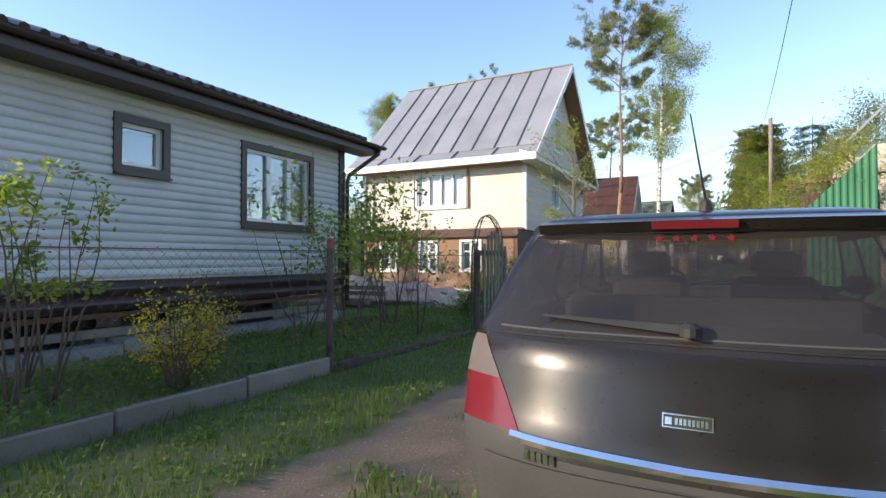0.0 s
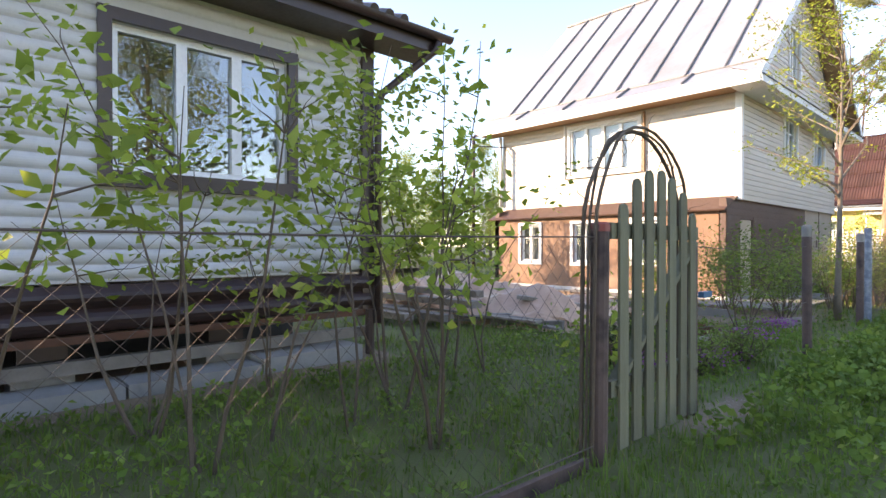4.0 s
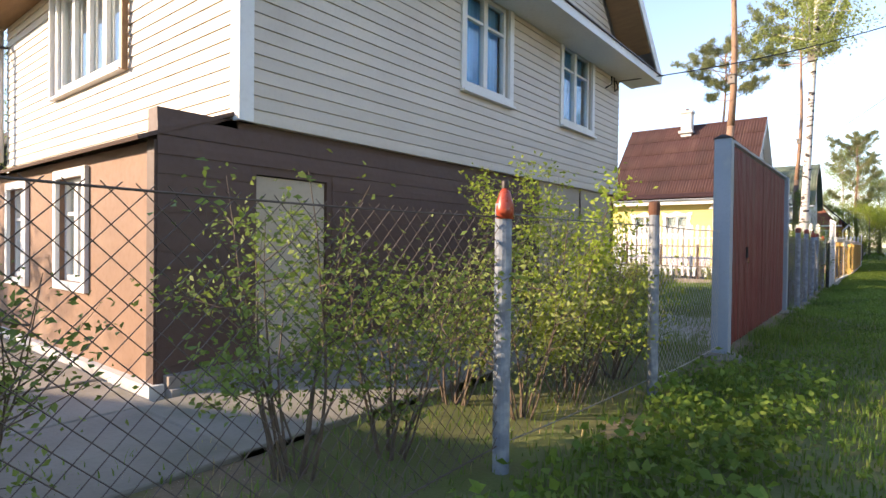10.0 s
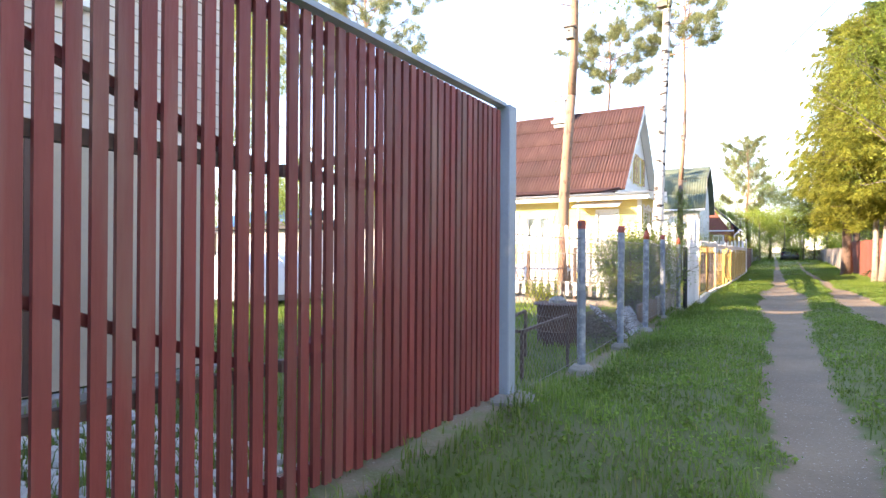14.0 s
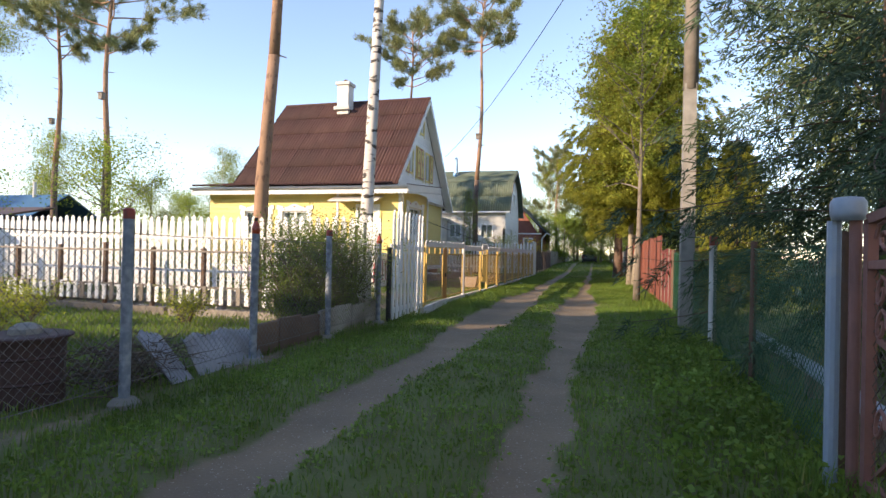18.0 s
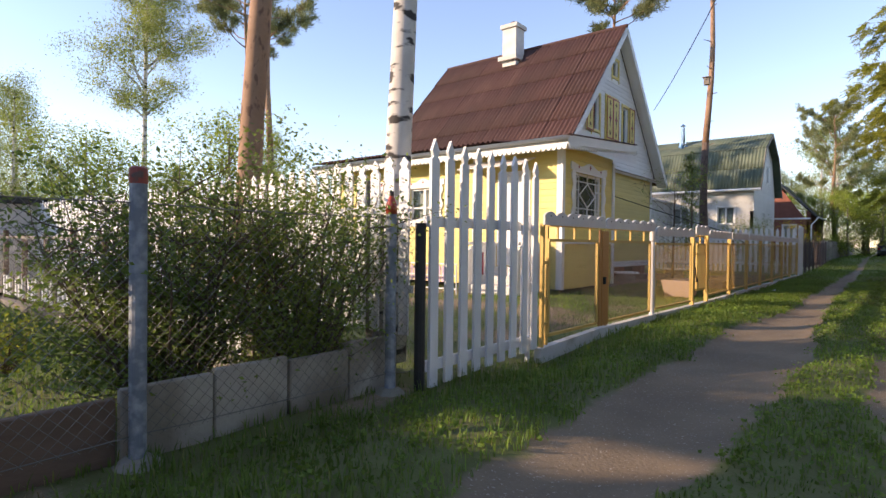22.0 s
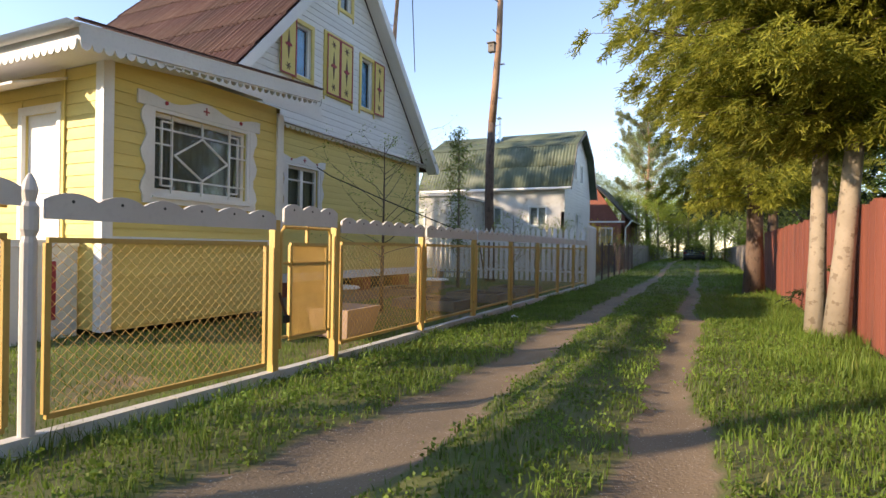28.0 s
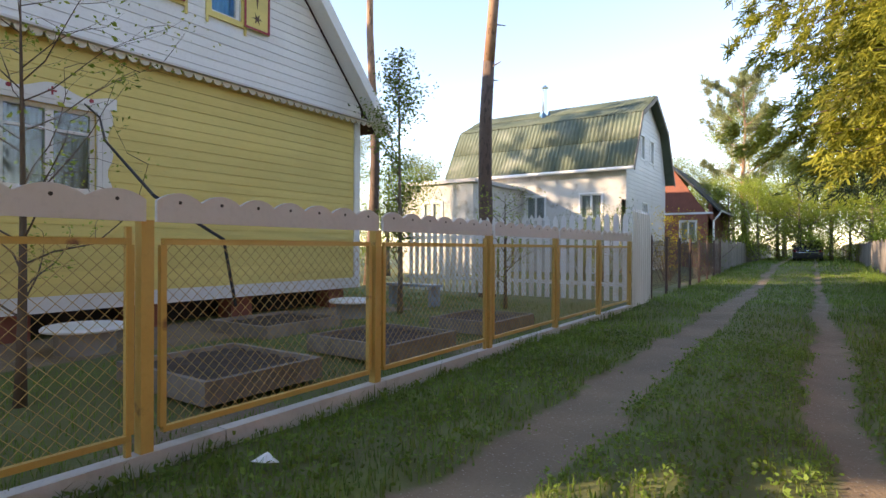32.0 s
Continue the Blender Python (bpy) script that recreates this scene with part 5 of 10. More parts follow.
def carved_frame(parent, m, u0, u1, w0, w1, material, side=0.13, top=0.2, dots=True):
    """A window surround with wavy outer edges, red bosses and a red cross on its head."""
    o_l = [(u0 - side * (0.75 + 0.3 * math.sin(k * 1.35)), w0 - 0.02 + (w1 - w0 + 0.04) * k / 12) for k in range(13)]
    o_r = [(2 * ((u0 + u1) / 2) - u, w) for u, w in o_l]
    for o in (o_l, o_r):
        inner = u0 if o is o_l else u1
        part("carved_side", Shape().slab(o + [(inner, o[-1][1]), (inner, o[0][1])], 0.024, 0.048, m), material, parent)
    n = 24
    pts = []
    for k in range(n + 1):
        t = k / n
        pts.append((u0 - side * 1.35 + (u1 - u0 + side * 2.7) * t, w1 + top * (0.62 + 0.28 * math.cos((t - 0.5) * 4 * math.pi) * (0.6 + 0.4 * math.sin(t * math.pi)) + 0.12 * math.sin(t * math.pi))))
    part("carved_head", Shape().slab(pts + [(pts[-1][0], w1), (pts[0][0], w1)], 0.024, 0.052, m), material, parent)
    part("carved_foot", Shape().slab([(u0 - side * 0.8, w0 - 0.1), (u1 + side * 0.8, w0 - 0.1), (u1 + side * 0.8, w0), (u0 - side * 0.8, w0)], 0.024, 0.06, m), material, parent)
    if dots:
        c, zc = (u0 + u1) / 2, w1 + top * 0.5
        for u in (u0 + (u1 - u0) * 0.12, u1 - (u1 - u0) * 0.12):
            part("red_boss", Shape().slab([(u + 0.028 * math.cos(k * 0.785), zc - 0.03 + 0.028 * math.sin(k * 0.785)) for k in range(8)], 0.052, 0.062, m), M_red_paint, parent)
        part("red_cross", Shape().slab([(c - 0.05, zc - 0.008), (c + 0.05, zc - 0.008), (c + 0.05, zc + 0.012), (c - 0.05, zc + 0.012)], 0.053, 0.06, m).slab([(c - 0.01, zc - 0.05), (c + 0.01, zc - 0.05), (c + 0.01, zc + 0.055), (c - 0.01, zc + 0.055)], 0.0535, 0.0605, m), M_red_paint, parent)


def shutter(parent, m, u0, u1, w0, w1, face, trim):
    """A painted shutter: panel, coloured edge, star and diamond ornaments."""
    s = part("shutter", Shape().slab([(u0, w0), (u1, w0), (u1, w1), (u0, w1)], 0.05, 0.075, m), face, parent)
    e = 0.035
    sh = Shape()
    for o in ((u0, u1, w0, w0 + e), (u0, u1, w1 - e, w1), (u0, u0 + e, w0 + e, w1 - e), (u1 - e, u1, w0 + e, w1 - e)):
        sh.slab([(o[0], o[2]), (o[1], o[2]), (o[1], o[3]), (o[0], o[3])], 0.074, 0.085, m)
    part("shutter_edge", sh, trim, s)
    c = (u0 + u1) / 2
    r = (u1 - u0) * 0.2
    for z in (w0 + (w1 - w0) * 0.14, w0 + (w1 - w0) * 0.86):
        part("star", Shape().slab([(c + (r if k % 2 == 0 else r * 0.3) * math.cos(k * math.pi / 6), z + (r if k % 2 == 0 else r * 0.3) * math.sin(k * math.pi / 6)) for k in range(12)], 0.0745, 0.082, m), M_brown_post, s)
    z = (w0 + w1) / 2
    hh = (w1 - w0) * 0.24
    part("diamond", Shape().slab([(c - r * 0.45, z), (c, z - hh), (c + r * 0.45, z), (c, z + hh)], 0.0745, 0.083, m), M_brown_post, s)
    part("crossbar", Shape().slab([(c - r, z - 0.02), (c, z - 0.05), (c + r, z - 0.02), (c + r, z + 0.02), (c, z + 0.05), (c - r, z + 0.02)], 0.0745, 0.086, m), M_red_paint, s)


def yellow_house():
    h = thing("yellow_house", (-8, 42, 0), "yellow boarded summer house with white carved trim and brown roof", "house")
    xg, xw = -5.45, -12.6
    ys, yn = 38.95, 47.1
    ry, rz, sl = 43.02, 8.72, 1.1
    # main wall to the lane
    hol = [(41.05 - ys, 42.1 - ys, 1.88, 2.95)]
    w, m, ln = wall(h, "main_wall", (xg, ys), (xg, yn), 0.5, 3.8, hol, M_yellow, 0.15)
    boards(w, "wall_board", m, ln, 0.56, 3.7, 0.15, [(a - 0.06, b + 0.06, c - 0.06, d + 0.06) for a, b, c, d in hol], M_yellow, 0.018)
    a, b, c, d = hol[0]
    wn_ = window(h, m, a, b, c, d, M_white, M_pane, M_white, 0.06, uprights=(0.5,), bars=(0.72,), curtain=M_curtain_dim, sill=True)
    carved_frame(wn_, m, a - 0.06, b + 0.06, c - 0.06, d + 0.06, M_white)
    part("corner_board", box_of(xg + 0.022, xg + 0.05, yn - 0.12, yn + 0.04, 0.36, 3.75), M_white, h)
    part("base_band", box_of(xg - 0.1, xg + 0.06, ys, yn + 0.04, 0.36, 0.56), M_white, h)
    for y in (39.6, 41.2, 42.8, 44.4, 46.6):
        part("brick_pier", box_of(xg - 0.45, xg - 0.08, y - 0.2, y + 0.2, -0.05, 0.36), M_brick_red, h)
    # black fill painting the shade behind the brick piers
    part("inner_base", box_of(xw, xg - 0.6, ys, yn, -0.05, 0.5), M_tar_and_shade, h)
    # gable: white boards, proud of the wall below
    gx = xg + 0.1
    gh = [(41.12 - ys, 41.66 - ys, 4.95, 6.1), (42.2 - ys, 43.2 - ys, 4.85, 6.2), (43.68 - ys, 44.22 - ys, 4.85, 6.15), (42.72 - ys, 43.2 - ys, 7.05, 7.6)]
    ge = lambda z: (max(0.0, ry - ys - (rz - 0.2 - z) / sl), min(yn - ys, ry - ys + (rz - 0.2 - z) / sl))
    g, m, ln = wall(h, "gable_wall", (gx, ys), (gx, yn), 3.8, rz - 0.3, gh, M_white, 0.12, ge)
    boards(g, "gable_board", m, ln, 3.8, rz - 0.3, 0.15, [(a - 0.06, b + 0.06, c - 0.06, d + 0.06) for a, b, c, d in gh], M_white, 0.016, ge)
    for k, (a, b, c, d) in enumerate(gh):
        q = window(h, m, a, b, c, d, M_white, M_pane, M_yellow, 0.09, uprights=(), bars=(), curtain=M_curtain_blue if k in (0, 2) else M_curtain, sill=False)
        for u in (a - 0.09, b + 0.05):
            part("frame_drop", Shape().slab([(u, c - 0.2), (u + 0.04, c - 0.2), (u + 0.04, c - 0.09), (u, c - 0.09)], 0.02, 0.04, m), M_yellow, q)
    shutter(h, m, gh[0][0] - 0.52, gh[0][0] - 0.02, 4.85, 6.15, M_yellow, M_red_paint)
    shutter(h, m, gh[1][0] - 0.02, gh[1][0] + 0.49, 4.8, 6.22, M_yellow, M_red_paint)
    shutter(h, m, gh[1][0] + 0.5, gh[1][1] + 0.02, 4.8, 6.22, M_yellow, M_red_paint)
    shutter(h, m, gh[2][1] + 0.02, gh[2][1] + 0.52, 4.78, 6.2, M_yellow, M_red_paint)
    scallops(h, "gable_trim", (gx + 0.02, ys + 0.1), (gx + 0.02, yn + 0.3), 3.84, 0.13, 0.16, M_white)
    part("gable_shelf", Shape().hexa([(xg, ys, 3.9), (gx + 0.12, ys, 3.83), (gx + 0.12, ys, 3.8), (xg, ys, 3.8)], [(xg, yn + 0.3, 3.9), (gx + 0.12, yn + 0.3, 3.83), (gx + 0.12, yn + 0.3, 3.8), (xg, yn + 0.3, 3.8)]), M_rail_white, h)
    wall(h, "north_wall", (xg, yn), (xw, yn), 0.5, 3.8, [], M_yellow, 0.15)
    wall(h, "far_gable", (xw, yn), (xw, ys), 0.5, rz - 0.3, [], M_white, 0.15, lambda z: (0, yn - ys) if z < 4 else (max(0, yn - ry - (rz - 0.2 - z) / sl), min(yn - ys, yn - ry + (rz - 0.2 - z) / sl)))
    part("floor_deck", box_of(xw + 0.2, xg - 0.2, ys, yn - 0.2, 0.4, 0.5), M_old_wood, h)
    part("partition", box_of(xg - 2.0, xg - 1.9, ys + 0.2, yn - 0.2, 0.5, 3.6), M_room, h)
    part("attic_floor", box_of(xw + 0.2, xg - 0.2, ys, yn - 0.2, 3.7, 3.8), M_old_wood, h)
    # verandah wing along the sunny side and porch at its end
    y0, xp = 35.9, -3.72
    vx0 = -11.75
    vw = [(-8.5, -7.45, 1.78, 2.7), (-10.15, -9.1, 1.78, 2.7)]
    dh = (-5.38, -4.62, 0.62, 2.85)
    hol = [(a - vx0, b - vx0, c, d) for a, b, c, d in [*vw, dh]]
    w, m, ln = wall(h, "verandah_wall", (vx0, y0), (xp, y0), 0.1, 3.5, hol, M_yellow, 0.12)
    boards(w, "wall_board", m, ln, 0.36, 3.36, 0.15, [(a - 0.07, b + 0.07, c - 0.07, d + 0.07) for a, b, c, d in hol], M_yellow, 0.018)
    for a, b, c, d in hol[:2]:
        q = window(h, m, a, b, c, d, M_white, M_pane, M_white, 0.06, uprights=(0.5,), bars=(0.4,), curtain=M_curtain, sill=True)
        carved_frame(q, m, a - 0.06, b + 0.06, c - 0.06, d + 0.06, M_white)
    a, b, c, d = hol[2]
    dr = part("front_door", Shape().slab([(a, c), (b, c), (b, d), (a, d)], -0.08, -0.03, m), M_white, h)
    for q in (0.1, 0.55):
        part("door_panel", Shape().slab([(a + 0.12, c + 0.15 + q * (d - c) * 0.85), (b - 0.12, c + 0.15 + q * (d - c) * 0.85), (b - 0.12, c + (q + 0.38) * (d - c)), (a + 0.12, c + (q + 0.38) * (d - c))], -0.031, -0.018, m), M_white, dr)
    part("door_frame", Shape().slab([(a - 0.09, c), (a, c), (a, d), (a - 0.09, d)], 0.002, 0.05, m).slab([(b, c), (b + 0.09, c), (b + 0.09, d), (b, d)], 0.002, 0.05, m).slab([(a - 0.09, d), (b + 0.09, d), (b + 0.09, d + 0.1), (a - 0.09, d + 0.1)], 0.002, 0.05, m), M_white, h)
    part("door_handle", Shape().bar(m @ Vector((b - 0.1, 0.0, 1.6)), m @ Vector((b - 0.22, 0.0, 1.6)), 0.02), M_black, dr)
    for q in (-6.2, -4.5):
        part("wall_strip", Shape().slab([(q - vx0 - 0.05, 0.4), (q - vx0 + 0.03, 0.4), (q - vx0 + 0.03, 3.36), (q - vx0 - 0.05, 3.36)], 0.02, 0.04, m), M_white if q < -5 else M_yellow, h)
    pw = [(36.54 - y0, 38.14 - y0, 1.86, 2.92)]
    w, m, ln = wall(h, "porch_wall", (xp, y0), (xp, 38.9), 0.1, 3.5, pw, M_yellow, 0.12)
    boards(w, "wall_board", m, ln, 0.14, 3.36, 0.15, [(a - 0.05, b + 0.05, c - 0.05, d + 0.05) for a, b, c, d in pw], M_yellow, 0.018)
    a, b, c, d = pw[0]
    q = window(h, m, a, b, c, d, M_white, M_pane, M_white, 0.05, uprights=(), bars=(), curtain=M_curtain_dim, sill=True)
    carved_frame(q, m, a - 0.05, b + 0.05, c - 0.05, d + 0.05, M_white, 0.15, 0.22)
    # lattice of the porch window: long bars and a diamond in the middle
    cu, cw = (a + b) / 2, (c + d) / 2
    P = lambda u, z: m @ Vector((u, -0.03, z))
    bars_ = [((a, z), (b, z)) for z in (c + 0.2, d - 0.2)] + [((u, c), (u, d)) for u in (a + 0.3, b - 0.3)]
    bars_ += [((cu, d), (cu, cw + 0.3)), ((cu, c), (cu, cw - 0.3)), ((a + 0.14, c + 0.1), (a + 0.14, d - 0.1)), ((b - 0.14, c + 0.1), (b - 0.14, d - 0.1)), ((a + 0.14, d - 0.1), (a + 0.3, d - 0.1)), ((b - 0.3, d - 0.1), (b - 0.14, d - 0.1)), ((a + 0.14, c + 0.1), (a + 0.3, c + 0.1)), ((b - 0.3, c + 0.1), (b - 0.14, c + 0.1))]
    bars_ += [((cu, cw + 0.3), (cu + 0.46, cw)), ((cu + 0.46, cw), (cu, cw - 0.3)), ((cu, cw - 0.3), (cu - 0.46, cw)), ((cu - 0.46, cw), (cu, cw + 0.3)), ((a, cw + 0.12), (a + 0.3, cw + 0.12)), ((b - 0.3, cw + 0.12), (b, cw + 0.12))]
    for k, (p, r) in enumerate(bars_):
        o = Vector((0.0007 * k, 0, 0))
        part("lattice_bar", Shape().bar(P(*p) + o, P(*r) + o, 0.022, 0.03, up=(1, 0, 0)), M_white, q)
    part("corner_board", box_of(xp - 0.1, xp + 0.05, y0 - 0.052, y0 - 0.02, 0.1, 3.4), M_white, h)
    part("corner_board", box_of(xp + 0.02, xp + 0.052, y0 - 0.05, y0 + 0.08, 0.1, 3.4), M_white, h)
    part("corner_board", box_of(xp + 0.02, xp + 0.052, 38.8, 38.95, 0.1, 3.4), M_white, h)
    part("waist_rail", box_of(xp + 0.02, xp + 0.06, y0, 38.9, 1.18, 1.26), M_white, h)
    wall(h, "porch_end", (xp, 38.9), (xg, 38.9), 0.1, 3.5, [], M_yellow, 0.1)
    wall(h, "verandah_end", (vx0, ys), (vx0, y0), 0.1, 3.5, [], M_yellow, 0.1)
    part("verandah_floor", box_of(vx0 + 0.1, xp - 0.14, y0 + 0.14, 38.8, 0.5, 0.6), M_old_wood, h)
    part("partition", box_of(vx0 + 0.1, xp - 0.2, 37.8, 37.9, 0.6, 3.4), M_room, h)
    # roofs
    ex, ze = -3.3, 3.92
    main = part("roof", Shape().hexa([(xw - 0.3, ry, rz - 0.05), (xw - 0.3, 38.8, rz - 0.05 - (ry - 38.8) * sl), (xw - 0.3, 38.8, rz - (ry - 38.8) * sl), (xw - 0.3, ry, rz)],
                                     [(-4.98, ry, rz - 0.05), (-4.98, 38.8, rz - 0.05 - (ry - 38.8) * sl), (-4.98, 38.8, rz - (ry - 38.8) * sl), (-4.98, ry, rz)]), M_slate, h)
    wave_roof(main, "roof_sheet", (xw - 0.3, 38.75, rz - (ry - 38.75) * sl), (-4.95, 38.75, rz - (ry - 38.75) * sl), (-4.95, ry, rz), (xw - 0.3, ry, rz), 0.15, 0.034, M_slate, 5)
    zn = rz - (47.6 - ry) * sl
    far = part("roof_north", Shape().hexa([(xw - 0.3, ry, rz - 0.05), (xw - 0.3, 47.6, zn - 0.05), (xw - 0.3, 47.6, zn), (xw - 0.3, ry, rz)], [(-4.98, ry, rz - 0.05), (-4.98, 47.6, zn - 0.05), (-4.98, 47.6, zn), (-4.98, ry, rz)]), M_slate, h)
    z38 = rz - (ry - 38.8) * sl
    ver = roof_plane(h, "verandah_roof", (vx0 - 0.4, 35.35, 3.56), (-5.2, 35.35, 3.56), (-5.2, 38.9, z38 + 0.02), (vx0 - 0.4, 38.9, z38 + 0.02), 0.05, M_slate)
    wave_roof(ver, "roof_sheet", (vx0 - 0.4, 35.3, 3.58), (-5.2, 35.3, 3.58), (-5.2, 38.85, z38 + 0.03), (vx0 - 0.4, 38.85, z38 + 0.03), 0.15, 0.034, M_slate, 2)
    roof_plane(h, "porch_roof", (-5.3, 35.35, 3.56), (ex, 35.35, 3.56), (ex, 39.45, ze), (-5.3, 39.45, ze), 0.04, M_white)
    part("ridge_cap", Shape().tube([(xw - 0.3, ry, rz + 0.03), (-4.95, ry, rz + 0.03)], 0.08, 8), M_slate, h)
    for s in (-1, 1):
        lo = 38.9 if s < 0 else 47.6
        part("barge_board", Shape().bar((-4.95, ry, rz - 0.1), (-4.95, lo, rz - 0.1 - abs(lo - ry) * sl), 0.03, 0.2, up=(0, s, 1)), M_white, h)
        part("gable_soffit", Shape().hexa([(gx + 0.02, ry, rz - 0.14), (-4.97, ry, rz - 0.14), (-4.97, lo, rz - 0.14 - abs(lo - ry) * sl), (gx + 0.02, lo, rz - 0.14 - abs(lo - ry) * sl)],
             [(gx + 0.02, ry, rz - 0.11), (-4.97, ry, rz - 0.11), (-4.97, lo, rz - 0.11 - abs(lo - ry) * sl), (gx + 0.02, lo, rz - 0.11 - abs(lo - ry) * sl)]), M_white, h)
    # white fascia and carved trim round the porch roof
    part("fascia", Shape().hexa([(ex - 0.02, 35.33, 3.36), (ex + 0.01, 35.33, 3.36), (ex + 0.01, 35.33, 3.56), (ex - 0.02, 35.33, 3.56)], [(ex - 0.02, 39.45, ze - 0.2), (ex + 0.01, 39.45, ze - 0.2), (ex + 0.01, 39.45, ze), (ex - 0.02, 39.45, ze)]), M_white, h)
    part("roof_edge", Shape().bar((ex, 35.3, 3.59), (ex, 39.5, ze + 0.03), 0.07, 0.02), M_slate, h)
    part("fascia", box_of(vx0 - 0.4, ex - 0.021, 35.33, 35.36, 3.36, 3.56), M_white, h)
    part("soffit", box_of(vx0 - 0.4, ex - 0.02, 35.36, y0 - 0.02, 3.36, 3.39), M_white, h)
    part("soffit", Shape().hexa([(xp + 0.02, y0 - 0.02, 3.38), (ex - 0.022, y0 - 0.02, 3.38), (ex - 0.022, y0 - 0.02, 3.41), (xp + 0.02, y0 - 0.02, 3.41)], [(xp + 0.02, 39.4, 3.7), (ex - 0.022, 39.4, 3.7), (ex - 0.022, 39.4, 3.73), (xp + 0.02, 39.4, 3.73)]), M_white, h)
    scallops(h, "carved_trim", (ex + 0.012, 35.33), (ex + 0.012, 39.45), 3.4, 0.14, 0.13, M_white, rise=0.36)
    scallops(h, "carved_trim", (vx0 - 0.4, 35.325), (ex, 35.325), 3.38, 0.12, 0.13, M_white)
    gv = [(math.cos(t) * 0.075, math.sin(t) * 0.075) for t in (math.pi * (1 + k / 8) for k in range(9))]
    vs = [(x, 35.25 + u, 3.54 + w_) for x in (vx0 - 0.4, ex + 0.05) for u, w_ in gv]
    part("gutter", mesh_of("gutter", vs, [(k, k + 1, 10 + k, 9 + k) for k in range(8)] + [tuple(range(9)), tuple(range(9, 18))], M_white, True), M_white, h)
    part("canopy", Shape().hexa([(-6.3, 35.25, 3.0), (-4.4, 35.25, 3.0), (-4.4, 35.86, 3.22), (-6.3, 35.86, 3.22)], [(-6.3, 35.25, 3.03), (-4.4, 35.25, 3.03), (-4.4, 35.86, 3.25), (-6.3, 35.86, 3.25)]), M_rail_white, h)
    # chimney
    ch = part("chimney", box_of(-9.55, -8.95, 42.2, 42.8, 8.0, 9.45), M_brick_white, h)
    part("chimney_cap", box_of(-9.62, -8.88, 42.13, 42.87, 9.45, 9.6), M_brick_white, ch)
    part("chimney_collar", box_of(-9.66, -8.84, 42.05, 42.9, 8.2, 8.36), M_plinth, ch)
    part("chimney_pot", Shape().lathe((-9.25, 42.5, 9.6), [(0.13, 0), (0.11, 0.15), (0.1, 0.16)], 8), M_rust, ch)
    # stoop with striped parapets
    st = thing("porch_steps", (-5.0, 35.2, 0), "white concrete stoop with red-striped side walls", "steps")
    for k in range(3):
        part("step", box_of(-5.5, -4.27, 34.75 + k * 0.32, 35.85, -0.02, 0.2 * (k + 1)), M_plinth, st)
    for x in (-4.27, -5.62):
        pp = part("parapet", Shape().hexa([(x, 34.7, -0.02), (x, 35.86, -0.02), (x, 35.86, 1.15), (x, 34.9, 1.1), (x, 34.7, 1.0)], [(x + 0.12, 34.7, -0.02), (x + 0.12, 35.86, -0.02), (x + 0.12, 35.86, 1.15), (x + 0.12, 34.9, 1.1), (x + 0.12, 34.7, 1.0)]), M_white, st)
        part("coping", box_of(x - 0.03, x + 0.15, 34.68, 35.86, 1.13, 1.2), M_white, pp)
        for y in (34.95, 35.25, 35.55):
            part("red_stripe", box_of(x + 0.121, x + 0.128, y, y + 0.06, 0.25, 0.95), M_red_paint, pp)
        part("red_stripe", box_of(x + 0.03, x + 0.09, 34.692, 34.699, 0.2, 0.85), M_red_paint, pp)


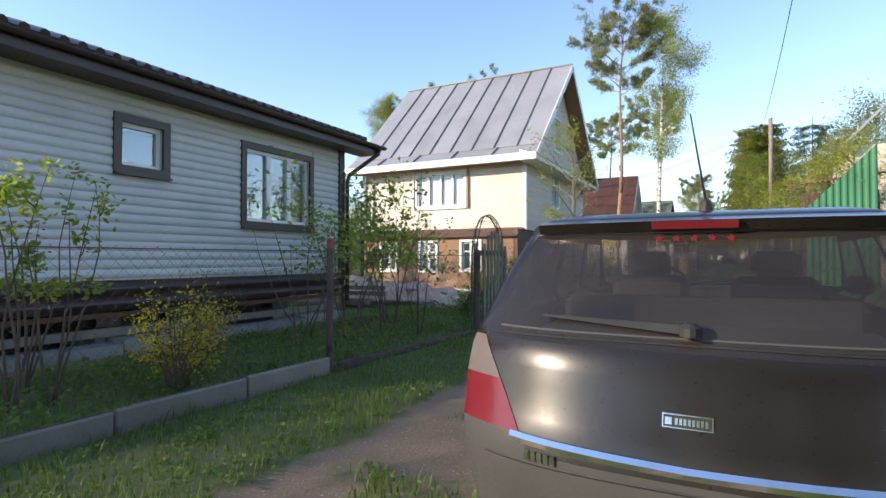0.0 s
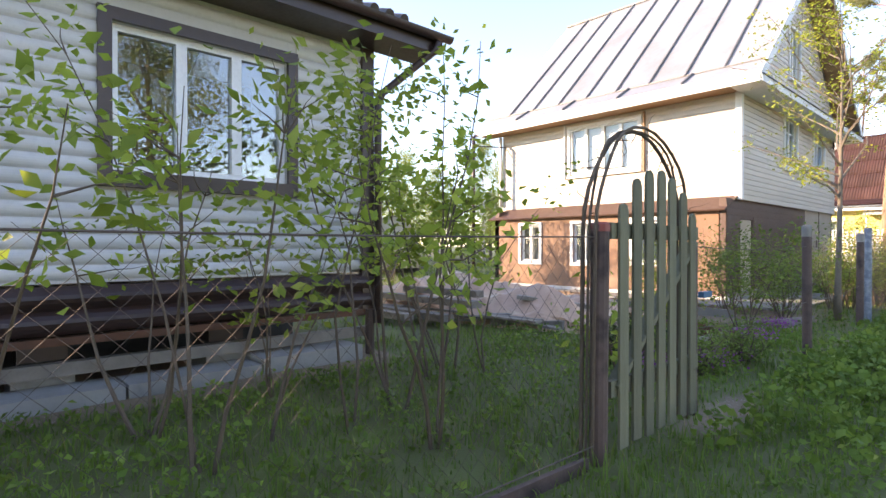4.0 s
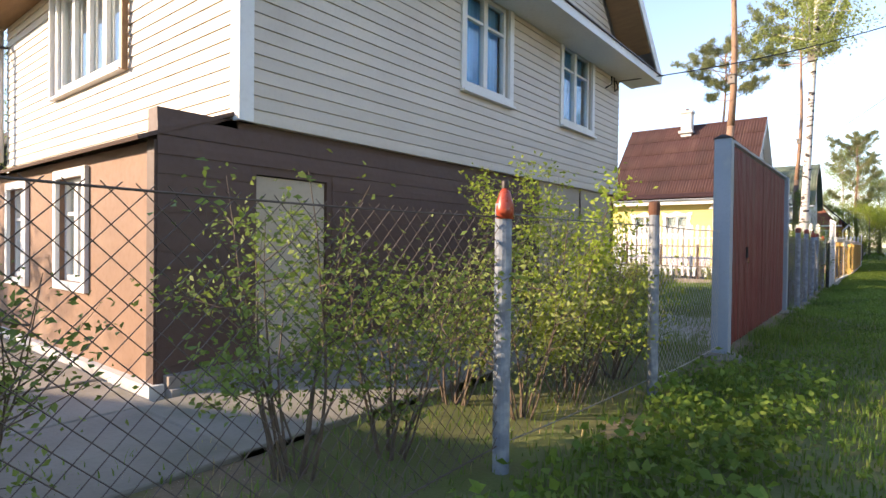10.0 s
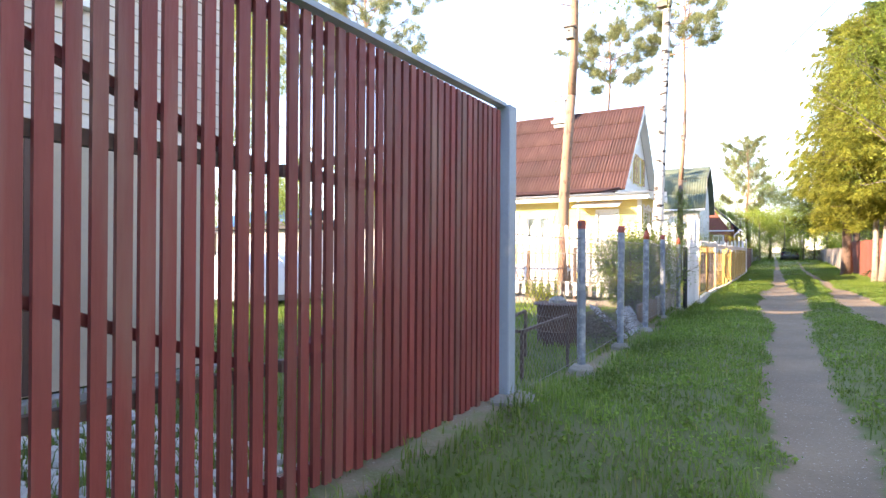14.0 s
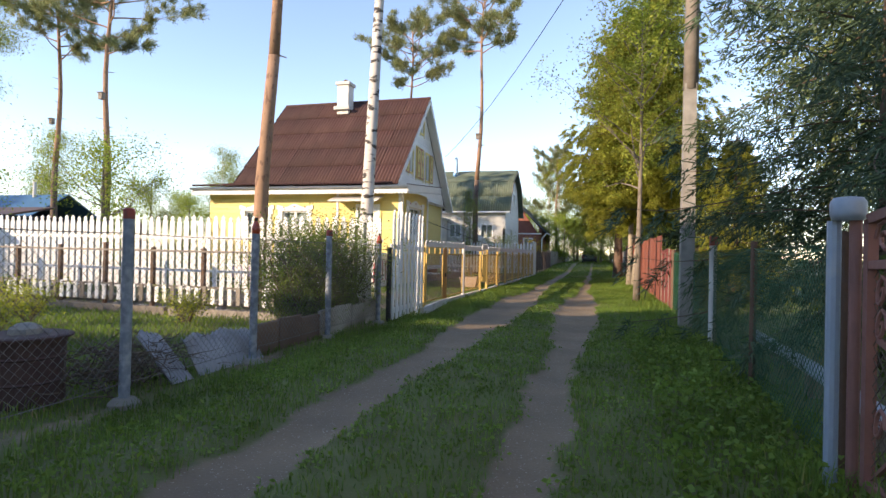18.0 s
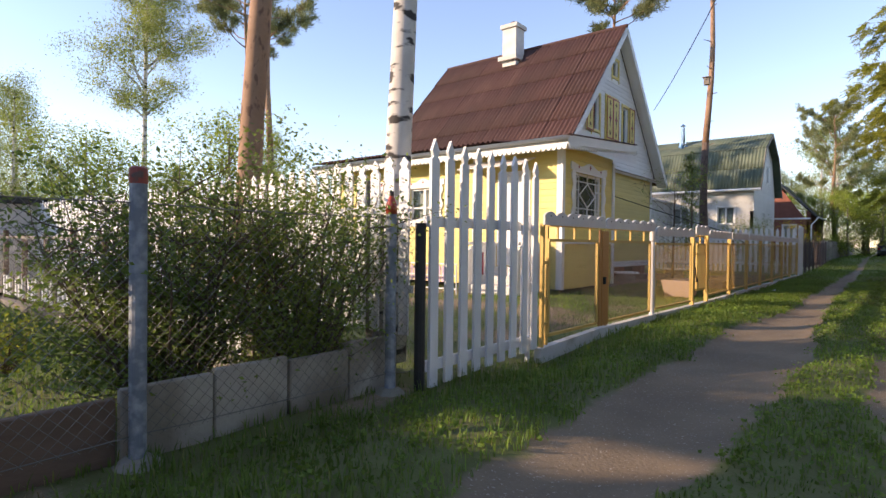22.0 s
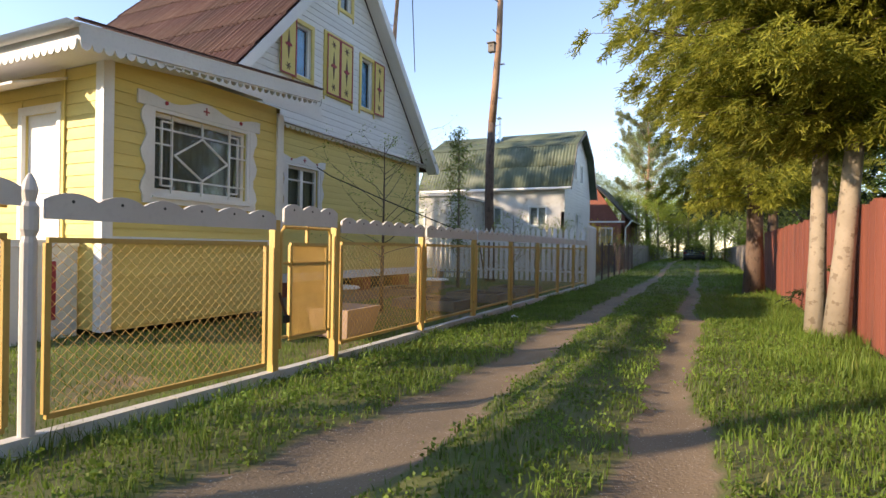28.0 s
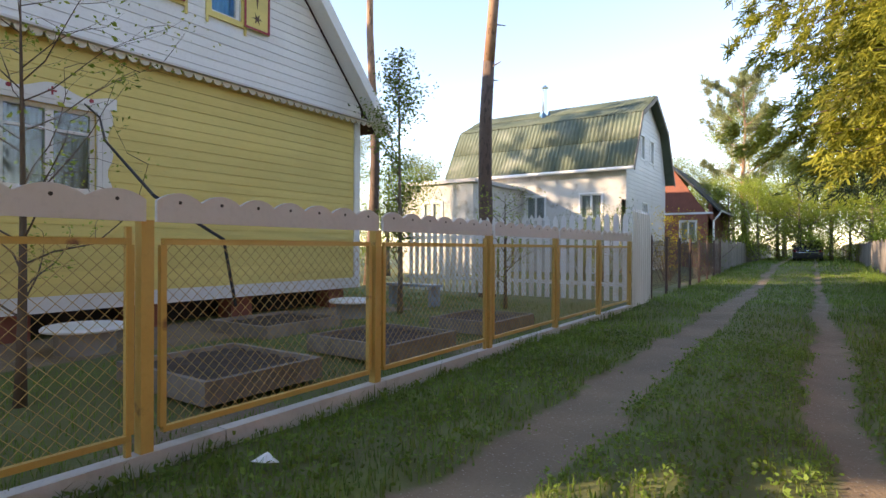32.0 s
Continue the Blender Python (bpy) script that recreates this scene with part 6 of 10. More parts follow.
# ---- the houses further along and behind the gardens ----
def green_roof_house():
    h = thing("green_roof_house", (-9, 67, 0), "white house with green corrugated gambrel roof", "house")
    xe, xw, ys, yn = -4.5, -13.6, 63.6, 71.5
    prof = [(63.2, 4.8), (64.7, 7.5), (67.4, 8.85), (70.1, 7.5), (71.9, 4.8)]
    hol = [(66.0 - ys, 66.7 - ys, 5.6, 6.7), (67.9 - ys, 68.6 - ys, 5.6, 6.7), (66.5 - ys, 67.4 - ys, 2.3, 3.4)]
    ge = lambda z: (0, yn - ys) if z < 4.9 else ((64.85 - ys + (z - 7.5) * 2.0, 69.9 - ys - (z - 7.5) * 2.0) if z > 7.5 else (0.05 + (z - 4.9) * 0.55 * 0.88, yn - ys - 0.05 - (z - 4.9) * 0.55 * 0.88))
    w, m, ln = wall(h, "gable_wall", (xe, ys), (xe, yn), 0.0, 8.6, hol, M_siding_white, 0.2, ge)
    boards(w, "siding_board", m, ln, 0.3, 8.6, 0.2, [(a - 0.08, b + 0.08, c - 0.08, d + 0.08) for a, b, c, d in hol], M_siding_white, 0.02, ge)
    for a, b, c, d in hol:
        window(h, m, a, b, c, d, M_white, M_pane, M_white, 0.08, curtain=M_curtain, sill=False)
    hol = [(-6.6 - xw, -5.6 - xw, 2.6, 3.7), (-9.4 - xw, -8.4 - xw, 2.6, 3.7)]
    w, m, ln = wall(h, "front_wall", (xw, ys), (xe, ys), 0.0, 4.9, hol, M_plinth, 0.2)
    for a, b, c, d in hol:
        window(h, m, a, b, c, d, M_white, M_pane, M_white, 0.08, curtain=M_curtain, sill=False)
    wall(h, "back_wall", (xe, yn), (xw, yn), 0, 4.9, [], M_plinth, 0.2)
    wall(h, "far_wall", (xw, yn), (xw, ys), 0, 8.6, [], M_siding_white, 0.2, ge)
    part("partition", box_of(xw + 0.3, xe - 1.5, ys + 1.5, yn - 0.3, 0, 6.5), M_room, h)
    for (ya, za), (yb, zb) in zip(prof, prof[1:]):
        q = roof_plane(h, "roof", (xw - 0.4, ya, za), (xe + 0.45, ya, za), (xe + 0.45, yb, zb), (xw - 0.4, yb, zb), 0.06, M_green_roof)
        if yb < 68:
            wave_roof(q, "roof_sheet", (xw - 0.4, ya, za), (xe + 0.45, ya, za), (xe + 0.45, yb, zb), (xw - 0.4, yb, zb), 0.2, 0.03, M_green_roof, 2, 8)
        part("barge_board", Shape().bar((xe + 0.46, ya, za - 0.1), (xe + 0.46, yb, zb - 0.1), 0.03, 0.2, up=(0, -1, 1)), M_old_wood, h)
    part("gutter", Shape().tube([(xw - 0.4, 63.12, 4.74), (xe + 0.45, 63.12, 4.74)], 0.08, 8), M_white, h)
    fl = part("flue", Shape().lathe((-9.6, 66.3, 8.0), [(0.24, 0), (0.24, 1.4), (0.2, 1.42), (0.2, 1.75)], 10), M_chrome, h)
    part("flue_base", Shape().lathe((-9.6, 66.3, 8.0), [(0.42, 0), (0.3, 0.45), (0.16, 0.75)], 4), M_blue_roof, fl)
    part("flue_hat", Shape().lathe((-9.6, 66.3, 9.85), [(0.2, 0), (0.02, 0.16)], 10), M_chrome, fl)
    part("annex_wall", box_of(-13.4, -9.6, 58.8, 63.55, 0, 4.0), M_plinth, h)
    part("annex_roof", box_of(-13.6, -9.4, 58.6, 63.55, 4.0, 4.15), M_rail_white, h)
    an, m, ln = wall(h, "annex_front", (-13.4, 58.76), (-9.6, 58.76), 0.0, 4.0, [(1.2, 2.2, 2.2, 3.2)], M_plinth, 0.03)
    window(h, m, 1.2, 2.2, 2.2, 3.2, M_white, M_pane, M_white, 0.06, depth=0.02, sill=False)


def brick_house():
    h = thing("red_brick_house", (-5.2, 80, 0), "red brick house with a steep dark roof", "house")
    y0, y1, xl, xr, mid, eave, top = 76.0, 84.5, -7.7, -2.65, -5.17, 4.0, 6.55
    lean = lambda z: (0, xr - xl) if z < eave else ((z - eave) * 0.99, xr - xl - (z - eave) * 0.99)
    hol = [(3.2, 4.1, 1.6, 2.9)]
    w, m, ln = wall(h, "gable_wall", (xl, y0), (xr, y0), 0, top - 0.05, hol, M_brick_red, 0.25, lean)
    window(h, m, *hol[0], M_white, M_pane, M_white, 0.08, curtain=M_curtain, sill=False)
    wall(h, "side_wall", (xr, y0), (xr, y1), 0, eave, [], M_brick_red, 0.25)
    part("sill_band", box_of(xl, xr + 0.03, y0 - 0.04, y0 - 0.005, 3.35, 3.47), M_white, h)
    for x in (xl - 0.5, xr + 0.5):
        roof_plane(h, "roof", (x, y0 - 0.45, eave - 0.5), (x, y1 + 0.4, eave - 0.5), (mid, y1 + 0.4, top + 0.1), (mid, y0 - 0.45, top + 0.1), 0.1, M_tar_and_shade)
    part("gutter", Shape().tube([(xr + 0.55, y1, 3.5), (xr + 0.55, y0 - 0.4, 3.48), (xr + 0.4, y0 - 0.3, 3.25), (xr + 0.08, y0 - 0.08, 2.9), (xr + 0.08, y0 - 0.08, 0)], 0.06, 8), M_white, h)


def log_cabin():
    h = thing("log_cabin", (-43.5, 17, 0), "old blackened log cabin with a steep brown roof", "house")
    xg, xb, y0, y1 = -40.0, -47.5, 12.9, 21.1
    mid, wide, eave, top = 17.0, 8.2, 4.4, 8.6
    lean = lambda z: (0, wide) if z < eave else ((z - eave) * 0.96, wide - (z - eave) * 0.96)
    hole = (4.9, 6.0, 4.3, 5.6)
    w, m, ln = wall(h, "gable_wall", (xg, y0), (xg, y1), 0, top - 0.2, [hole], M_dark_wood, 0.2, lean)
    boards(w, "log", m, ln, 0, top - 0.2, 0.3, [(4.8, 6.1, 4.2, 5.7)], M_dark_wood, 0.08, lean, rounded=True)
    window(h, m, *hole, M_old_wood, M_pane, M_old_wood, 0.1, curtain=M_curtain, sill=False)
    w, m, ln = wall(h, "side_wall", (xb, y0), (xg, y0), 0, eave + 0.1, [], M_dark_wood, 0.2)
    boards(w, "log", m, ln, 0, eave, 0.3, [], M_dark_wood, 0.08, rounded=True)
    for y in (y0 - 0.6, y1 + 0.6):
        roof_plane(h, "roof", (xb - 0.6, y, eave - 0.6), (xg + 0.6, y, eave - 0.6), (xg + 0.6, mid, top), (xb - 0.6, mid, top), 0.12, M_slate)


white_bungalow()
tall_house()
yellow_house()
green_roof_house()
brick_house()
log_cabin()

# ---- fences, gates and posts along the left side of the lane ----
def pipe_post(name, x, y, top, r, material, label, cap=None, cap_h=0.12, group="", foot=True, square=False, base=0.0):
    ob = thing(name, (x, y, base), label, "fence post", group)
    lean = 0.008 * math.sin(y * 7)
    if square:
        part("shaft", Shape().hexa([(x - r, y - r, -0.08), (x + r, y - r, -0.08), (x + r, y + r, -0.08), (x - r, y + r, -0.08)], [(x - r + lean, y - r, top), (x + r + lean, y - r, top), (x + r + lean, y + r, top), (x - r + lean, y + r, top)]), material, ob, bevel=0.006)
    else:
        part("shaft", Shape().tube([(x, y, base - 0.08), (x + lean * 0.5, y, top * 0.5), (x + lean, y, top)], r, 14), material, ob, smooth=False)
    if cap:
        part("painted_top", Shape().lathe((x + lean, y, top), [(r * 1.04, 0), (r * 1.08, cap_h * 0.5), (r * 1.02, cap_h * 0.9), (r * 0.7, cap_h)], 14), cap, ob)
    if foot:
        part("footing", Shape().lathe((x, y, base - 0.06), [(r * 3.2, 0), (r * 2.9, 0.06), (r * 2.0, 0.1), (r * 1.2, 0.11)], 9), M_kerb, ob)
    return ob


def bottle_top(x, y, z, r, neck=True):
    """A cut plastic bottle pushed over a post's head."""
    ob = thing("bottle_cap_cover", (x, y, z), "faded orange-red plastic bottle pushed over a fence post", "bottle", "bottles on the fence posts")
    part("bottle", Shape().lathe((x, y, z - 0.1), [(r * 1.08, 0), (r * 1.1, 0.05), (r * 1.0, 0.085), (r * 0.6, 0.14), (r * 0.36, 0.16)], 12), M_bottle, ob, smooth=True)
    if neck:
        part("screw_cap", Shape().lathe((x, y, z + 0.06), [(r * 0.42, 0), (r * 0.42, 0.035), (r * 0.36, 0.04)], 10), M_bottle_dark, ob)
    return ob


def wire(name, pts, r, material, label, category="wire"):
    ob = part(name, Shape().tube(pts, r, 5), material, None, label, category=category)
    return ob


def sag(a, b, n=8, s=0.05):
    a, b = Vector(a), Vector(b)
    return [a.lerp(b, k / n) - Vector((0, 0, s * 4 * (k / n) * (1 - k / n))) for k in range(n + 1)]


def netting(p0, p1, z0, z1, pitch=0.085, r=0.0022, material=None, label="chain-link netting stretched between fence posts"):
    c = ((p0[0] + p1[0]) / 2, (p0[1] + p1[1]) / 2, z0)
    ob = thing("chain_link_panel", c, label, "fence", "chain-link panels")
    material = material or M_wire
    chain_link(ob, p0, p1, z0, z1, pitch, r, material)
    for z in (z1 - 0.01, z0 + 0.03):
        part("line_wire", Shape().tube(sag((*p0, z), (*p1, z), 6, 0.012), 0.004, 5), material, ob)
    return ob


# in front of the bungalow
kerb = thing("concrete_kerb", (-1.38, -7, 0), "low weathered concrete kerb under the garden fence", "kerb")
for i in range(5):
    y = -10.6 + i * 1.13
    part("kerb_stone", Shape().box(-1.415, -1.355, y, y + 1.115, -0.1, 0.16 + 0.008 * math.sin(i * 2.1)), M_kerb, kerb, bevel=0.012)
edging = thing("metal_edging", (-1.3, -3.3, 0), "dark metal strip edging the verge", "edging")
part("strip", Shape().hexa([(-1.36, -4.9, -0.03), (-1.33, -4.9, -0.03), (-1.33, -4.9, 0.09), (-1.36, -4.9, 0.09)], [(-1.26, -1.7, -0.03), (-1.23, -1.7, -0.03), (-1.23, -1.7, 0.07), (-1.26, -1.7, 0.07)]), M_post_dark, edging)
pipe_post("fence_post", -1.38, -5.0, 1.28, 0.035, M_post_dark, "dark rusty pipe post with a red painted top", M_red_top, 0.1, foot=False)
pipe_post("fence_post", -1.38, -10.4, 1.28, 0.035, M_post_dark, "dark rusty pipe post with a red painted top", M_red_top, 0.1, foot=False)
netting((-1.38, -10.4), (-1.38, -5.0), 0.14, 1.26, 0.1, 0.0011, M_wire_rust)
netting((-1.38, -5.0), (-1.25, -1.62), 0.08, 1.24, 0.1, 0.001, M_wire_rust)

# old picket gate under its wire arch
gate = thing("garden_gate", (-1.25, -0.95, 0), "weathered green-grey arched picket gate, closed", "gate")
part("gate_post", Shape().tube([(-1.26, -1.56, -0.08), (-1.25, -1.56, 1.26)], 0.05, 12), M_post_dark, gate)
part("post_top", Shape().lathe((-1.25, -1.56, 1.26), [(0.054, 0), (0.054, 0.04), (0.04, 0.05)], 12), M_red_top, gate)
part("latch_post", Shape().tube([(-1.28, -0.3, -0.08), (-1.28, -0.3, 1.2)], 0.035, 10), M_post_dark, gate)
for i in range(7):
    y = -1.40 + i * 0.152
    top = (1.42, 1.57, 1.63, 1.645, 1.61, 1.53, 1.4)[i]
    o = [(-0.046, 0.06 + 0.012 * (i % 2)), (0.046, 0.06 + 0.012 * (i % 2)), (0.046, top - 0.05), (0.034, top - 0.015), (0.0, top), (-0.034, top - 0.012), (-0.046, top - 0.05)]
    mm = Matrix.Translation((-1.2, y, 0)) @ Matrix.Rotation(math.pi / 2, 4, "Z") @ Matrix.Rotation(0.006 * math.sin(i * 3), 4, "Y")
    part("picket", Shape().slab(o, -0.008, 0.008, mm), M_old_green, gate)
for z in (0.35, 1.22):
    part("rail", box_of(-1.25, -1.215, -1.5, -0.36, z, z + 0.09), M_old_green, gate)
part("brace", Shape().bar((-1.236, -1.45, 0.4), (-1.236, -0.42, 1.2), 0.03, 0.08, up=(1, 0, 0)), M_old_green, gate)
part("blue_latch", box_of(-1.2, -1.16, -0.4, -0.26, 0.83, 0.87), M_blue_roof, gate)
arch = thing("wire_arch", (-1.27, -1.0, 0), "bent wire arch twined with bare vine stems over the gate", "arch")
for k, (dx, rr) in enumerate(((-0.03, 0.012), (0.04, 0.01), (0.0, 0.008))):
    pts = [(-1.3 + dx, -1.62, 0.0)] + [(-1.3 + dx + 0.02 * math.sin(3 * a + k), -1.02 - (0.58 + 0.02 * math.sin(5 * a + k)) * math.cos(a), 1.25 + (0.64 + 0.015 * math.sin(4 * a + 2 * k)) * math.sin(a)) for a in (math.pi * i / 16 for i in range(17))] + [(-1.3 + dx, -0.43, 0.0)]
    part("hoop", Shape().tube(pts, rr, 6), M_twig, arch)
rg = rng_of(41)
sh = Shape()
for i in range(46):
    a = rg.uniform(0.1, math.pi - 0.1) if i < 30 else rg.uniform(-0.6, 0.1) * -1 * 0 + math.pi
    base = Vector((-1.3, -1.02 - 0.58 * math.cos(a), 1.25 + 0.64 * math.sin(a))) if i < 30 else Vector((-1.3, -0.42, rg.uniform(0.3, 1.3)))
    limb(sh, rg, base, rg.normal(0, 1, 3), rg.uniform(0.08, 0.3), 0.004, 4, 0.4, 0.0, 4)
part("dry_vine", sh, M_twig, arch)

# garden fence past the gate
pipe_post("fence_post", -1.24, 2.46, 1.28, 0.045, M_post_dark, "dark old pipe post with a crumbling cement head", M_cap_grey, 0.12, "old pipe posts", foot=False)
pipe_post("fence_post", -1.36, 5.74, 1.24, 0.048, M_post_dark, "dark old pipe post with a crumbling cement head", M_cap_grey, 0.13, "old pipe posts", foot=False)
pipe_post("fence_post", -1.35, 6.27, 1.46, 0.05, M_post_grey, "blue-grey painted concrete-filled pipe post", None, 0.1, "grey pipe posts", foot=False)
pipe_post("fence_post", -1.35, 8.55, 1.42, 0.045, M_post_grey, "blue-grey pipe post under a plastic bottle", None, 0.1, "grey pipe posts", foot=False)
bottle_top(-1.345, 8.55, 1.44, 0.045)
pipe_post("fence_post", -1.2, 10.57, 1.45, 0.042, M_post_grey, "blue-grey pipe post with a rusty red top", M_rust, 0.11, "grey pipe posts", foot=False)
for a, b in (((-1.24, 2.46), (-1.36, 5.74)), ((-1.28, -0.3), (-1.24, 2.46))):
    ob = thing("fence_wires", (-1.3, a[1], 0.4), "sagging rusty strand wires between old posts", "fence")
    for z in (1.18, 0.6):
        part("strand", Shape().tube(sag((*a, z), (*b, z), 8, 0.03), 0.003, 5), M_wire_rust, ob)
netting((-1.35, 6.27), (-1.35, 8.55), 0.12, 1.36, 0.085, 0.002, M_wire_rust)
netting((-1.35, 8.55), (-1.2, 10.57), 0.12, 1.38, 0.085, 0.0012)
netting((-1.2, 10.57), (-1.13, 12.55), 0.10, 1.38, 0.085, 0.0017, M_wire_sunlit)

# tall red slatted gates between steel posts
rgate = thing("red_slat_gate", (-1.12, 15, 0), "pair of tall dark red slatted gates, closed, on pale steel posts", "gate")
part("gate_post", Shape().box(-1.2, -1.03, 12.52, 12.68, -0.1, 2.36), M_bluegrey, rgate, bevel=0.008)
part("post_lid", Shape().hexa([(-1.21, 12.51, 2.36), (-1.02, 12.51, 2.36), (-1.02, 12.69, 2.36), (-1.21, 12.69, 2.36)], [(-1.14, 12.57, 2.41), (-1.1, 12.57, 2.41), (-1.1, 12.63, 2.41), (-1.14, 12.63, 2.41)]), M_tar_and_shade, rgate)
part("gate_post", Shape().box(-1.19, -1.05, 17.5, 17.64, -0.1, 2.44), M_bluegrey, rgate, bevel=0.008)
part("post_footing", Shape().lathe((-1.11, 12.6, -0.06), [(0.26, 0), (0.24, 0.08), (0.14, 0.12)], 8), M_kerb, rgate)
part("post_footing", Shape().lathe((-1.1, 17.58, -0.06), [(0.28, 0), (0.25, 0.1), (0.14, 0.13)], 8), M_kerb, rgate)
part("green_stile", box_of(-1.16, -1.1, 12.7, 12.79, 0.08, 2.38), M_green_paint, rgate)
part("green_stile", box_of(-1.15, -1.11, 12.82, 12.85, 0.08, 2.38), M_green_paint, rgate)
for k in range(4):
    z = (0.35, 0.85, 1.4, 1.9)[k]
    part("hinge", box_of(-1.1, -1.05, 12.67, 12.72, z, z + 0.035), M_bluegrey, rgate)
for leaf, (ya, yb) in enumerate(((12.87, 15.15), (15.18, 17.46))):
    n = 28
    lf = part("leaf_frame", Shape().box(-1.165, -1.135, ya, yb, 2.28, 2.34), M_red_slat, rgate)
    part("bottom_rail", box_of(-1.165, -1.135, ya, yb, 0.14, 0.2), M_red_slat, lf)
    for z in (0.68, 1.58):
        part("cross_rail", box_of(-1.17, -1.132, ya, yb, z, z + 0.055), M_post_dark, lf)
    for i in range(n):
        y = ya + (yb - ya) * (i + 0.5) / n
        w = 0.0265 + 0.002 * math.sin(i * 5.1 + leaf)
        dz = 0.012 * math.sin(i * 3.7 + leaf)
        part("slat", Shape().box(-1.13, -1.108, y - w, y + w, 0.08 + dz, 2.36 + 0.02 * leaf, ), M_red_slat, lf)
    s = 1 if leaf else -1
    for za, zb in ((0.72, 1.58), (1.62, 2.28)):
        part("diagonal", Shape().bar((-1.18, ya + 0.1 if s > 0 else yb - 0.1, za), (-1.18, yb - 0.1 if s > 0 else ya + 0.1, zb), 0.04, 0.06, up=(1, 0, 0)), M_red_slat, lf)
part("top_strip", Shape().hexa([(-1.16, 12.7, 2.37), (-1.08, 12.7, 2.37), (-1.08, 12.7, 2.40), (-1.16, 12.7, 2.40)], [(-1.16, 17.5, 2.42), (-1.08, 17.5, 2.42), (-1.08, 17.5, 2.45), (-1.16, 17.5, 2.45)]), M_bluegrey, rgate)
part("lock_plate", box_of(-1.106, -1.085, 13.9, 13.94, 1.06, 1.2), M_tar_and_shade, rgate)
part("padlock", Shape().box(-1.1, -1.07, 13.86, 13.92, 1.0, 1.06), M_chrome, rgate)

# chain-link fence with bottle-topped posts
QP = [(-1.09, 19.61, 1.5), (-1.13, 21.65, 1.52), (-1.15, 23.6, 1.54), (-1.2, 25.68, 1.5), (-1.18, 27.75, 1.5)]
for k, (x, y, top) in enumerate(QP):
    pipe_post("fence_post", x, y, top, 0.048, M_post_grey, "blue-grey painted pipe post with an orange-red head", None if k in (2, 4) else M_red_top, 0.1, "grey pipe posts", base=-0.15 if k else -0.1)
    if k in (2, 4):
        bottle_top(x + 0.008 * math.sin(y * 7), y, top + 0.02, 0.048, True)
ends = [(-1.1, 17.64)] + [(x, y) for x, y, _ in QP] + [(-1.1, 28.02)]
for a, b in zip(ends, ends[1:]):
    netting(a, b, 0.0, 1.40, 0.085, 0.002)
for i, (y0_s, long_, high_, lean_) in enumerate(((22.75, 0.6, 0.44, 0.5), (23.2, 0.75, 0.42, 0.7), (22.35, 0.3, 0.5, 1.15))):
    sheet = thing("slate_sheet", (-1.3, y0_s, -0.14), "pale grey corrugated sheet leaning along the fence foot", "sheet", "slate sheets")
    vs, fs, n = [], [], 28
    for k in range(n + 1):
        u = k / n
        w = 0.02 * math.cos(u * 7 * 2 * math.pi)
        for z in (0.0, high_ - 0.1 * abs(u - 0.4) + 0.02 * math.sin(k * 1.9)):
            vs += [(-1.24 - lean_ * z + w, y0_s + long_ * u + 0.12 * z * (i - 1), z - 0.16), (-1.25 - lean_ * z + w, y0_s + long_ * u + 0.12 * z * (i - 1), z - 0.16)]
    for k in range(n):
        o = 4 * k
        fs += [(o, o + 4, o + 6, o + 2), (o + 1, o + 3, o + 7, o + 5), (o + 2, o + 6, o + 7, o + 3)]
    part("sheet", mesh_of("sheet", vs, fs, M_sheet, True), M_sheet, sheet)
plank_row = thing("plank_edging", (-1.3, 25.7, -0.14), "row of brown boards and pale concrete slabs edging the garden", "edging")
M_brown_board = surf("weathered_brown_boards", (0.2, 0.13, 0.095), (0.14, 0.09, 0.065), 3, 0.9, 0.4, 25, vary=0.15, stretch=(2, 0.5, 2))
for i in range(7):
    y = 23.85 + i * 0.59
    part("board", Shape().box(-1.36 + 0.012 * (i % 2), -1.30 + 0.012 * (i % 2), y, y + 0.57, -0.25, 0.27 + 0.03 * math.sin(i * 2.3) + 0.03 * (i > 3)), M_slab if i > 2 else M_brown_board, plank_row, bevel=0.008)

# rusty barrel with a lid, steel frame
barrel = thing("rusty_barrel", (-2.0, 21.4, -0.15), "rusty dark brown metal barrel with a flat lid", "barrel")
part("drum", Shape().lathe((-2.0, 21.4, -0.17), [(0.3, 0), (0.31, 0.02), (0.31, 0.2), (0.325, 0.215), (0.31, 0.23), (0.31, 0.42), (0.325, 0.435), (0.31, 0.45), (0.32, 0.6)], 22), M_barrel, barrel, smooth=False)
part("lid", Shape().lathe((-2.0, 21.4, 0.43), [(0.37, 0), (0.37, 0.02), (0.34, 0.03)], 22), M_barrel, barrel)
part("stone_weight", Shape().lathe((-2.0, 21.4, 0.46), [(0.14, 0), (0.13, 0.05), (0.07, 0.09), (0.02, 0.1)], 10), M_cap_grey, barrel)
frame_ = thing("steel_frame", (-1.5, 18.6, -0.1), "low rusty angle-iron frame standing by the fence", "frame")
for a, b in (((-1.32, 18.42, 0), (-1.32, 18.42, 0.55)), ((-1.69, 18.28, 0), (-1.69, 18.28, 0.55)), ((-1.32, 18.42, 0.55), (-1.69, 18.28, 0.55)), ((-1.32, 18.42, 0.55), (-1.25, 19.6, 0.6)), ((-1.69, 18.28, 0.55), (-1.9, 19.9, 0.58)), ((-1.25, 19.6, 0), (-1.25, 19.6, 0.6)), ((-1.9, 19.9, 0), (-1.9, 19.9, 0.58))):
    part("angle_iron", Shape().bar((a[0], a[1], a[2] - 0.1), (b[0], b[1], b[2] - 0.1), 0.03, 0.03), M_post_dark, frame_)

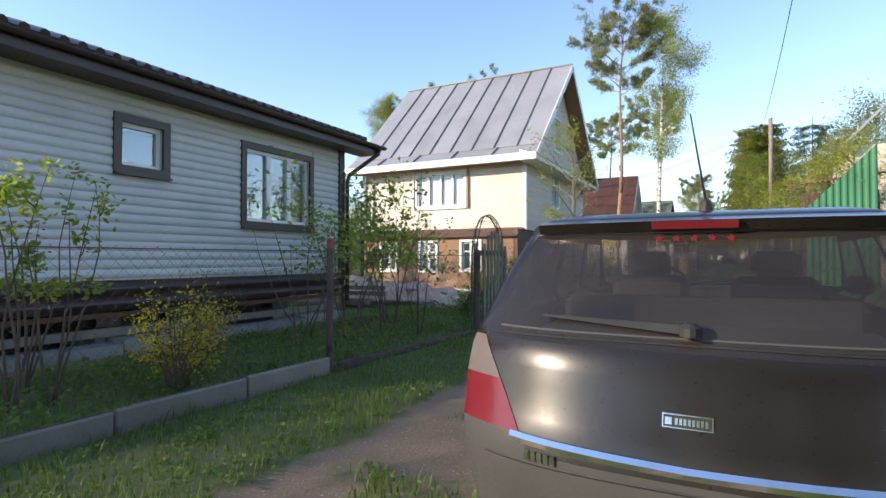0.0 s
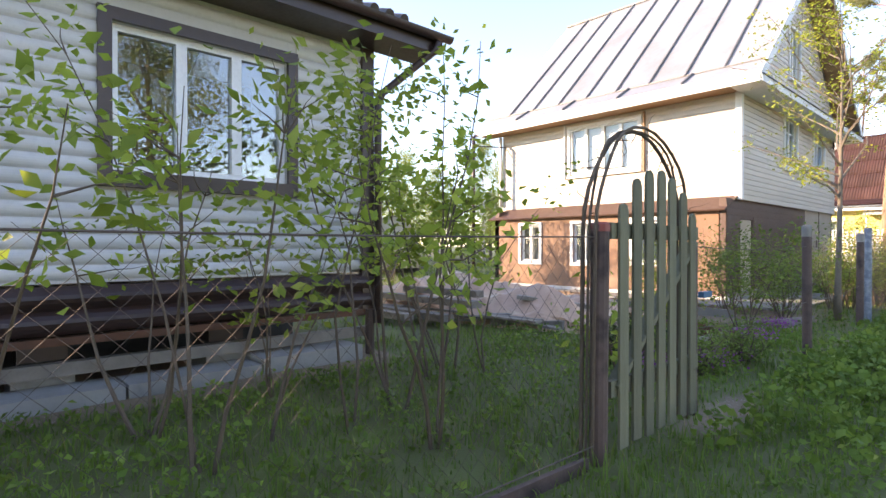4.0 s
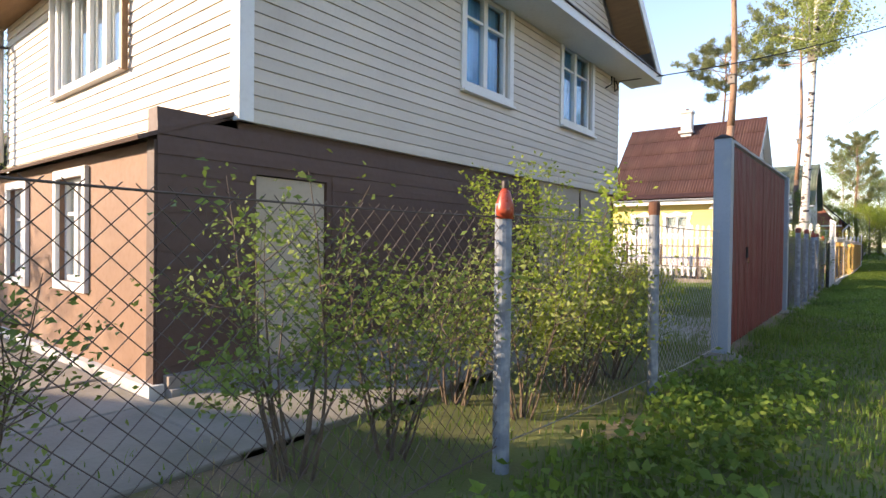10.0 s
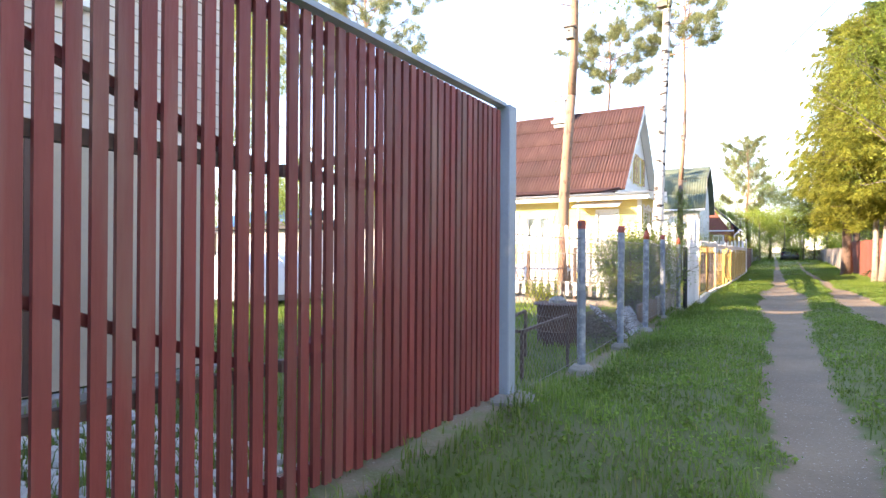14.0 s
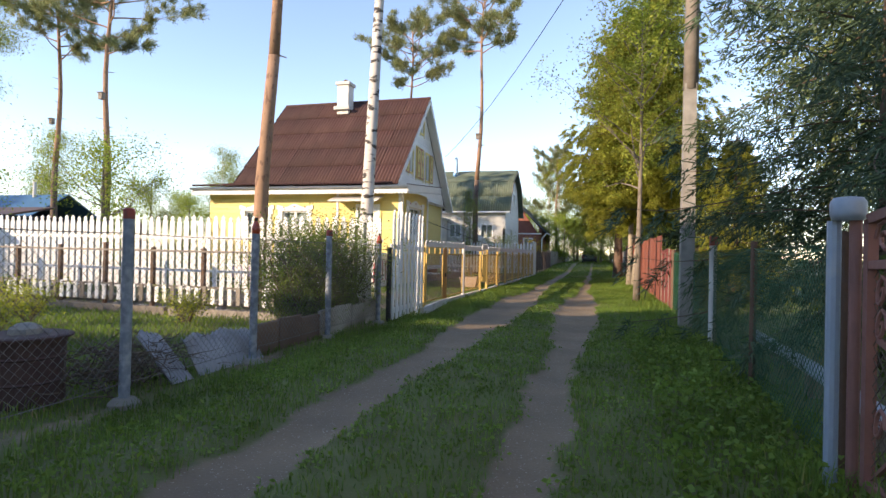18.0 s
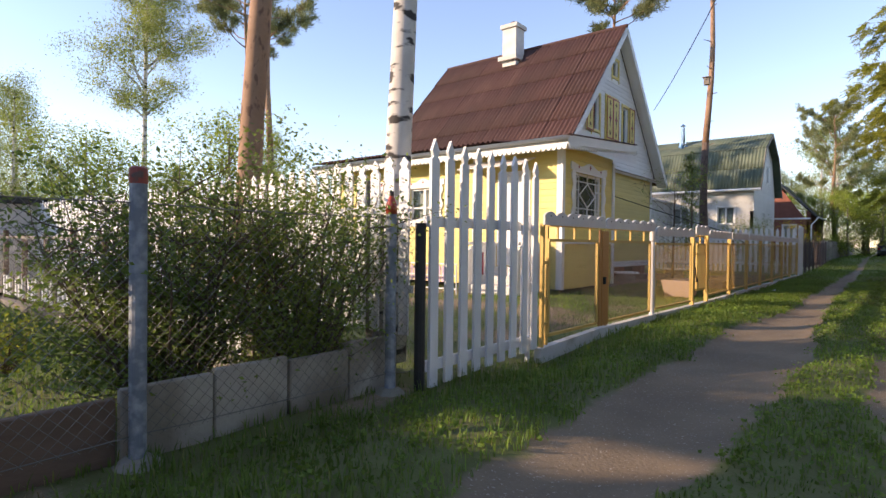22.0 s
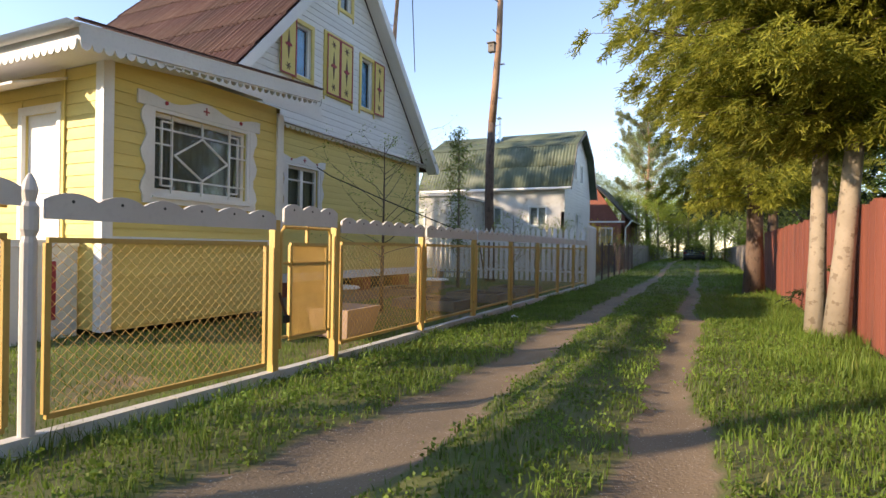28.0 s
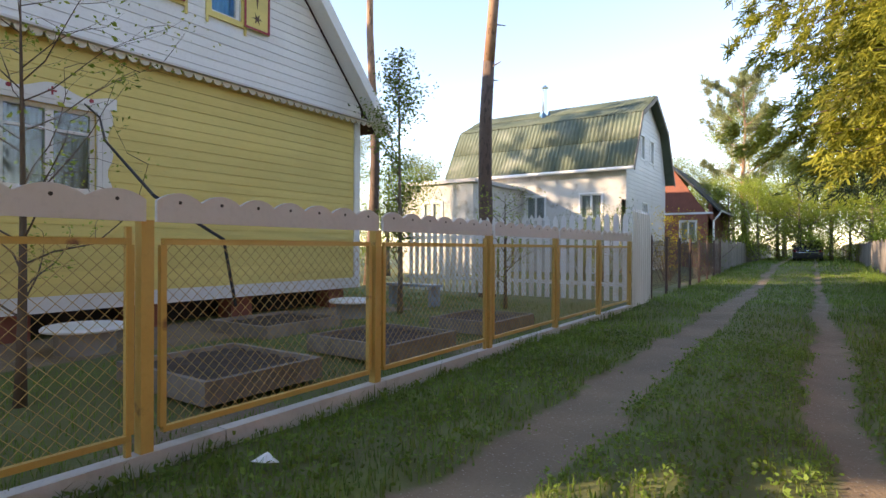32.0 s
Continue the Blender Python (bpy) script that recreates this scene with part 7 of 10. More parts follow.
# white picket fence across the gardens, and the brown post fence before it
pf = thing("picket_fence", (-7, 28.05, 0), "white painted picket fence on a stone base between two gardens", "fence")
for i in range(60):
    x = -1.35 - i * 0.197
    top = 1.98 + 0.02 * math.sin(i * 1.7)
    mm = Matrix.Translation((x, 28.1, 0))
    o = [(-0.062, 0.3), (0.062, 0.3), (0.062, top - 0.13), (0.03, top - 0.1), (0.055, top - 0.06), (0.0, top), (-0.055, top - 0.06), (-0.03, top - 0.1), (-0.062, top - 0.13)]
    part("picket", Shape().slab(o, -0.02, 0.0, mm), M_picket, pf)
for z in (0.7, 1.45):
    part("rail", box_of(-13.2, -1.25, 28.085, 28.12, z, z + 0.07), M_picket, pf)
for i in range(7):
    part("support", box_of(-1.9 - i * 1.85, -1.8 - i * 1.85, 28.12, 28.2, -0.25, 1.8), M_old_wood, pf)
stone_rng = rng_of(5)
sb = thing("stone_footing", (-7, 27.6, 0), "rough stone and timber footing under the picket fence", "wall")
for i in range(34):
    x = -1.9 - i * 0.33
    for r_ in range(2):
        w, hh = stone_rng.uniform(0.26, 0.36), stone_rng.uniform(0.15, 0.22)
        bm_ = [(r * stone_rng.uniform(0.85, 1.1), z) for r, z in ((0.1, 0), (0.17, 0.05), (0.17, 0.13), (0.1, hh))]
        part("stone", Shape().lathe((x + stone_rng.uniform(-0.05, 0.05), 27.75 + stone_rng.uniform(-0.08, 0.08), -0.2 + r_ * 0.19), bm_, 7), M_stone, sb)
bf = thing("post_and_rail_fence", (-7, 27.2, 0), "low rusty brown post-and-rail fence with short boards", "fence")
for i in range(9):
    x = -2.3 - i * 1.28
    part("post", Shape().box(x - 0.035, x + 0.035, 27.16, 27.24, -0.24, 1.28 + 0.06 * math.sin(i * 1.9)), M_brown_post, bf)
for z in (1.16, 0.42):
    part("rail", box_of(-12.8, -2.2, 27.13, 27.16, z, z + 0.04), M_old_wood, bf)
for i in range(52):
    x = -2.35 - i * 0.2
    part("short_board", box_of(x - 0.045, x + 0.045, 27.1, 27.128, 0.1, 0.45 + 0.03 * math.sin(i * 2.7)), M_picket if i % 4 else M_old_wood, bf)
for i in range(3):
    part("ground_beam", box_of(-12.6 + i * 3.5, -9.2 + i * 3.5, 27.05, 27.2, -0.17, 0.0), M_old_wood, bf)
netting((-12.8, 27.12), (-2.3, 27.12), 0.2, 1.18, 0.12, 0.002)

# tall white picket panel at the yellow house's corner
wp = thing("white_picket_panel", (-1.02, 29.1, 0), "tall white picket panel with spear-shaped tips beside the lane", "fence")
for i in range(9):
    y = 28.13 + i * 0.218
    x = -1.03 + 0.006 * i
    top = 2.12 + 0.01 * math.sin(i * 2.2)
    mm = Matrix.Translation((x, y, 0)) @ Matrix.Rotation(math.pi / 2 + 0.03, 4, "Z")
    o = [(-0.058, -0.14 + 0.012 * i), (0.058, -0.14 + 0.012 * i), (0.058, top - 0.19), (0.03, top - 0.165), (0.052, top - 0.11), (0.0, top), (-0.052, top - 0.11), (-0.03, top - 0.165), (-0.058, top - 0.19)]
    part("picket", Shape().slab(o, -0.03, 0.0, mm), M_picket, wp)
for z in (0.0, 1.32):
    part("rail", box_of(-1.07, -1.035, 28.05, 29.98, z, z + 0.1), M_picket, wp)
part("end_post", Shape().tube([(-1.06, 28.0, -0.3), (-1.06, 28.0, 1.35)], 0.05, 12), M_tar_and_shade, wp)
part("corner_post", Shape().tube([(-1.1, 29.96, -0.3), (-1.1, 29.96, 1.5)], 0.03, 12), M_picket, wp)


# ochre mesh fence with a carved white top rail
def lane_x(y):
    """The fence line of the yellow house."""
    return float(np.interp(y, [28, 30.1, 33.6, 36.5, 40, 52], [-1.03, -0.97, -0.87, -0.71, -0.67, -0.62]))


def at(y, z, off=0.0):
    return Vector((lane_x(y) + off, y, z))


def carved_rail(parent, ya, yb, z0, z1, hump, material):
    """A top board whose upper edge runs in humps, drilled with small holes."""
    n = max(2, round((yb - ya) / hump))
    rows = []
    for i in range(n * 8 + 1):
        t = (i % 8) / 8
        y = ya + (yb - ya) * i / (n * 8)
        rows.append((y, z1 - 0.05 + 0.05 * math.sin(math.pi * t) ** 0.8))
    vs_ = [tuple(at(y, z, o)) for y, zt in rows for o, z in ((0.03, z0), (0.055, z0), (0.055, zt), (0.03, zt))]
    n_ = len(rows)
    fs_ = [(4 * k + j, 4 * k + (j + 1) % 4, 4 * k + 4 + (j + 1) % 4, 4 * k + 4 + j) for k in range(n_ - 1) for j in range(4)] + [(3, 2, 1, 0), tuple(4 * n_ - 4 + j for j in range(4))]
    top = part("carved_rail", mesh_of("carved_rail", vs_, fs_, material), material, parent)
    for i in range(n):
        y = ya + (yb - ya) * (i + 0.5) / n
        part("drilled_hole", Shape().tube([at(y, z1 - 0.055, 0.05), at(y, z1 - 0.055, 0.0565)], 0.011, 8), M_tar_and_shade, top)


yf = thing("ochre_mesh_fence", (-0.75, 40, 0), "ochre steel mesh fence with carved white top rail", "fence")
pl_y = np.linspace(29.98, 50.0, 14)
for a, b in zip(pl_y, pl_y[1:]):
    za, zb = (float(np.interp(q, [30.0, 31.7, 33.6, 36.0, 40.0], [-0.05, 0.02, 0.01, 0.03, 0.05])) for q in (a, b))
    part("plinth_block", Shape().hexa([at(a, -0.3, -0.05), at(a, -0.3, 0.05), at(a, za, 0.045), at(a, za, -0.05)], [at(b - 0.012, -0.3, -0.05), at(b - 0.012, -0.3, 0.05), at(b - 0.012, zb, 0.045), at(b - 0.012, zb, -0.05)]), M_plinth, yf)


def steel_post(y, top, material, w=0.05, parent=None, name="post"):
    p = at(y, 0)
    return part(name, Shape().box(p.x - w / 2, p.x + w / 2, y - w / 2, y + w / 2, -0.2, top), material, parent or yf)


def framed_mesh(ya, yb, z0, z1, pitch, r, wire_mat, frame_mat, t=0.035):
    fr = part("panel_frame", Shape().bar(at(ya, z0), at(yb, z0), t).bar(at(ya, z1), at(yb, z1), t).bar(at(ya, z0 + t / 2), at(ya, z1 - t / 2), t).bar(at(yb, z0 + t / 2), at(yb, z1 - t / 2), t), frame_mat, yf)
    chain_link(fr, tuple(at(ya, 0))[:2], tuple(at(yb, 0))[:2], z0, z1, pitch, r, wire_mat, "mesh")
    return fr


# double gate with fine mesh and orange centre strips
for ya, yb in ((30.2, 31.52), (31.86, 33.5)):
    f_ = framed_mesh(ya, yb, 0.08, 1.22, 0.028, 0.0012, M_wire_rust, M_gold)
    part("top_tube", Shape().bar(at(ya, 1.4), at(yb, 1.4), 0.03), M_gold, f_)
    for q in range(3):
        y = ya + (yb - ya) * (q + 0.5) / 3
        part("spacer", Shape().bar(at(y, 1.22), at(y, 1.4), 0.025), M_gold, f_)
    part("side_tube", Shape().bar(at(ya + 0.02, -0.04, -0.03), at(ya + 0.02, 1.42, -0.03), 0.035), M_gold, f_)
part("hinge_post", Shape().bar(at(30.06, -0.2), at(30.06, 1.42), 0.045), M_gold, yf)
for z in (0.22, 0.95):
    part("hinge_arm", Shape().bar(at(30.083, z), at(30.182, z), 0.03), M_gold, yf)
part("centre_strip", Shape().hexa([at(31.56, 0.04, 0.0), at(31.63, 0.04, 0.0), at(31.63, 1.38, 0.0), at(31.56, 1.38, 0.0)], [at(31.56, 0.04, 0.02), at(31.63, 0.04, 0.02), at(31.63, 1.38, 0.02), at(31.56, 1.38, 0.02)]), M_orange, yf)
part("centre_strip", Shape().hexa([at(31.64, 0.04, 0.004), at(31.84, 0.04, 0.004), at(31.84, 1.36, 0.004), at(31.64, 1.36, 0.004)], [at(31.64, 0.04, 0.026), at(31.84, 0.04, 0.026), at(31.84, 1.36, 0.026), at(31.64, 1.36, 0.026)]), M_orange, yf)
part("lock", Shape().bar(at(31.69, 0.62, 0.03), at(31.69, 0.72, 0.03), 0.05), M_black, yf)
carved_rail(yf, 30.02, 31.68, 1.40, 1.56, 0.3, M_rail_white)
carved_rail(yf, 31.70, 33.55, 1.40, 1.56, 0.3, M_rail_white)
tp = part("turned_post", Shape().lathe(at(33.62, -0.1), [(0.045, -0.12), (0.045, 1.28), (0.035, 1.32), (0.05, 1.36), (0.05, 1.5), (0.03, 1.53), (0.045, 1.6), (0.03, 1.66), (0.01, 1.7)], 12), M_rail_white, yf)
framed_mesh(33.72, 35.5, 0.1, 1.2, 0.075, 0.0022, M_wire_gold, M_gold)
carved_rail(yf, 33.68, 35.56, 1.33, 1.5, 0.3, M_rail_white)
# wicket with a sheet of fine mesh
steel_post(35.6, 1.42, M_gold, 0.07)
steel_post(36.46, 1.42, M_gold, 0.07)
wk = thing("wicket_gate", (-0.74, 36.03, 0), "ochre steel wicket gate with a fine mesh panel, closed", "gate")
part("leaf", Shape().tube([at(35.68, 0.22), at(35.68, 1.3), at(35.72, 1.36), at(36.34, 1.36), at(36.38, 1.3), at(36.38, 0.22)], 0.018, 8), M_gold, wk)
for z in (0.32, 1.02):
    part("cross_tube", Shape().bar(at(35.68, z), at(36.38, z), 0.025), M_gold, wk)
pn = part("panel_frame", Shape().bar(at(35.78, 0.3, 0.02), at(36.3, 0.3, 0.02), 0.03).bar(at(35.78, 1.2, 0.02), at(36.3, 1.2, 0.02), 0.03).bar(at(35.78, 0.31, 0.02), at(35.78, 1.19, 0.02), 0.03).bar(at(36.3, 0.31, 0.02), at(36.3, 1.19, 0.02), 0.03), M_gold, wk)
chain_link(pn, tuple(at(35.78, 0, 0.02))[:2], tuple(at(36.3, 0, 0.02))[:2], 0.3, 1.2, 0.02, 0.0042, M_gold, "fine_mesh")
part("top_stub", Shape().bar(at(36.03, 1.2), at(36.03, 1.38), 0.03), M_gold, wk)
part("chain", Shape().tube(sag(at(35.62, 0.75, 0.05), at(35.75, 0.5, 0.04), 8, 0.04), 0.012, 6), M_rust, wk)
part("padlock", Shape().box(*(lambda p: (p.x - 0.015, p.x + 0.015, p.y - 0.03, p.y + 0.03, p.z - 0.035, p.z + 0.035))(at(35.7, 0.5, 0.06))), M_black, wk)
carved_rail(yf, 35.66, 36.42, 1.38, 1.58, 0.25, M_rail_white)
posts_y = [36.46, 38.4, 40.27, 42.2, 44.15, 46.1, 48.0, 49.9]
for k, (ya, yb) in enumerate(zip(posts_y, posts_y[1:])):
    framed_mesh(ya + 0.1, yb - 0.08, 0.15, 1.22, 0.075, 0.0022, M_wire_gold, M_gold)
    steel_post(yb, 1.34, M_gold, 0.07)
    carved_rail(yf, ya + 0.04, yb - 0.02, 1.33, 1.5, 0.28, M_rail_white)
    if k % 2:
        steel_post(yb - 0.09, 1.3, M_gold, 0.03, name="stay")
# white pickets across the end of the yard, and the return along the lane
ep = thing("picket_fence", (-3, 50.0, 0), "white picket fence closing the end of the yellow house's yard", "fence")
for i in range(30):
    x = -0.75 - i * 0.19
    top = 1.92 + 0.02 * math.sin(i * 1.3)
    o = [(-0.055, 0.1), (0.055, 0.1), (0.055, top - 0.1), (0.0, top), (-0.055, top - 0.1)]
    part("picket", Shape().slab(o, -0.02, 0.0, Matrix.Translation((x, 50.05, 0))), M_picket, ep)
for z in (0.4, 1.4):
    part("rail", box_of(-6.5, -0.65, 50.055, 50.09, z, z + 0.08), M_picket, ep)
er = thing("white_picket_panel", (-0.6, 50.8, 0), "white picket return at the corner of the yard", "fence")
for i in range(9):
    y = 50.05 + i * 0.17
    top = 2.02 - 0.005 * i
    mm = Matrix.Translation((-0.6, y, 0)) @ Matrix.Rotation(math.pi / 2, 4, "Z")
    part("picket", Shape().slab([(-0.065, 0.0), (0.065, 0.0), (0.065, top - 0.07), (0.0, top), (-0.065, top - 0.07)], -0.02, 0.0, mm), M_picket, er)
for z in (0.4, 1.4):
    part("rail", box_of(-0.66, -0.63, 50.0, 51.5, z, z + 0.08), M_picket, er)
# fences of the next plots, further on
far_f = thing("mesh_fence", (-0.7, 57, 0), "dark steel mesh fence of the next plot", "fence")
for i in range(8):
    y = 52.2 + i * 1.7
    part("post", Shape().tube([(-0.75, y, -0.1), (-0.75, y, 1.5)], 0.04, 8), M_post_dark, far_f)
    if i < 7:
        chain_link(far_f, (-0.75, y), (-0.75, y + 1.7), 0.2, 1.4, 0.1, 0.004, M_wire_rust)
for side, x, y0, y1, mat_, lab in ((-1, -1.0, 64.5, 104, M_old_wood, "old grey-brown board fence along the lane"), (1, 4.9, 56.0, 104, M_old_wood, "old grey-brown board fence along the lane")):
    f_ = thing("board_fence", (x, (y0 + y1) / 2, 0), lab, "fence")
    n = int((y1 - y0) / 0.5)
    for i in range(n):
        y = y0 + i * 0.5
        part("board", Shape().box(x - 0.015, x + 0.015, y, y + 0.46, 0.02, 1.55 + 0.08 * math.sin(i * 1.9)), mat_, f_)

# ---- the right side of the lane ----
# open wrought gate, green netting, red board fence, pole
rgt = thing("wrought_gate", (4.33, 20, 0), "dark red wrought-iron gate with scrolls and wire mesh", "gate")
part("gate_post", Shape().tube([(4.33, 21.1, -0.1), (4.33, 21.1, 1.55)], 0.03, 14), M_gate_rust, rgt)
part("zinc_pipe", Shape().tube([(4.25, 21.16, -0.1), (4.25, 21.16, 1.5)], 0.035, 10), M_bluegrey, rgt)
part("post_cap", Shape().lathe((4.3, 21.12, 1.5), [(0.075, 0), (0.085, 0.04), (0.085, 0.1), (0.07, 0.125), (0.04, 0.13)], 14), M_bluegrey, rgt, smooth=True)
G = lambda y, z: Vector((4.36, y, z))
y1_, y0_ = 21.0, 18.2
part("outer_frame", Shape().bar(G(y1_, 0.1), G(y1_, 1.5), 0.05).bar(G(y0_, 0.1), G(y0_, 1.85), 0.05).bar(G(y1_, 0.12), G(y0_, 0.12), 0.045).bar(G(y1_, 1.26), G(y0_, 1.4), 0.045).bar(G(y1_, 1.5), G(y0_, 1.85), 0.05), M_gate_rust, rgt)
part("upright", Shape().bar(G(20.3, 0.14), G(20.3, 1.28), 0.03).bar(G(19.2, 0.14), G(19.2, 1.34), 0.03), M_gate_rust, rgt)
part("ring", Shape().tube([G(20.3 + 0.09 * math.cos(a), 0.72 + 0.11 * math.sin(a)) for a in (2 * math.pi * k / 14 for k in range(15))], 0.014, 6), M_gate_rust, rgt)
part("diagonal_bar", Shape().bar(G(20.9, 0.88), G(20.38, 0.74), 0.022).bar(G(20.22, 0.7), G(19.3, 0.42), 0.022).bar(G(20.9, 0.2), G(20.38, 0.66), 0.018), M_gate_rust, rgt)
for k in range(9):
    y = 20.85 - k * 0.29
    z = 1.40 + 0.035 * k
    part("scroll", Shape().tube([G(y + 0.10 * (1 - t / 14) * math.cos(t * 0.8), z + 0.10 * (1 - t / 14) * math.sin(t * 0.8)) for t in range(12)], 0.011, 6), M_gate_rust, rgt)
for z in (0.45, 0.95, 1.12):
    part("scroll", Shape().tube([G(20.88 - 0.06 * math.cos(t * 0.7) * (1 - t / 16), z + 0.10 * (1 - t / 14) * math.sin(t * 0.8)) for t in range(12)], 0.01, 6), M_gate_rust, rgt)
for k in range(3):
    part("crest", Shape().tube([G(19.9 - 0.3 * k + 0.10 * math.cos(a), 1.70 + 0.04 * k + 0.13 * math.sin(a)) for a in (math.pi * j / 8 for j in range(9))], 0.012, 6), M_gate_rust, rgt)
chain_link(rgt, (4.37, 18.2), (4.37, 21.0), 0.12, 1.28, 0.07, 0.003, M_wire_rust)

gn = thing("green_net_fence", (4.45, 25, 0), "green plastic netting stretched between white-topped posts", "fence")
RP = [(4.36, 21.3), (4.46, 23.6), (4.55, 26.0), (4.66, 28.6), (4.72, 31.4)]
for k, (x, y) in enumerate(RP):
    p_ = part("post", Shape().tube([(x, y, -0.1), (x, y, 1.45)], 0.05 if k in (2, 4) else 0.03, 12), M_plinth if k == 2 else M_brown_post, gn)
    if k == 2:
        part("post_top", Shape().lathe((x, y, 1.45), [(0.055, 0), (0.055, 0.12), (0.04, 0.14)], 12), M_red_top, p_)
for a, b in zip(RP, RP[1:]):
    chain_link(gn, a, b, 0.02, 1.38, 0.062, 0.0026, M_net_green, "netting")
    part("top_cord", Shape().tube(sag((*a, 1.38), (*b, 1.38), 8, 0.06), 0.006, 5), M_net_green, gn)
gd = thing("garden_pipe", (5.0, 23.4, 0.3), "pale blue water pipe lying behind the netting", "pipe")
part("pipe", Shape().tube([(4.75, 21.6, 0.28), (4.95, 23.5, 0.26), (5.1, 26, 0.24)], 0.07, 10), M_bluegrey, gd)
for k in range(3):
    part("pipe_stand", box_of(4.78 + k * 0.13, 4.9 + k * 0.13, 22.0 + k * 1.5, 22.1 + k * 1.5, -0.03, 0.22), M_old_wood, gd)

bfr = thing("brown_picket_fence", (4.72, 34, 0), "thin red-brown slat fence beside the lane", "fence")
for i in range(16):
    y = 31.5 + i * 0.15
    part("slat", Shape().box(4.72, 4.74, y, y + 0.09, 0.05, 1.42 + 0.07 * math.sin(i * 2.9)), M_red_slat if i % 5 else M_old_wood, bfr)
for z in (0.4, 1.15):
    part("rail", box_of(4.745, 4.78, 31.4, 33.95, z, z + 0.06), M_brown_post, bfr)
rf = thing("red_board_fence", (4.75, 45, 0), "tall red-brown close-boarded fence", "fence")
for i in range(128):
    y = 34.0 + i * 0.15
    top = 1.86 + 0.02 * math.sin(i * 1.3) + 0.015 * math.sin(i * 0.37)
    part("board", Shape().box(4.72 + 0.006 * (i % 2), 4.745 + 0.006 * (i % 2), y, y + 0.143, 0.03, top), M_red_fence, rf)
for z in (0.4, 1.4):
    part("rail", box_of(4.756, 4.8, 34.0, 53.2, z, z + 0.07), M_brown_post, rf)

pole = thing("utility_pole", (4.55, 28.3, 0), "grey concrete utility pole with a wooden upper part", "pole")
part("concrete_stub", Shape().hexa([(4.43, 28.18, -0.2), (4.67, 28.18, -0.2), (4.67, 28.42, -0.2), (4.43, 28.42, -0.2)], [(4.45, 28.2, 4.4), (4.65, 28.2, 4.4), (4.65, 28.4, 4.4), (4.45, 28.4, 4.4)]), M_cap_grey, pole)
part("timber", Shape().tube([(4.56, 28.3, 4.3), (4.58, 28.3, 9.6)], [0.13, 0.10], 12), M_old_wood, pole, smooth=True)
arm = part("crossarm", Shape().box(4.2, 4.5, 28.27, 28.33, 9.16, 9.22), M_old_wood, pole)
for x in (4.24, 4.38):
    part("insulator", Shape().lathe((x, 28.3, 9.22), [(0.02, 0), (0.02, 0.06), (0.05, 0.07), (0.05, 0.14), (0.03, 0.17)], 8), M_white, arm)
for k, (a, b, s) in enumerate((((4.24, 28.3, 9.4), (3.5, -14, 8.6), 0.7), ((4.38, 28.3, 9.4), (4.4, 70, 9.0), 0.7), ((4.24, 28.3, 9.3), (-3.8, 16.6, 4.4), 0.5), ((4.24, 28.3, 9.3), (-5.0, 46.0, 6.4), 0.6))):
    wire("overhead_cable", sag(a, b, 16, s), 0.012, M_black, "black overhead supply cable")

# sheds beyond the first bend, on the right
shed = thing("green_shed", (7.4, 13.5, 0), "green corrugated metal gable of a shed with a grey roof", "shed")
n_ = 40
vs, fs = [], []
for i in range(n_ + 1):
    u = i / n_
    x = 4.45 + 1.8 * u
    zt = 2.75 + 1.9 * u
    d = 0.02 * (1 if (i % 4) < 2 else -1)
    vs += [(x, 11.0 + d, 0), (x, 11.0 + d, zt), (x, 11.03 + d, 0), (x, 11.03 + d, zt)]
for i in range(n_):
    o = 4 * i
    fs += [(o, o + 4, o + 5, o + 1), (o + 2, o + 3, o + 7, o + 6), (o + 1, o + 5, o + 7, o + 3)]
M_green_metal = surf("green_corrugated_metal", (0.05, 0.2, 0.1), (0.04, 0.16, 0.08), 1, 0.45, 0.05, 20)
part("metal_gable", mesh_of("metal_gable", vs, fs, M_green_metal), M_green_metal, shed)
part("back", box_of(4.7, 6.2, 11.1, 12.5, 0, 2.7), M_old_wood, shed)
big_shed = thing("grey_shed", (8.5, 16.5, 0), "grey boarded shed with a steep pale roof", "shed")
wall(big_shed, "gable_wall", (6.3, 16.0), (10.9, 16.0), 0, 8.0, [], M_siding_cream, 0.15, lambda z: (0, 4.6) if z < 5.6 else (min(2.3, (z - 5.6) * 0.96), max(2.3, 4.6 - (z - 5.6) * 0.96)))
part("body", box_of(6.4, 10.8, 16.2, 20.0, 0, 5.5), M_siding_cream, big_shed)
roof_plane(big_shed, "roof", (6.0, 15.5, 5.4), (6.0, 20.2, 5.4), (8.6, 20.2, 8.15), (8.6, 15.5, 8.15), 0.08, M_zinc)
roof_plane(big_shed, "roof", (11.2, 15.5, 5.4), (11.2, 20.2, 5.4), (8.6, 20.2, 8.15), (8.6, 15.5, 8.15), 0.08, M_zinc)
lean = thing("lean_to", (5.6, 9.6, 0), "dark lean-to with a rusty corrugated roof edge", "shed")
part("side", box_of(4.5, 6.4, 11.6, 12.9, 0, 3.3), M_brown_side, lean)
wave_roof(lean, "roof_sheet", (3.95, 11.3, 3.45), (6.6, 11.3, 3.75), (6.6, 13.0, 4.0), (3.95, 13.0, 3.7), 0.14, 0.025, M_rust, 1)

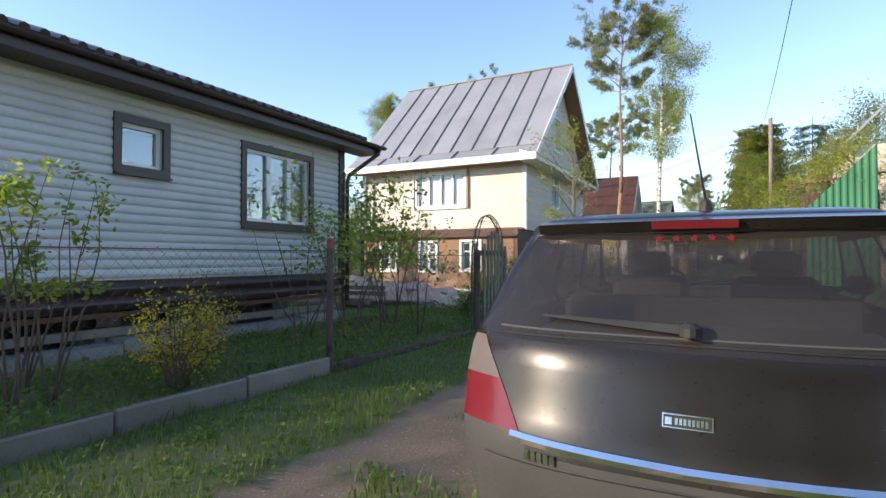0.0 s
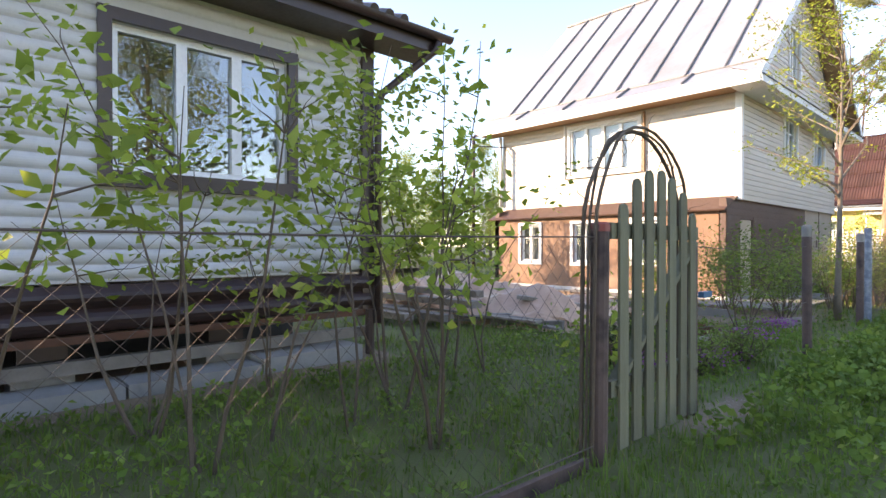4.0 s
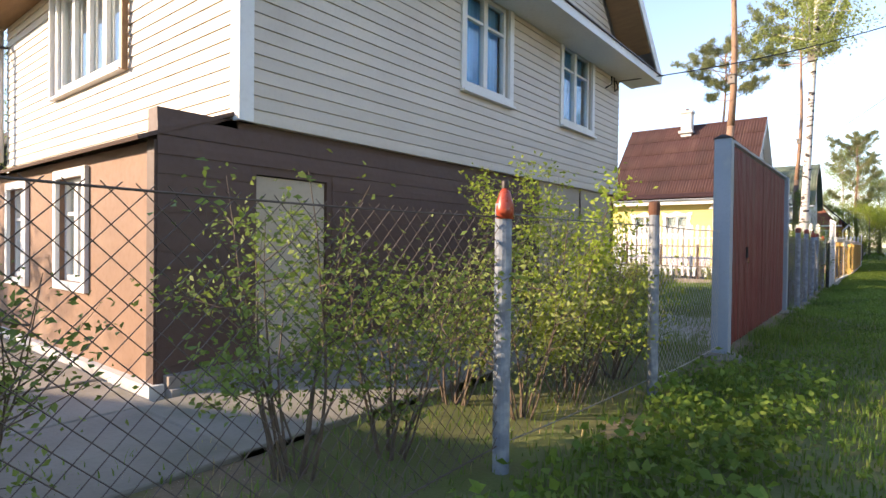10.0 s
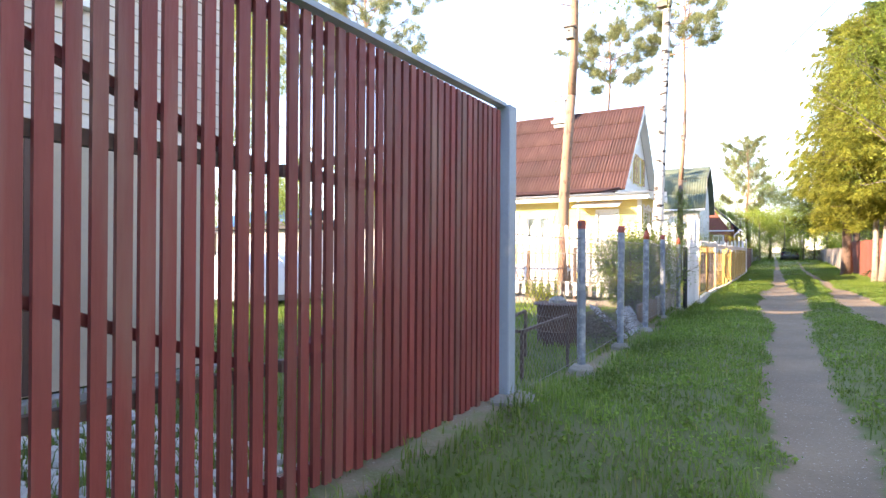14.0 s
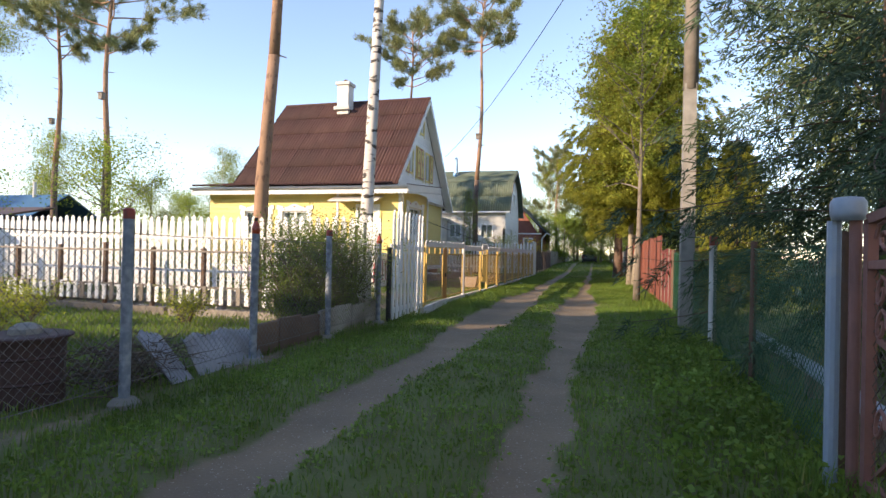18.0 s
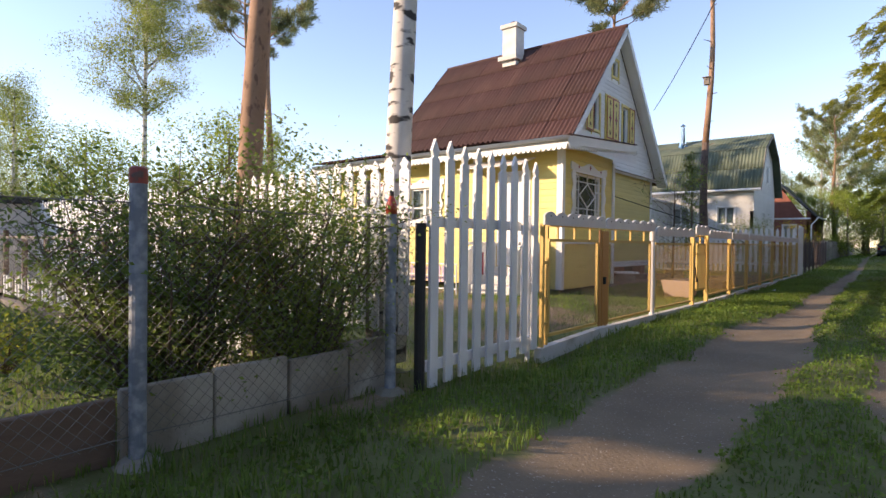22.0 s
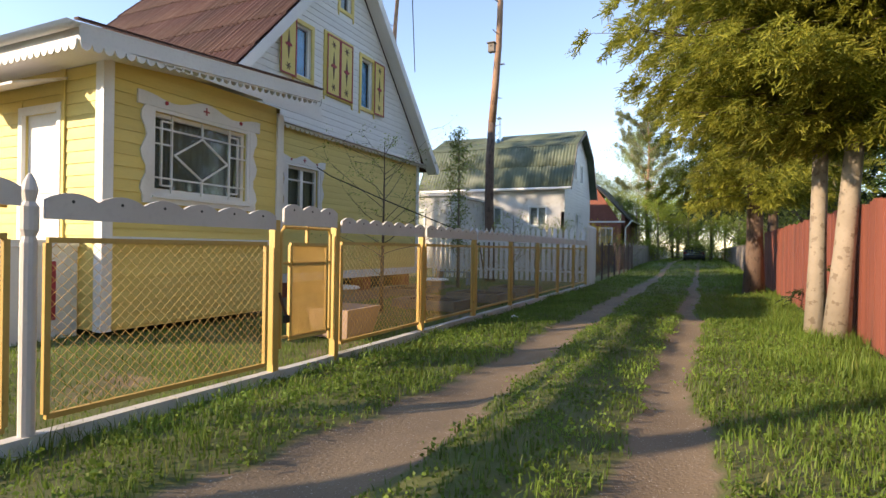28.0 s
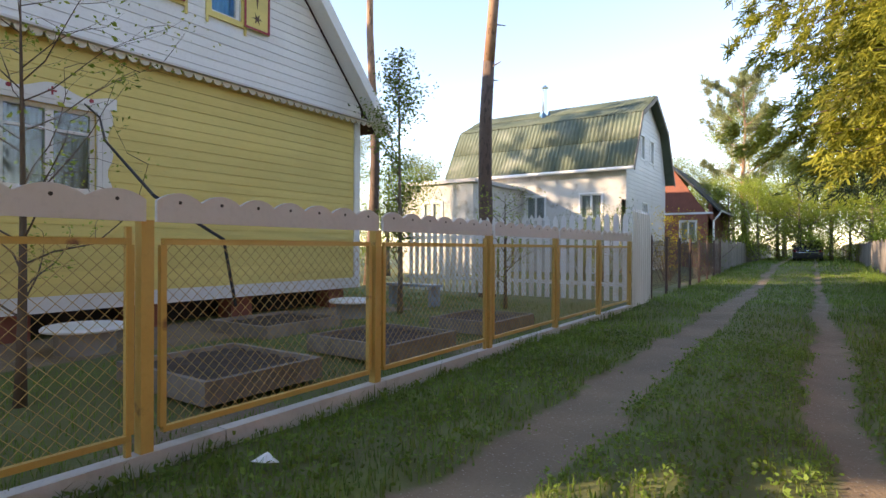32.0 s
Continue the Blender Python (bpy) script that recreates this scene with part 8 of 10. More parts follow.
# sheds behind the left gardens
gar = thing("brick_garage", (-15, 28.5, 0), "whitewashed brick garage with a flat felt roof", "garage")
w_, m_, l_ = wall(gar, "front_wall", (-17.6, 26.9), (-12.75, 26.9), 0, 1.92, [], M_brick_white, 0.25)
brk = mesh_of("brick", *(lambda s: (s.v, s.f))(Shape().box(0, 0.24, 0, 0.02, 0, 0.063)), M_brick_white)
for r_ in range(24):
    for c_ in range(12):
        if r_ * 12 + c_ >= 288:
            break
        b_ = under(new("brick", brk), w_)
        b_.location = (-15.9 + c_ * 0.258 + 0.129 * (r_ % 2), 26.876, 0.03 + r_ * 0.078)
part("roof_slab", box_of(-17.9, -12.55, 26.6, 32, 1.94, 2.04), M_tar_and_shade, gar)
part("side_wall", box_of(-17.6, -12.75, 27.16, 31.8, 0, 1.92), M_brick_white, gar)
sh_ = thing("sheeted_frame", (-9.9, 23.1, 0), "garden frame covered with white sheeting", "shed")
vs, fs = [], []
for i in range(13):
    u = i / 12
    for j in range(9):
        a = math.pi * j / 8
        vs.append((-10.4 - 0.8 * math.cos(a) * -1, 21.9 + 2.3 * u + 0.02 * math.sin(j * 3 + i), 1.15 * math.sin(a) ** 0.5 + 0.015 * math.sin(i * 2 + j)))
for i in range(12):
    for j in range(8):
        o = i * 9 + j
        fs.append((o, o + 1, o + 10, o + 9))
part("sheeting", mesh_of("sheeting", vs + [(x, y, z) for x, y, z in vs[:9]], fs + [tuple(range(9))[::-1], tuple(range(108, 117))], M_white_film, True), M_white_film, sh_)
for y_ in (21.95, 23.05, 24.15):
    part("hoop", Shape().tube([(-10.4 + 0.83 * math.cos(math.pi * q / 10), y_, 1.18 * math.sin(math.pi * q / 10) ** 0.5) for q in range(11)], 0.015, 6), M_white, sh_)
part("base_board", box_of(-9.56, -9.52, 21.9, 24.2, -0.02, 0.12), M_old_wood, sh_)
bl = thing("blue_roof_house", (-33, 44, 0), "low house with a blue metal roof beyond the gardens", "house")
part("body", box_of(-37, -28.5, 41, 46, 0, 2.6), M_old_wood, bl)
roof_plane(bl, "roof", (-37.4, 40.6, 2.5), (-28.1, 40.6, 2.5), (-28.1, 43.5, 4.3), (-37.4, 43.5, 4.3), 0.06, M_blue_roof)
roof_plane(bl, "roof", (-37.4, 46.4, 2.5), (-28.1, 46.4, 2.5), (-28.1, 43.5, 4.3), (-37.4, 43.5, 4.3), 0.06, M_blue_roof)
part("vent", Shape().tube([(-30.5, 43.2, 4.1), (-30.5, 43.2, 5.2)], 0.1, 8), M_plinth, bl)
os_ = thing("old_shed", (-24, 34, 0), "old brown plank shed with a low dark roof", "shed")
part("body", box_of(-26.5, -20.5, 33, 36, 0, 2.1), M_dark_wood, os_)
roof_plane(os_, "roof", (-26.8, 32.7, 2.1), (-20.2, 32.7, 2.1), (-20.2, 36.3, 2.9), (-26.8, 36.3, 2.9), 0.08, M_brown_side)

# greenhouse and the tarpaulin heap
gr = thing("film_greenhouse", (-20.5, 9.7, 0), "rounded greenhouse covered with cloudy yellowish film", "greenhouse")
vs, fs = [], []
for i in range(11):
    u = i / 10
    for j in range(15):
        a = math.pi * j / 14
        vs.append((-21.8 + 4.2 * u, 9.7 - 1.38 * math.cos(a), 0.25 + 2.15 * math.sin(a) ** 0.6))
for i in range(10):
    for j in range(14):
        o = i * 15 + j
        fs.append((o, o + 1, o + 16, o + 15))
part("film_cover", mesh_of("film_cover", vs, fs + [tuple(range(15))[::-1], tuple(range(150, 165))], M_poly, True), M_poly, gr)
for i in range(7):
    u = i / 6
    part("hoop", Shape().tube([(-21.8 + 4.2 * u, 9.7 - 1.4 * math.cos(math.pi * j / 14), 0.26 + 2.17 * math.sin(math.pi * j / 14) ** 0.6) for j in range(15)], 0.025, 6), M_old_wood, gr)
part("base_board", box_of(-22.0, -17.3, 8.2, 8.28, 0, 0.3), M_old_wood, gr)
part("base_board", box_of(-22.0, -17.3, 11.1, 11.18, 0, 0.3), M_old_wood, gr)

heap = thing("tarpaulin_heap", (-6, 2.9, 0), "heap of boards under a creased pinkish-brown tarpaulin", "heap")
rg = rng_of(12)
nx, ny = 110, 60
vs, fs = [], []
for i in range(nx):
    for j in range(ny):
        u, v = i / (nx - 1), j / (ny - 1)
        x, y = -8.7 + 5.2 * u, 1.75 + 2.3 * v
        hgt = 0.85 * math.sin(math.pi * min(1, max(0, v))) ** 0.55 * (0.35 + 0.65 * math.sin(math.pi * min(1, 0.12 + u * 0.88)) ** 0.7)
        hgt *= 0.86 + 0.2 * math.sin(u * 9 + v * 3) * math.sin(v * 5 + 1) + 0.08 * math.sin(u * 23 + v * 11)
        crease = 0.10 * abs(math.sin(u * 15 + v * 6 + 1.5 * math.sin(v * 5 + u * 3))) + 0.09 * abs(math.sin(u * 8 - v * 11 + 1.3 * math.sin(u * 12))) + 0.035 * abs(math.sin(u * 41 + v * 23 + math.sin(v * 9)))
        x += 0.25 * math.sin(v * 6 + 1) * (1 if u in (0, 1) else 0.4)
        y += 0.2 * math.sin(u * 8) * (0.9 if v < 0.1 else 0.2)
        vs.append((x - 0.5 * (v - 0.5), y + 0.35 * (u - 0.5), max(0.015, hgt - crease)))
for i in range(nx - 1):
    for j in range(ny - 1):
        o = i * ny + j
        fs.append((o, o + ny, o + ny + 1, o + 1))
part("tarpaulin", mesh_of("tarpaulin", vs, fs, M_tarp, False), M_tarp, heap)
for k in range(22):
    a = rg.uniform(-0.35, 0.35)
    if k < 12:
        c = Vector((-8.9 + rg.uniform(-0.7, 1.2), 1.9 + rg.uniform(-0.3, 1.3), 0.05 + 0.3 * rg.random()))
        d = Vector((math.cos(a), math.sin(a), rg.uniform(-0.12, 0.12)))
    else:
        c = Vector((-5.9 + rg.uniform(-1.2, 1.6), 1.75 + rg.uniform(-0.25, 0.2), 0.06 + 0.14 * rg.random()))
        d = Vector((math.cos(a * 0.5), math.sin(a * 0.5) + 0.15, rg.uniform(-0.04, 0.04)))
    ln = rg.uniform(0.6, 1.5)
    part("plank", Shape().bar(c - d * ln / 2, c + d * ln / 2, rg.uniform(0.08, 0.16), 0.03), M_old_wood, heap)
for k, (xa, ya, xb, yb, z, wd) in enumerate(((-7.9, 1.5, -5.3, 1.15, 0.1, 0.2), (-7.6, 1.75, -5.0, 1.42, 0.3, 0.18), (-8.0, 1.2, -5.9, 0.92, 0.08, 0.16), (-7.3, 2.0, -5.2, 1.7, 0.42, 0.14), (-5.2, 1.9, -4.1, 2.35, 0.12, 0.16), (-5.0, 1.75, -4.0, 2.1, 0.06, 0.14))):
    part("beam", Shape().bar((xa, ya, z), (xb, yb, z + 0.05), wd, 0.1), M_old_wood, heap)
for k in range(14):
    c = Vector((-9.4 + rg.uniform(-0.7, 0.7), 2.2 + rg.uniform(-0.6, 0.6), 0.12 + 0.3 * rg.random()))
    d = Vector((rg.normal(), rg.normal() * 0.5, rg.uniform(-0.25, 0.25))).normalized()
    part("lath", Shape().bar(c - d * 0.6, c + d * 0.6, 0.05, 0.02), M_slab if k % 2 else M_old_wood, heap)
part("plank_on_top", Shape().bar((-4.9, 2.2, 0.42), (-4.0, 2.75, 0.3), 0.16, 0.06), M_old_wood, heap)

# beds and boards in the garden of the tall house
bd = thing("bed_edging", (-3, 4.5, 0), "old boards and rusty strips edging the garden beds", "edging")
for a, b in (((-2.3, 2.2, 0.04), (-2.3, 4.3, 0.04)), ((-2.3, 4.3, 0.05), (-1.9, 5.6, 0.05))):
    part("edge_board", Shape().bar(a, b, 0.03, 0.14), M_old_wood, bd)
part("rusty_channel", Shape().bar((-5.6, 5.72, 0.1), (-3.0, 5.5, 0.04), 0.12, 0.09), M_rust, bd)
part("edge_board", Shape().bar((-5.4, 5.5, 0.07), (-2.95, 5.36, 0.06), 0.04, 0.15), M_kerb, bd)
part("rusty_channel", Shape().bar((-9.8, 7.1, 0.06), (-6.8, 6.7, 0.06), 0.2, 0.08), M_rust, bd)
def soil_ridge(x0, y0, x1, y1, wide, high, seed):
    """A long heap of dug earth with a lumpy top."""
    r = rng_of(seed)
    a, b = Vector((x0, y0, 0)), Vector((x1, y1, 0))
    side = (b - a).normalized().cross(Vector((0, 0, 1)))
    n, k = 40, 12
    vs = []
    for i in range(n + 1):
        c = a.lerp(b, i / n)
        for j in range(k + 1):
            q = j / k * 2 - 1
            z = high * (1 - q * q) * min(1, 6 * i / n, 6 * (1 - i / n)) * (1 + r.uniform(-0.25, 0.3)) - 0.03
            p = c + side * (q * wide * (1 + 0.2 * math.sin(i * 0.9)))
            vs.append((p.x, p.y, z))
    fs = [(i * (k + 1) + j, (i + 1) * (k + 1) + j, (i + 1) * (k + 1) + j + 1, i * (k + 1) + j + 1) for i in range(n) for j in range(k)]
    ob = thing("earth_ridge", (x0, y0, 0), "ridge of dug brown earth in the garden", "earth", "earth ridges")
    part("earth", mesh_of("earth", vs, fs, M_earth), M_earth, ob)


M_earth = surf("dug_brown_earth", (0.13, 0.082, 0.052), (0.2, 0.135, 0.085), 2.5, 0.95, 0.8, 30, dirt=(0.08, 0.05, 0.034), dirt_at=(0.5, 0.72), dirt_scale=3)
for k, q in enumerate(((-8.6, 5.1, -3.4, 4.7, 0.4, 0.13), (-8.9, 6.2, -5.8, 6.2, 0.35, 0.16), (-4.8, 6.2, -2.3, 6.1, 0.3, 0.12), (-3.4, 3.9, -1.9, 3.3, 0.4, 0.1))):
    soil_ridge(*q, 400 + k)
M_cuttings = leafy("dry_reddish_cuttings", (0.1, 0.035, 0.025), (0.16, 0.06, 0.035), (0.22, 0.13, 0.08), 0.1)
cut = thing("dry_cuttings", (-2.75, 2.95, 0), "low heap of dry reddish stalks on the bed", "cuttings")
c_rng = rng_of(431)
c_at = np.stack([-2.75 + c_rng.normal(0, 0.28, 700), 2.95 + c_rng.normal(0, 0.22, 700), c_rng.uniform(0.02, 0.14, 700)], 1)
part("stalks", leaf_mesh("stalks", c_at, 0.12, M_cuttings, c_rng, aspect=9.0), M_cuttings, cut)
row_rng = rng_of(415)
for k in range(26):
    x, y = -9.6 + k * 0.27, 6.62 + row_rng.uniform(-0.05, 0.05)
    st_ = thing("edging_stone", (x, y, 0), "rough grey stone edging the slab path", "stone", "edging stones")
    part("stone", Shape().lathe((x, y, -0.04), [(0.09, 0), (0.13 * row_rng.uniform(0.8, 1.1), 0.05), (0.11, 0.12 * row_rng.uniform(0.7, 1.3)), (0.03, 0.15)], 7), M_stone, st_)
wk_ = thing("plank_walk", (-7, 7.5, 0), "concrete slab path along the house wall", "path")
for i in range(7):
    part("slab", Shape().box(-10.6 + i * 0.98, -9.65 + i * 0.98, 6.75, 7.85, -0.03, 0.06 + 0.012 * (i % 2)), M_kerb, wk_, bevel=0.008)
for i in range(4):
    part("slab", Shape().box(-3.8, -2.5, 6.75 + i * 0.98, 8.25 + i * 0.98, -0.03, 0.05 + 0.012 * (i % 2)), M_kerb, wk_, bevel=0.008)
pav = thing("gravel_patch", (-2.9, 14.6, 0), "patch of pale paving cobbles inside the red gate", "paving")
cob_rng = rng_of(8)
cob = mesh_of("cobble", *(lambda s: (s.v, s.f))(Shape().lathe((0, 0, -0.03), [(0.05, 0), (0.065, 0.03), (0.055, 0.06), (0.02, 0.075)], 7)), M_plinth)
for i in range(240):
    b_ = under(new("cobble", cob), pav)
    b_.location = (-3.3 + (i % 16) * 0.125 + cob_rng.uniform(-0.02, 0.02), 13.3 + (i // 16) * 0.17 + cob_rng.uniform(-0.02, 0.02), 0)
    b_.rotation_euler[2] = cob_rng.uniform(0, 6)
jk = thing("concrete_blocks", (-3.5, 12.6, 0), "pile of grey concrete blocks against the wall", "blocks")
for i, (x, y, z) in enumerate(((-3.6, 12.2, 0), (-3.65, 12.65, 0), (-3.62, 12.4, 0.19), (-3.2, 13.4, 0))):
    part("block", Shape().box(x - 0.1, x + 0.1, y - 0.19, y + 0.19, z, z + 0.19), M_block, jk, bevel=0.01)

# beds in the yellow house's yard
def raised_bed(x0, x1, y0, y1, label):
    ob = thing("raised_bed", ((x0 + x1) / 2, (y0 + y1) / 2, 0), label, "garden bed", "raised beds")
    for s in ((x0, x1, y0, y0 + 0.05), (x0, x1, y1 - 0.05, y1), (x0, x0 + 0.05, y0 + 0.05, y1 - 0.05), (x1 - 0.05, x1, y0 + 0.05, y1 - 0.05)):
        part("side_board", Shape().box(*s, -0.03, 0.16), M_old_wood, ob)
    n = 14
    vs = [(x0 + 0.05 + (x1 - x0 - 0.1) * i / n, y0 + 0.05 + (y1 - y0 - 0.1) * j / n, 0.11 + 0.03 * math.sin(i * 2.1 + j) * math.sin(j * 1.7)) for i in range(n + 1) for j in range(n + 1)]
    part("soil", mesh_of("soil", vs, [(i * (n + 1) + j, (i + 1) * (n + 1) + j, (i + 1) * (n + 1) + j + 1, i * (n + 1) + j + 1) for i in range(n) for j in range(n)], M_soil, True), M_soil, ob)


M_soil = surf("dark_garden_soil", (0.075, 0.052, 0.038), (0.055, 0.04, 0.03), 3, 0.95, 0.8, 30)
raised_bed(-2.75, -1.4, 41.1, 42.3, "plank-edged garden bed with bare dark soil")
raised_bed(-2.5, -1.25, 43.1, 44.4, "plank-edged garden bed with bare dark soil")
raised_bed(-2.3, -1.2, 45.3, 46.6, "plank-edged garden bed with bare dark soil")
raised_bed(-4.6, -3.4, 43.2, 44.6, "plank-edged garden bed with bare dark soil")
for x, y in ((-4.3, 41.5), (-4.0, 45.5)):
    tb = thing("wellhead_cover", (x, y, 0), "round white lid on a low block among the beds", "lid")
    part("lid", Shape().lathe((x, y, 0.26), [(0.42, 0), (0.43, 0.02), (0.4, 0.05)], 18), M_white, tb)
    part("block", Shape().lathe((x, y, -0.03), [(0.3, 0), (0.3, 0.29)], 14), M_block, tb)
bench = thing("garden_bench", (-4.3, 47.6, 0), "blue-grey garden bench by the picket fence", "bench")
part("seat", box_of(-4.9, -3.7, 47.4, 47.75, 0.4, 0.45), M_bluegrey, bench)
for x in (-4.8, -3.8):
    part("leg", box_of(x - 0.04, x + 0.04, 47.42, 47.73, -0.03, 0.4), M_bluegrey, bench)
tro = thing("planter_trough", (-1.6, 37.9, 0), "pinkish concrete trough with flared sides on the grass", "planter")
M_pink = surf("pinkish_rough_concrete", (0.42, 0.3, 0.235), (0.33, 0.235, 0.19), 3, 0.9, 0.5, 28, dirt=(0.2, 0.15, 0.11), dirt_at=(0.55, 0.75), dirt_scale=3)
tc, tl, tw_ = Vector((-1.62, 37.92, 0)), 0.36, 0.3
ring_ = lambda k, z: [tc + Vector((sx * tw_ * k, sy * tl * k, z)) for sx, sy in ((-1, -1), (1, -1), (1, 1), (-1, 1))]
tv = [tuple(p) for p in ring_(0.86, -0.03) + ring_(1.12, 0.36) + ring_(0.98, 0.36) + ring_(0.9, 0.26)]
tf = [(0, 3, 2, 1)] + [(4 * r + j, 4 * r + (j + 1) % 4, 4 * r + 4 + (j + 1) % 4, 4 * r + 4 + j) for r in range(3) for j in range(4)]
part("shell", mesh_of("shell", tv, tf, M_pink), M_pink, tro, bevel=0.015)
part("soil", box_of(tc.x - tw_ * 0.93, tc.x + tw_ * 0.93, tc.y - tl * 0.93, tc.y + tl * 0.93, 0.2, 0.265), M_soil, tro)
lit = thing("litter", (-0.05, 40.6, 0), "scrap of white paper lying on the verge", "litter")
part("paper", Shape().hexa([(-0.1, 40.55, 0.03), (0.02, 40.55, 0.05), (0.03, 40.63, 0.03), (-0.08, 40.64, 0.06)], [(-0.1, 40.55, 0.034), (0.02, 40.55, 0.054), (0.03, 40.63, 0.034), (-0.08, 40.64, 0.064)]), M_white, lit)


# loose cables on the yellow house
wire("yard_cable", [(-5.3, 41.9, 3.0), (-4.9, 41.9, 2.78), (-3.2, 41.2, 2.2), (-1.2, 40.6, 1.53), (-0.8, 40.85, 1.24), (-0.74, 40.9, 0.8)], 0.012, M_black, "black cable slung from the yellow wall to the fence")
loop = [(-5.38, 40.75 + 0.42 * math.sin(t * 0.55) * (1 - t * 0.03), 4.05 + 0.22 * math.cos(t * 0.8)) for t in range(14)]
wire("coiled_cable", loop, 0.012, M_plinth, "pale cable looped loosely on the white gable")
wire("eave_cable", [(-5.36, 40.2, 3.72), (-5.34, 40.5, 3.55), (-5.36, 40.72, 3.5), (-5.38, 40.75, 3.3)], 0.012, M_black, "short black cable hanging under the carved eave")

# white pipe railing round the flower bed of the yellow house
rl = thing("yard_railing", (-7.4, 34.0, 0), "low white-painted pipe railing round a flower bed", "railing")
for z in (0.12, 0.42, 0.68):
    part("rail", Shape().tube([(-10.2, 33.8, z), (-7.8, 33.9, z), (-5.35, 34.05, z)], 0.016, 7), M_picket, rl)
for k in range(8):
    u = k / 7
    part("post", Shape().tube([(-10.2 + 4.85 * u, 33.8 + 0.25 * u, -0.05), (-10.2 + 4.85 * u, 33.8 + 0.25 * u, 0.7)], 0.016, 7), M_picket, rl)
lp = thing("lilac_picket_edging", (-8, 34.7, 0), "low faded lilac picket edging before the verandah", "fence")
for k in range(34):
    part("picket", Shape().slab([(-0.035, 0.2), (0.035, 0.2), (0.035, 0.58), (0.0, 0.62), (-0.035, 0.58)], -0.008, 0.008, Matrix.Translation((-10.0 + 0.115 * k, 34.75, 0))), M_lilac, lp)
for z in (0.26, 0.5):
    part("rail", box_of(-10.05, -6.1, 34.765, 34.785, z, z + 0.05), M_lilac, lp)
for k in range(5):
    part("stake", box_of(-10.0 + 0.95 * k, -9.95 + 0.95 * k, 34.79, 34.83, -0.05, 0.55), M_old_wood, lp)
# ---- the dark hatchback parked at the start ----
def paint(name, c, flake=0.0):
    m = surf(name, c, tuple(v * 0.85 for v in c), 1.2, 0.3, 0.0, 60, metal=flake, spec=0.25, dirt=(0.03, 0.025, 0.021), dirt_at=(0.5, 0.85), dirt_scale=2.2, rough_vary=0.08)
    m.node_tree.nodes["Principled BSDF"].inputs["Coat Weight"].default_value = 0.35
    m.node_tree.nodes["Principled BSDF"].inputs["Coat Roughness"].default_value = 0.12
    return m


M_car = paint("dusty_dark_brown_car_paint", (0.013, 0.0105, 0.0095))
M_car_low = surf("grey_bumper_plastic", (0.07, 0.068, 0.068), (0.055, 0.053, 0.053), 2, 0.45, 0.1, 60)
M_lamp_red = surf("red_lamp_plastic", (0.17, 0.018, 0.026), (0.13, 0.014, 0.02), 5, 0.15, 0.0, 30, rough_vary=0.05)
M_lamp_clear = surf("grey_lamp_plastic", (0.15, 0.125, 0.12), (0.12, 0.1, 0.1), 5, 0.15, 0.0, 30, rough_vary=0.05)
M_tint = glass("tinted_car_glass", (0.5, 0.48, 0.46), 0.03, 0.04)
dusty = M_tint.node_tree
dust_d, dust_m, dust_t, dust_r = (dusty.nodes.new("ShaderNode" + k) for k in ("BsdfDiffuse", "MixShader", "TexNoise", "MapRange"))
dust_d.inputs[0].default_value = (0.21, 0.185, 0.175, 1)
dust_t.inputs["Scale"].default_value = 3.0
dust_r.inputs[3].default_value, dust_r.inputs[4].default_value = 0.05, 0.14
dusty.links.new(dust_t.outputs[0], dust_r.inputs[0])
dusty.links.new(dust_r.outputs[0], dust_m.inputs[0])
dusty.links.new(dusty.nodes["Material Output"].inputs[0].links[0].from_socket, dust_m.inputs[1])
dusty.links.new(dust_d.outputs[0], dust_m.inputs[2])
dusty.links.new(dust_m.outputs[0], dusty.nodes["Material Output"].inputs[0])
M_seat = surf("dark_seat_cloth", (0.035, 0.035, 0.038), (0.028, 0.028, 0.03), 5, 0.9, 0.2, 60)


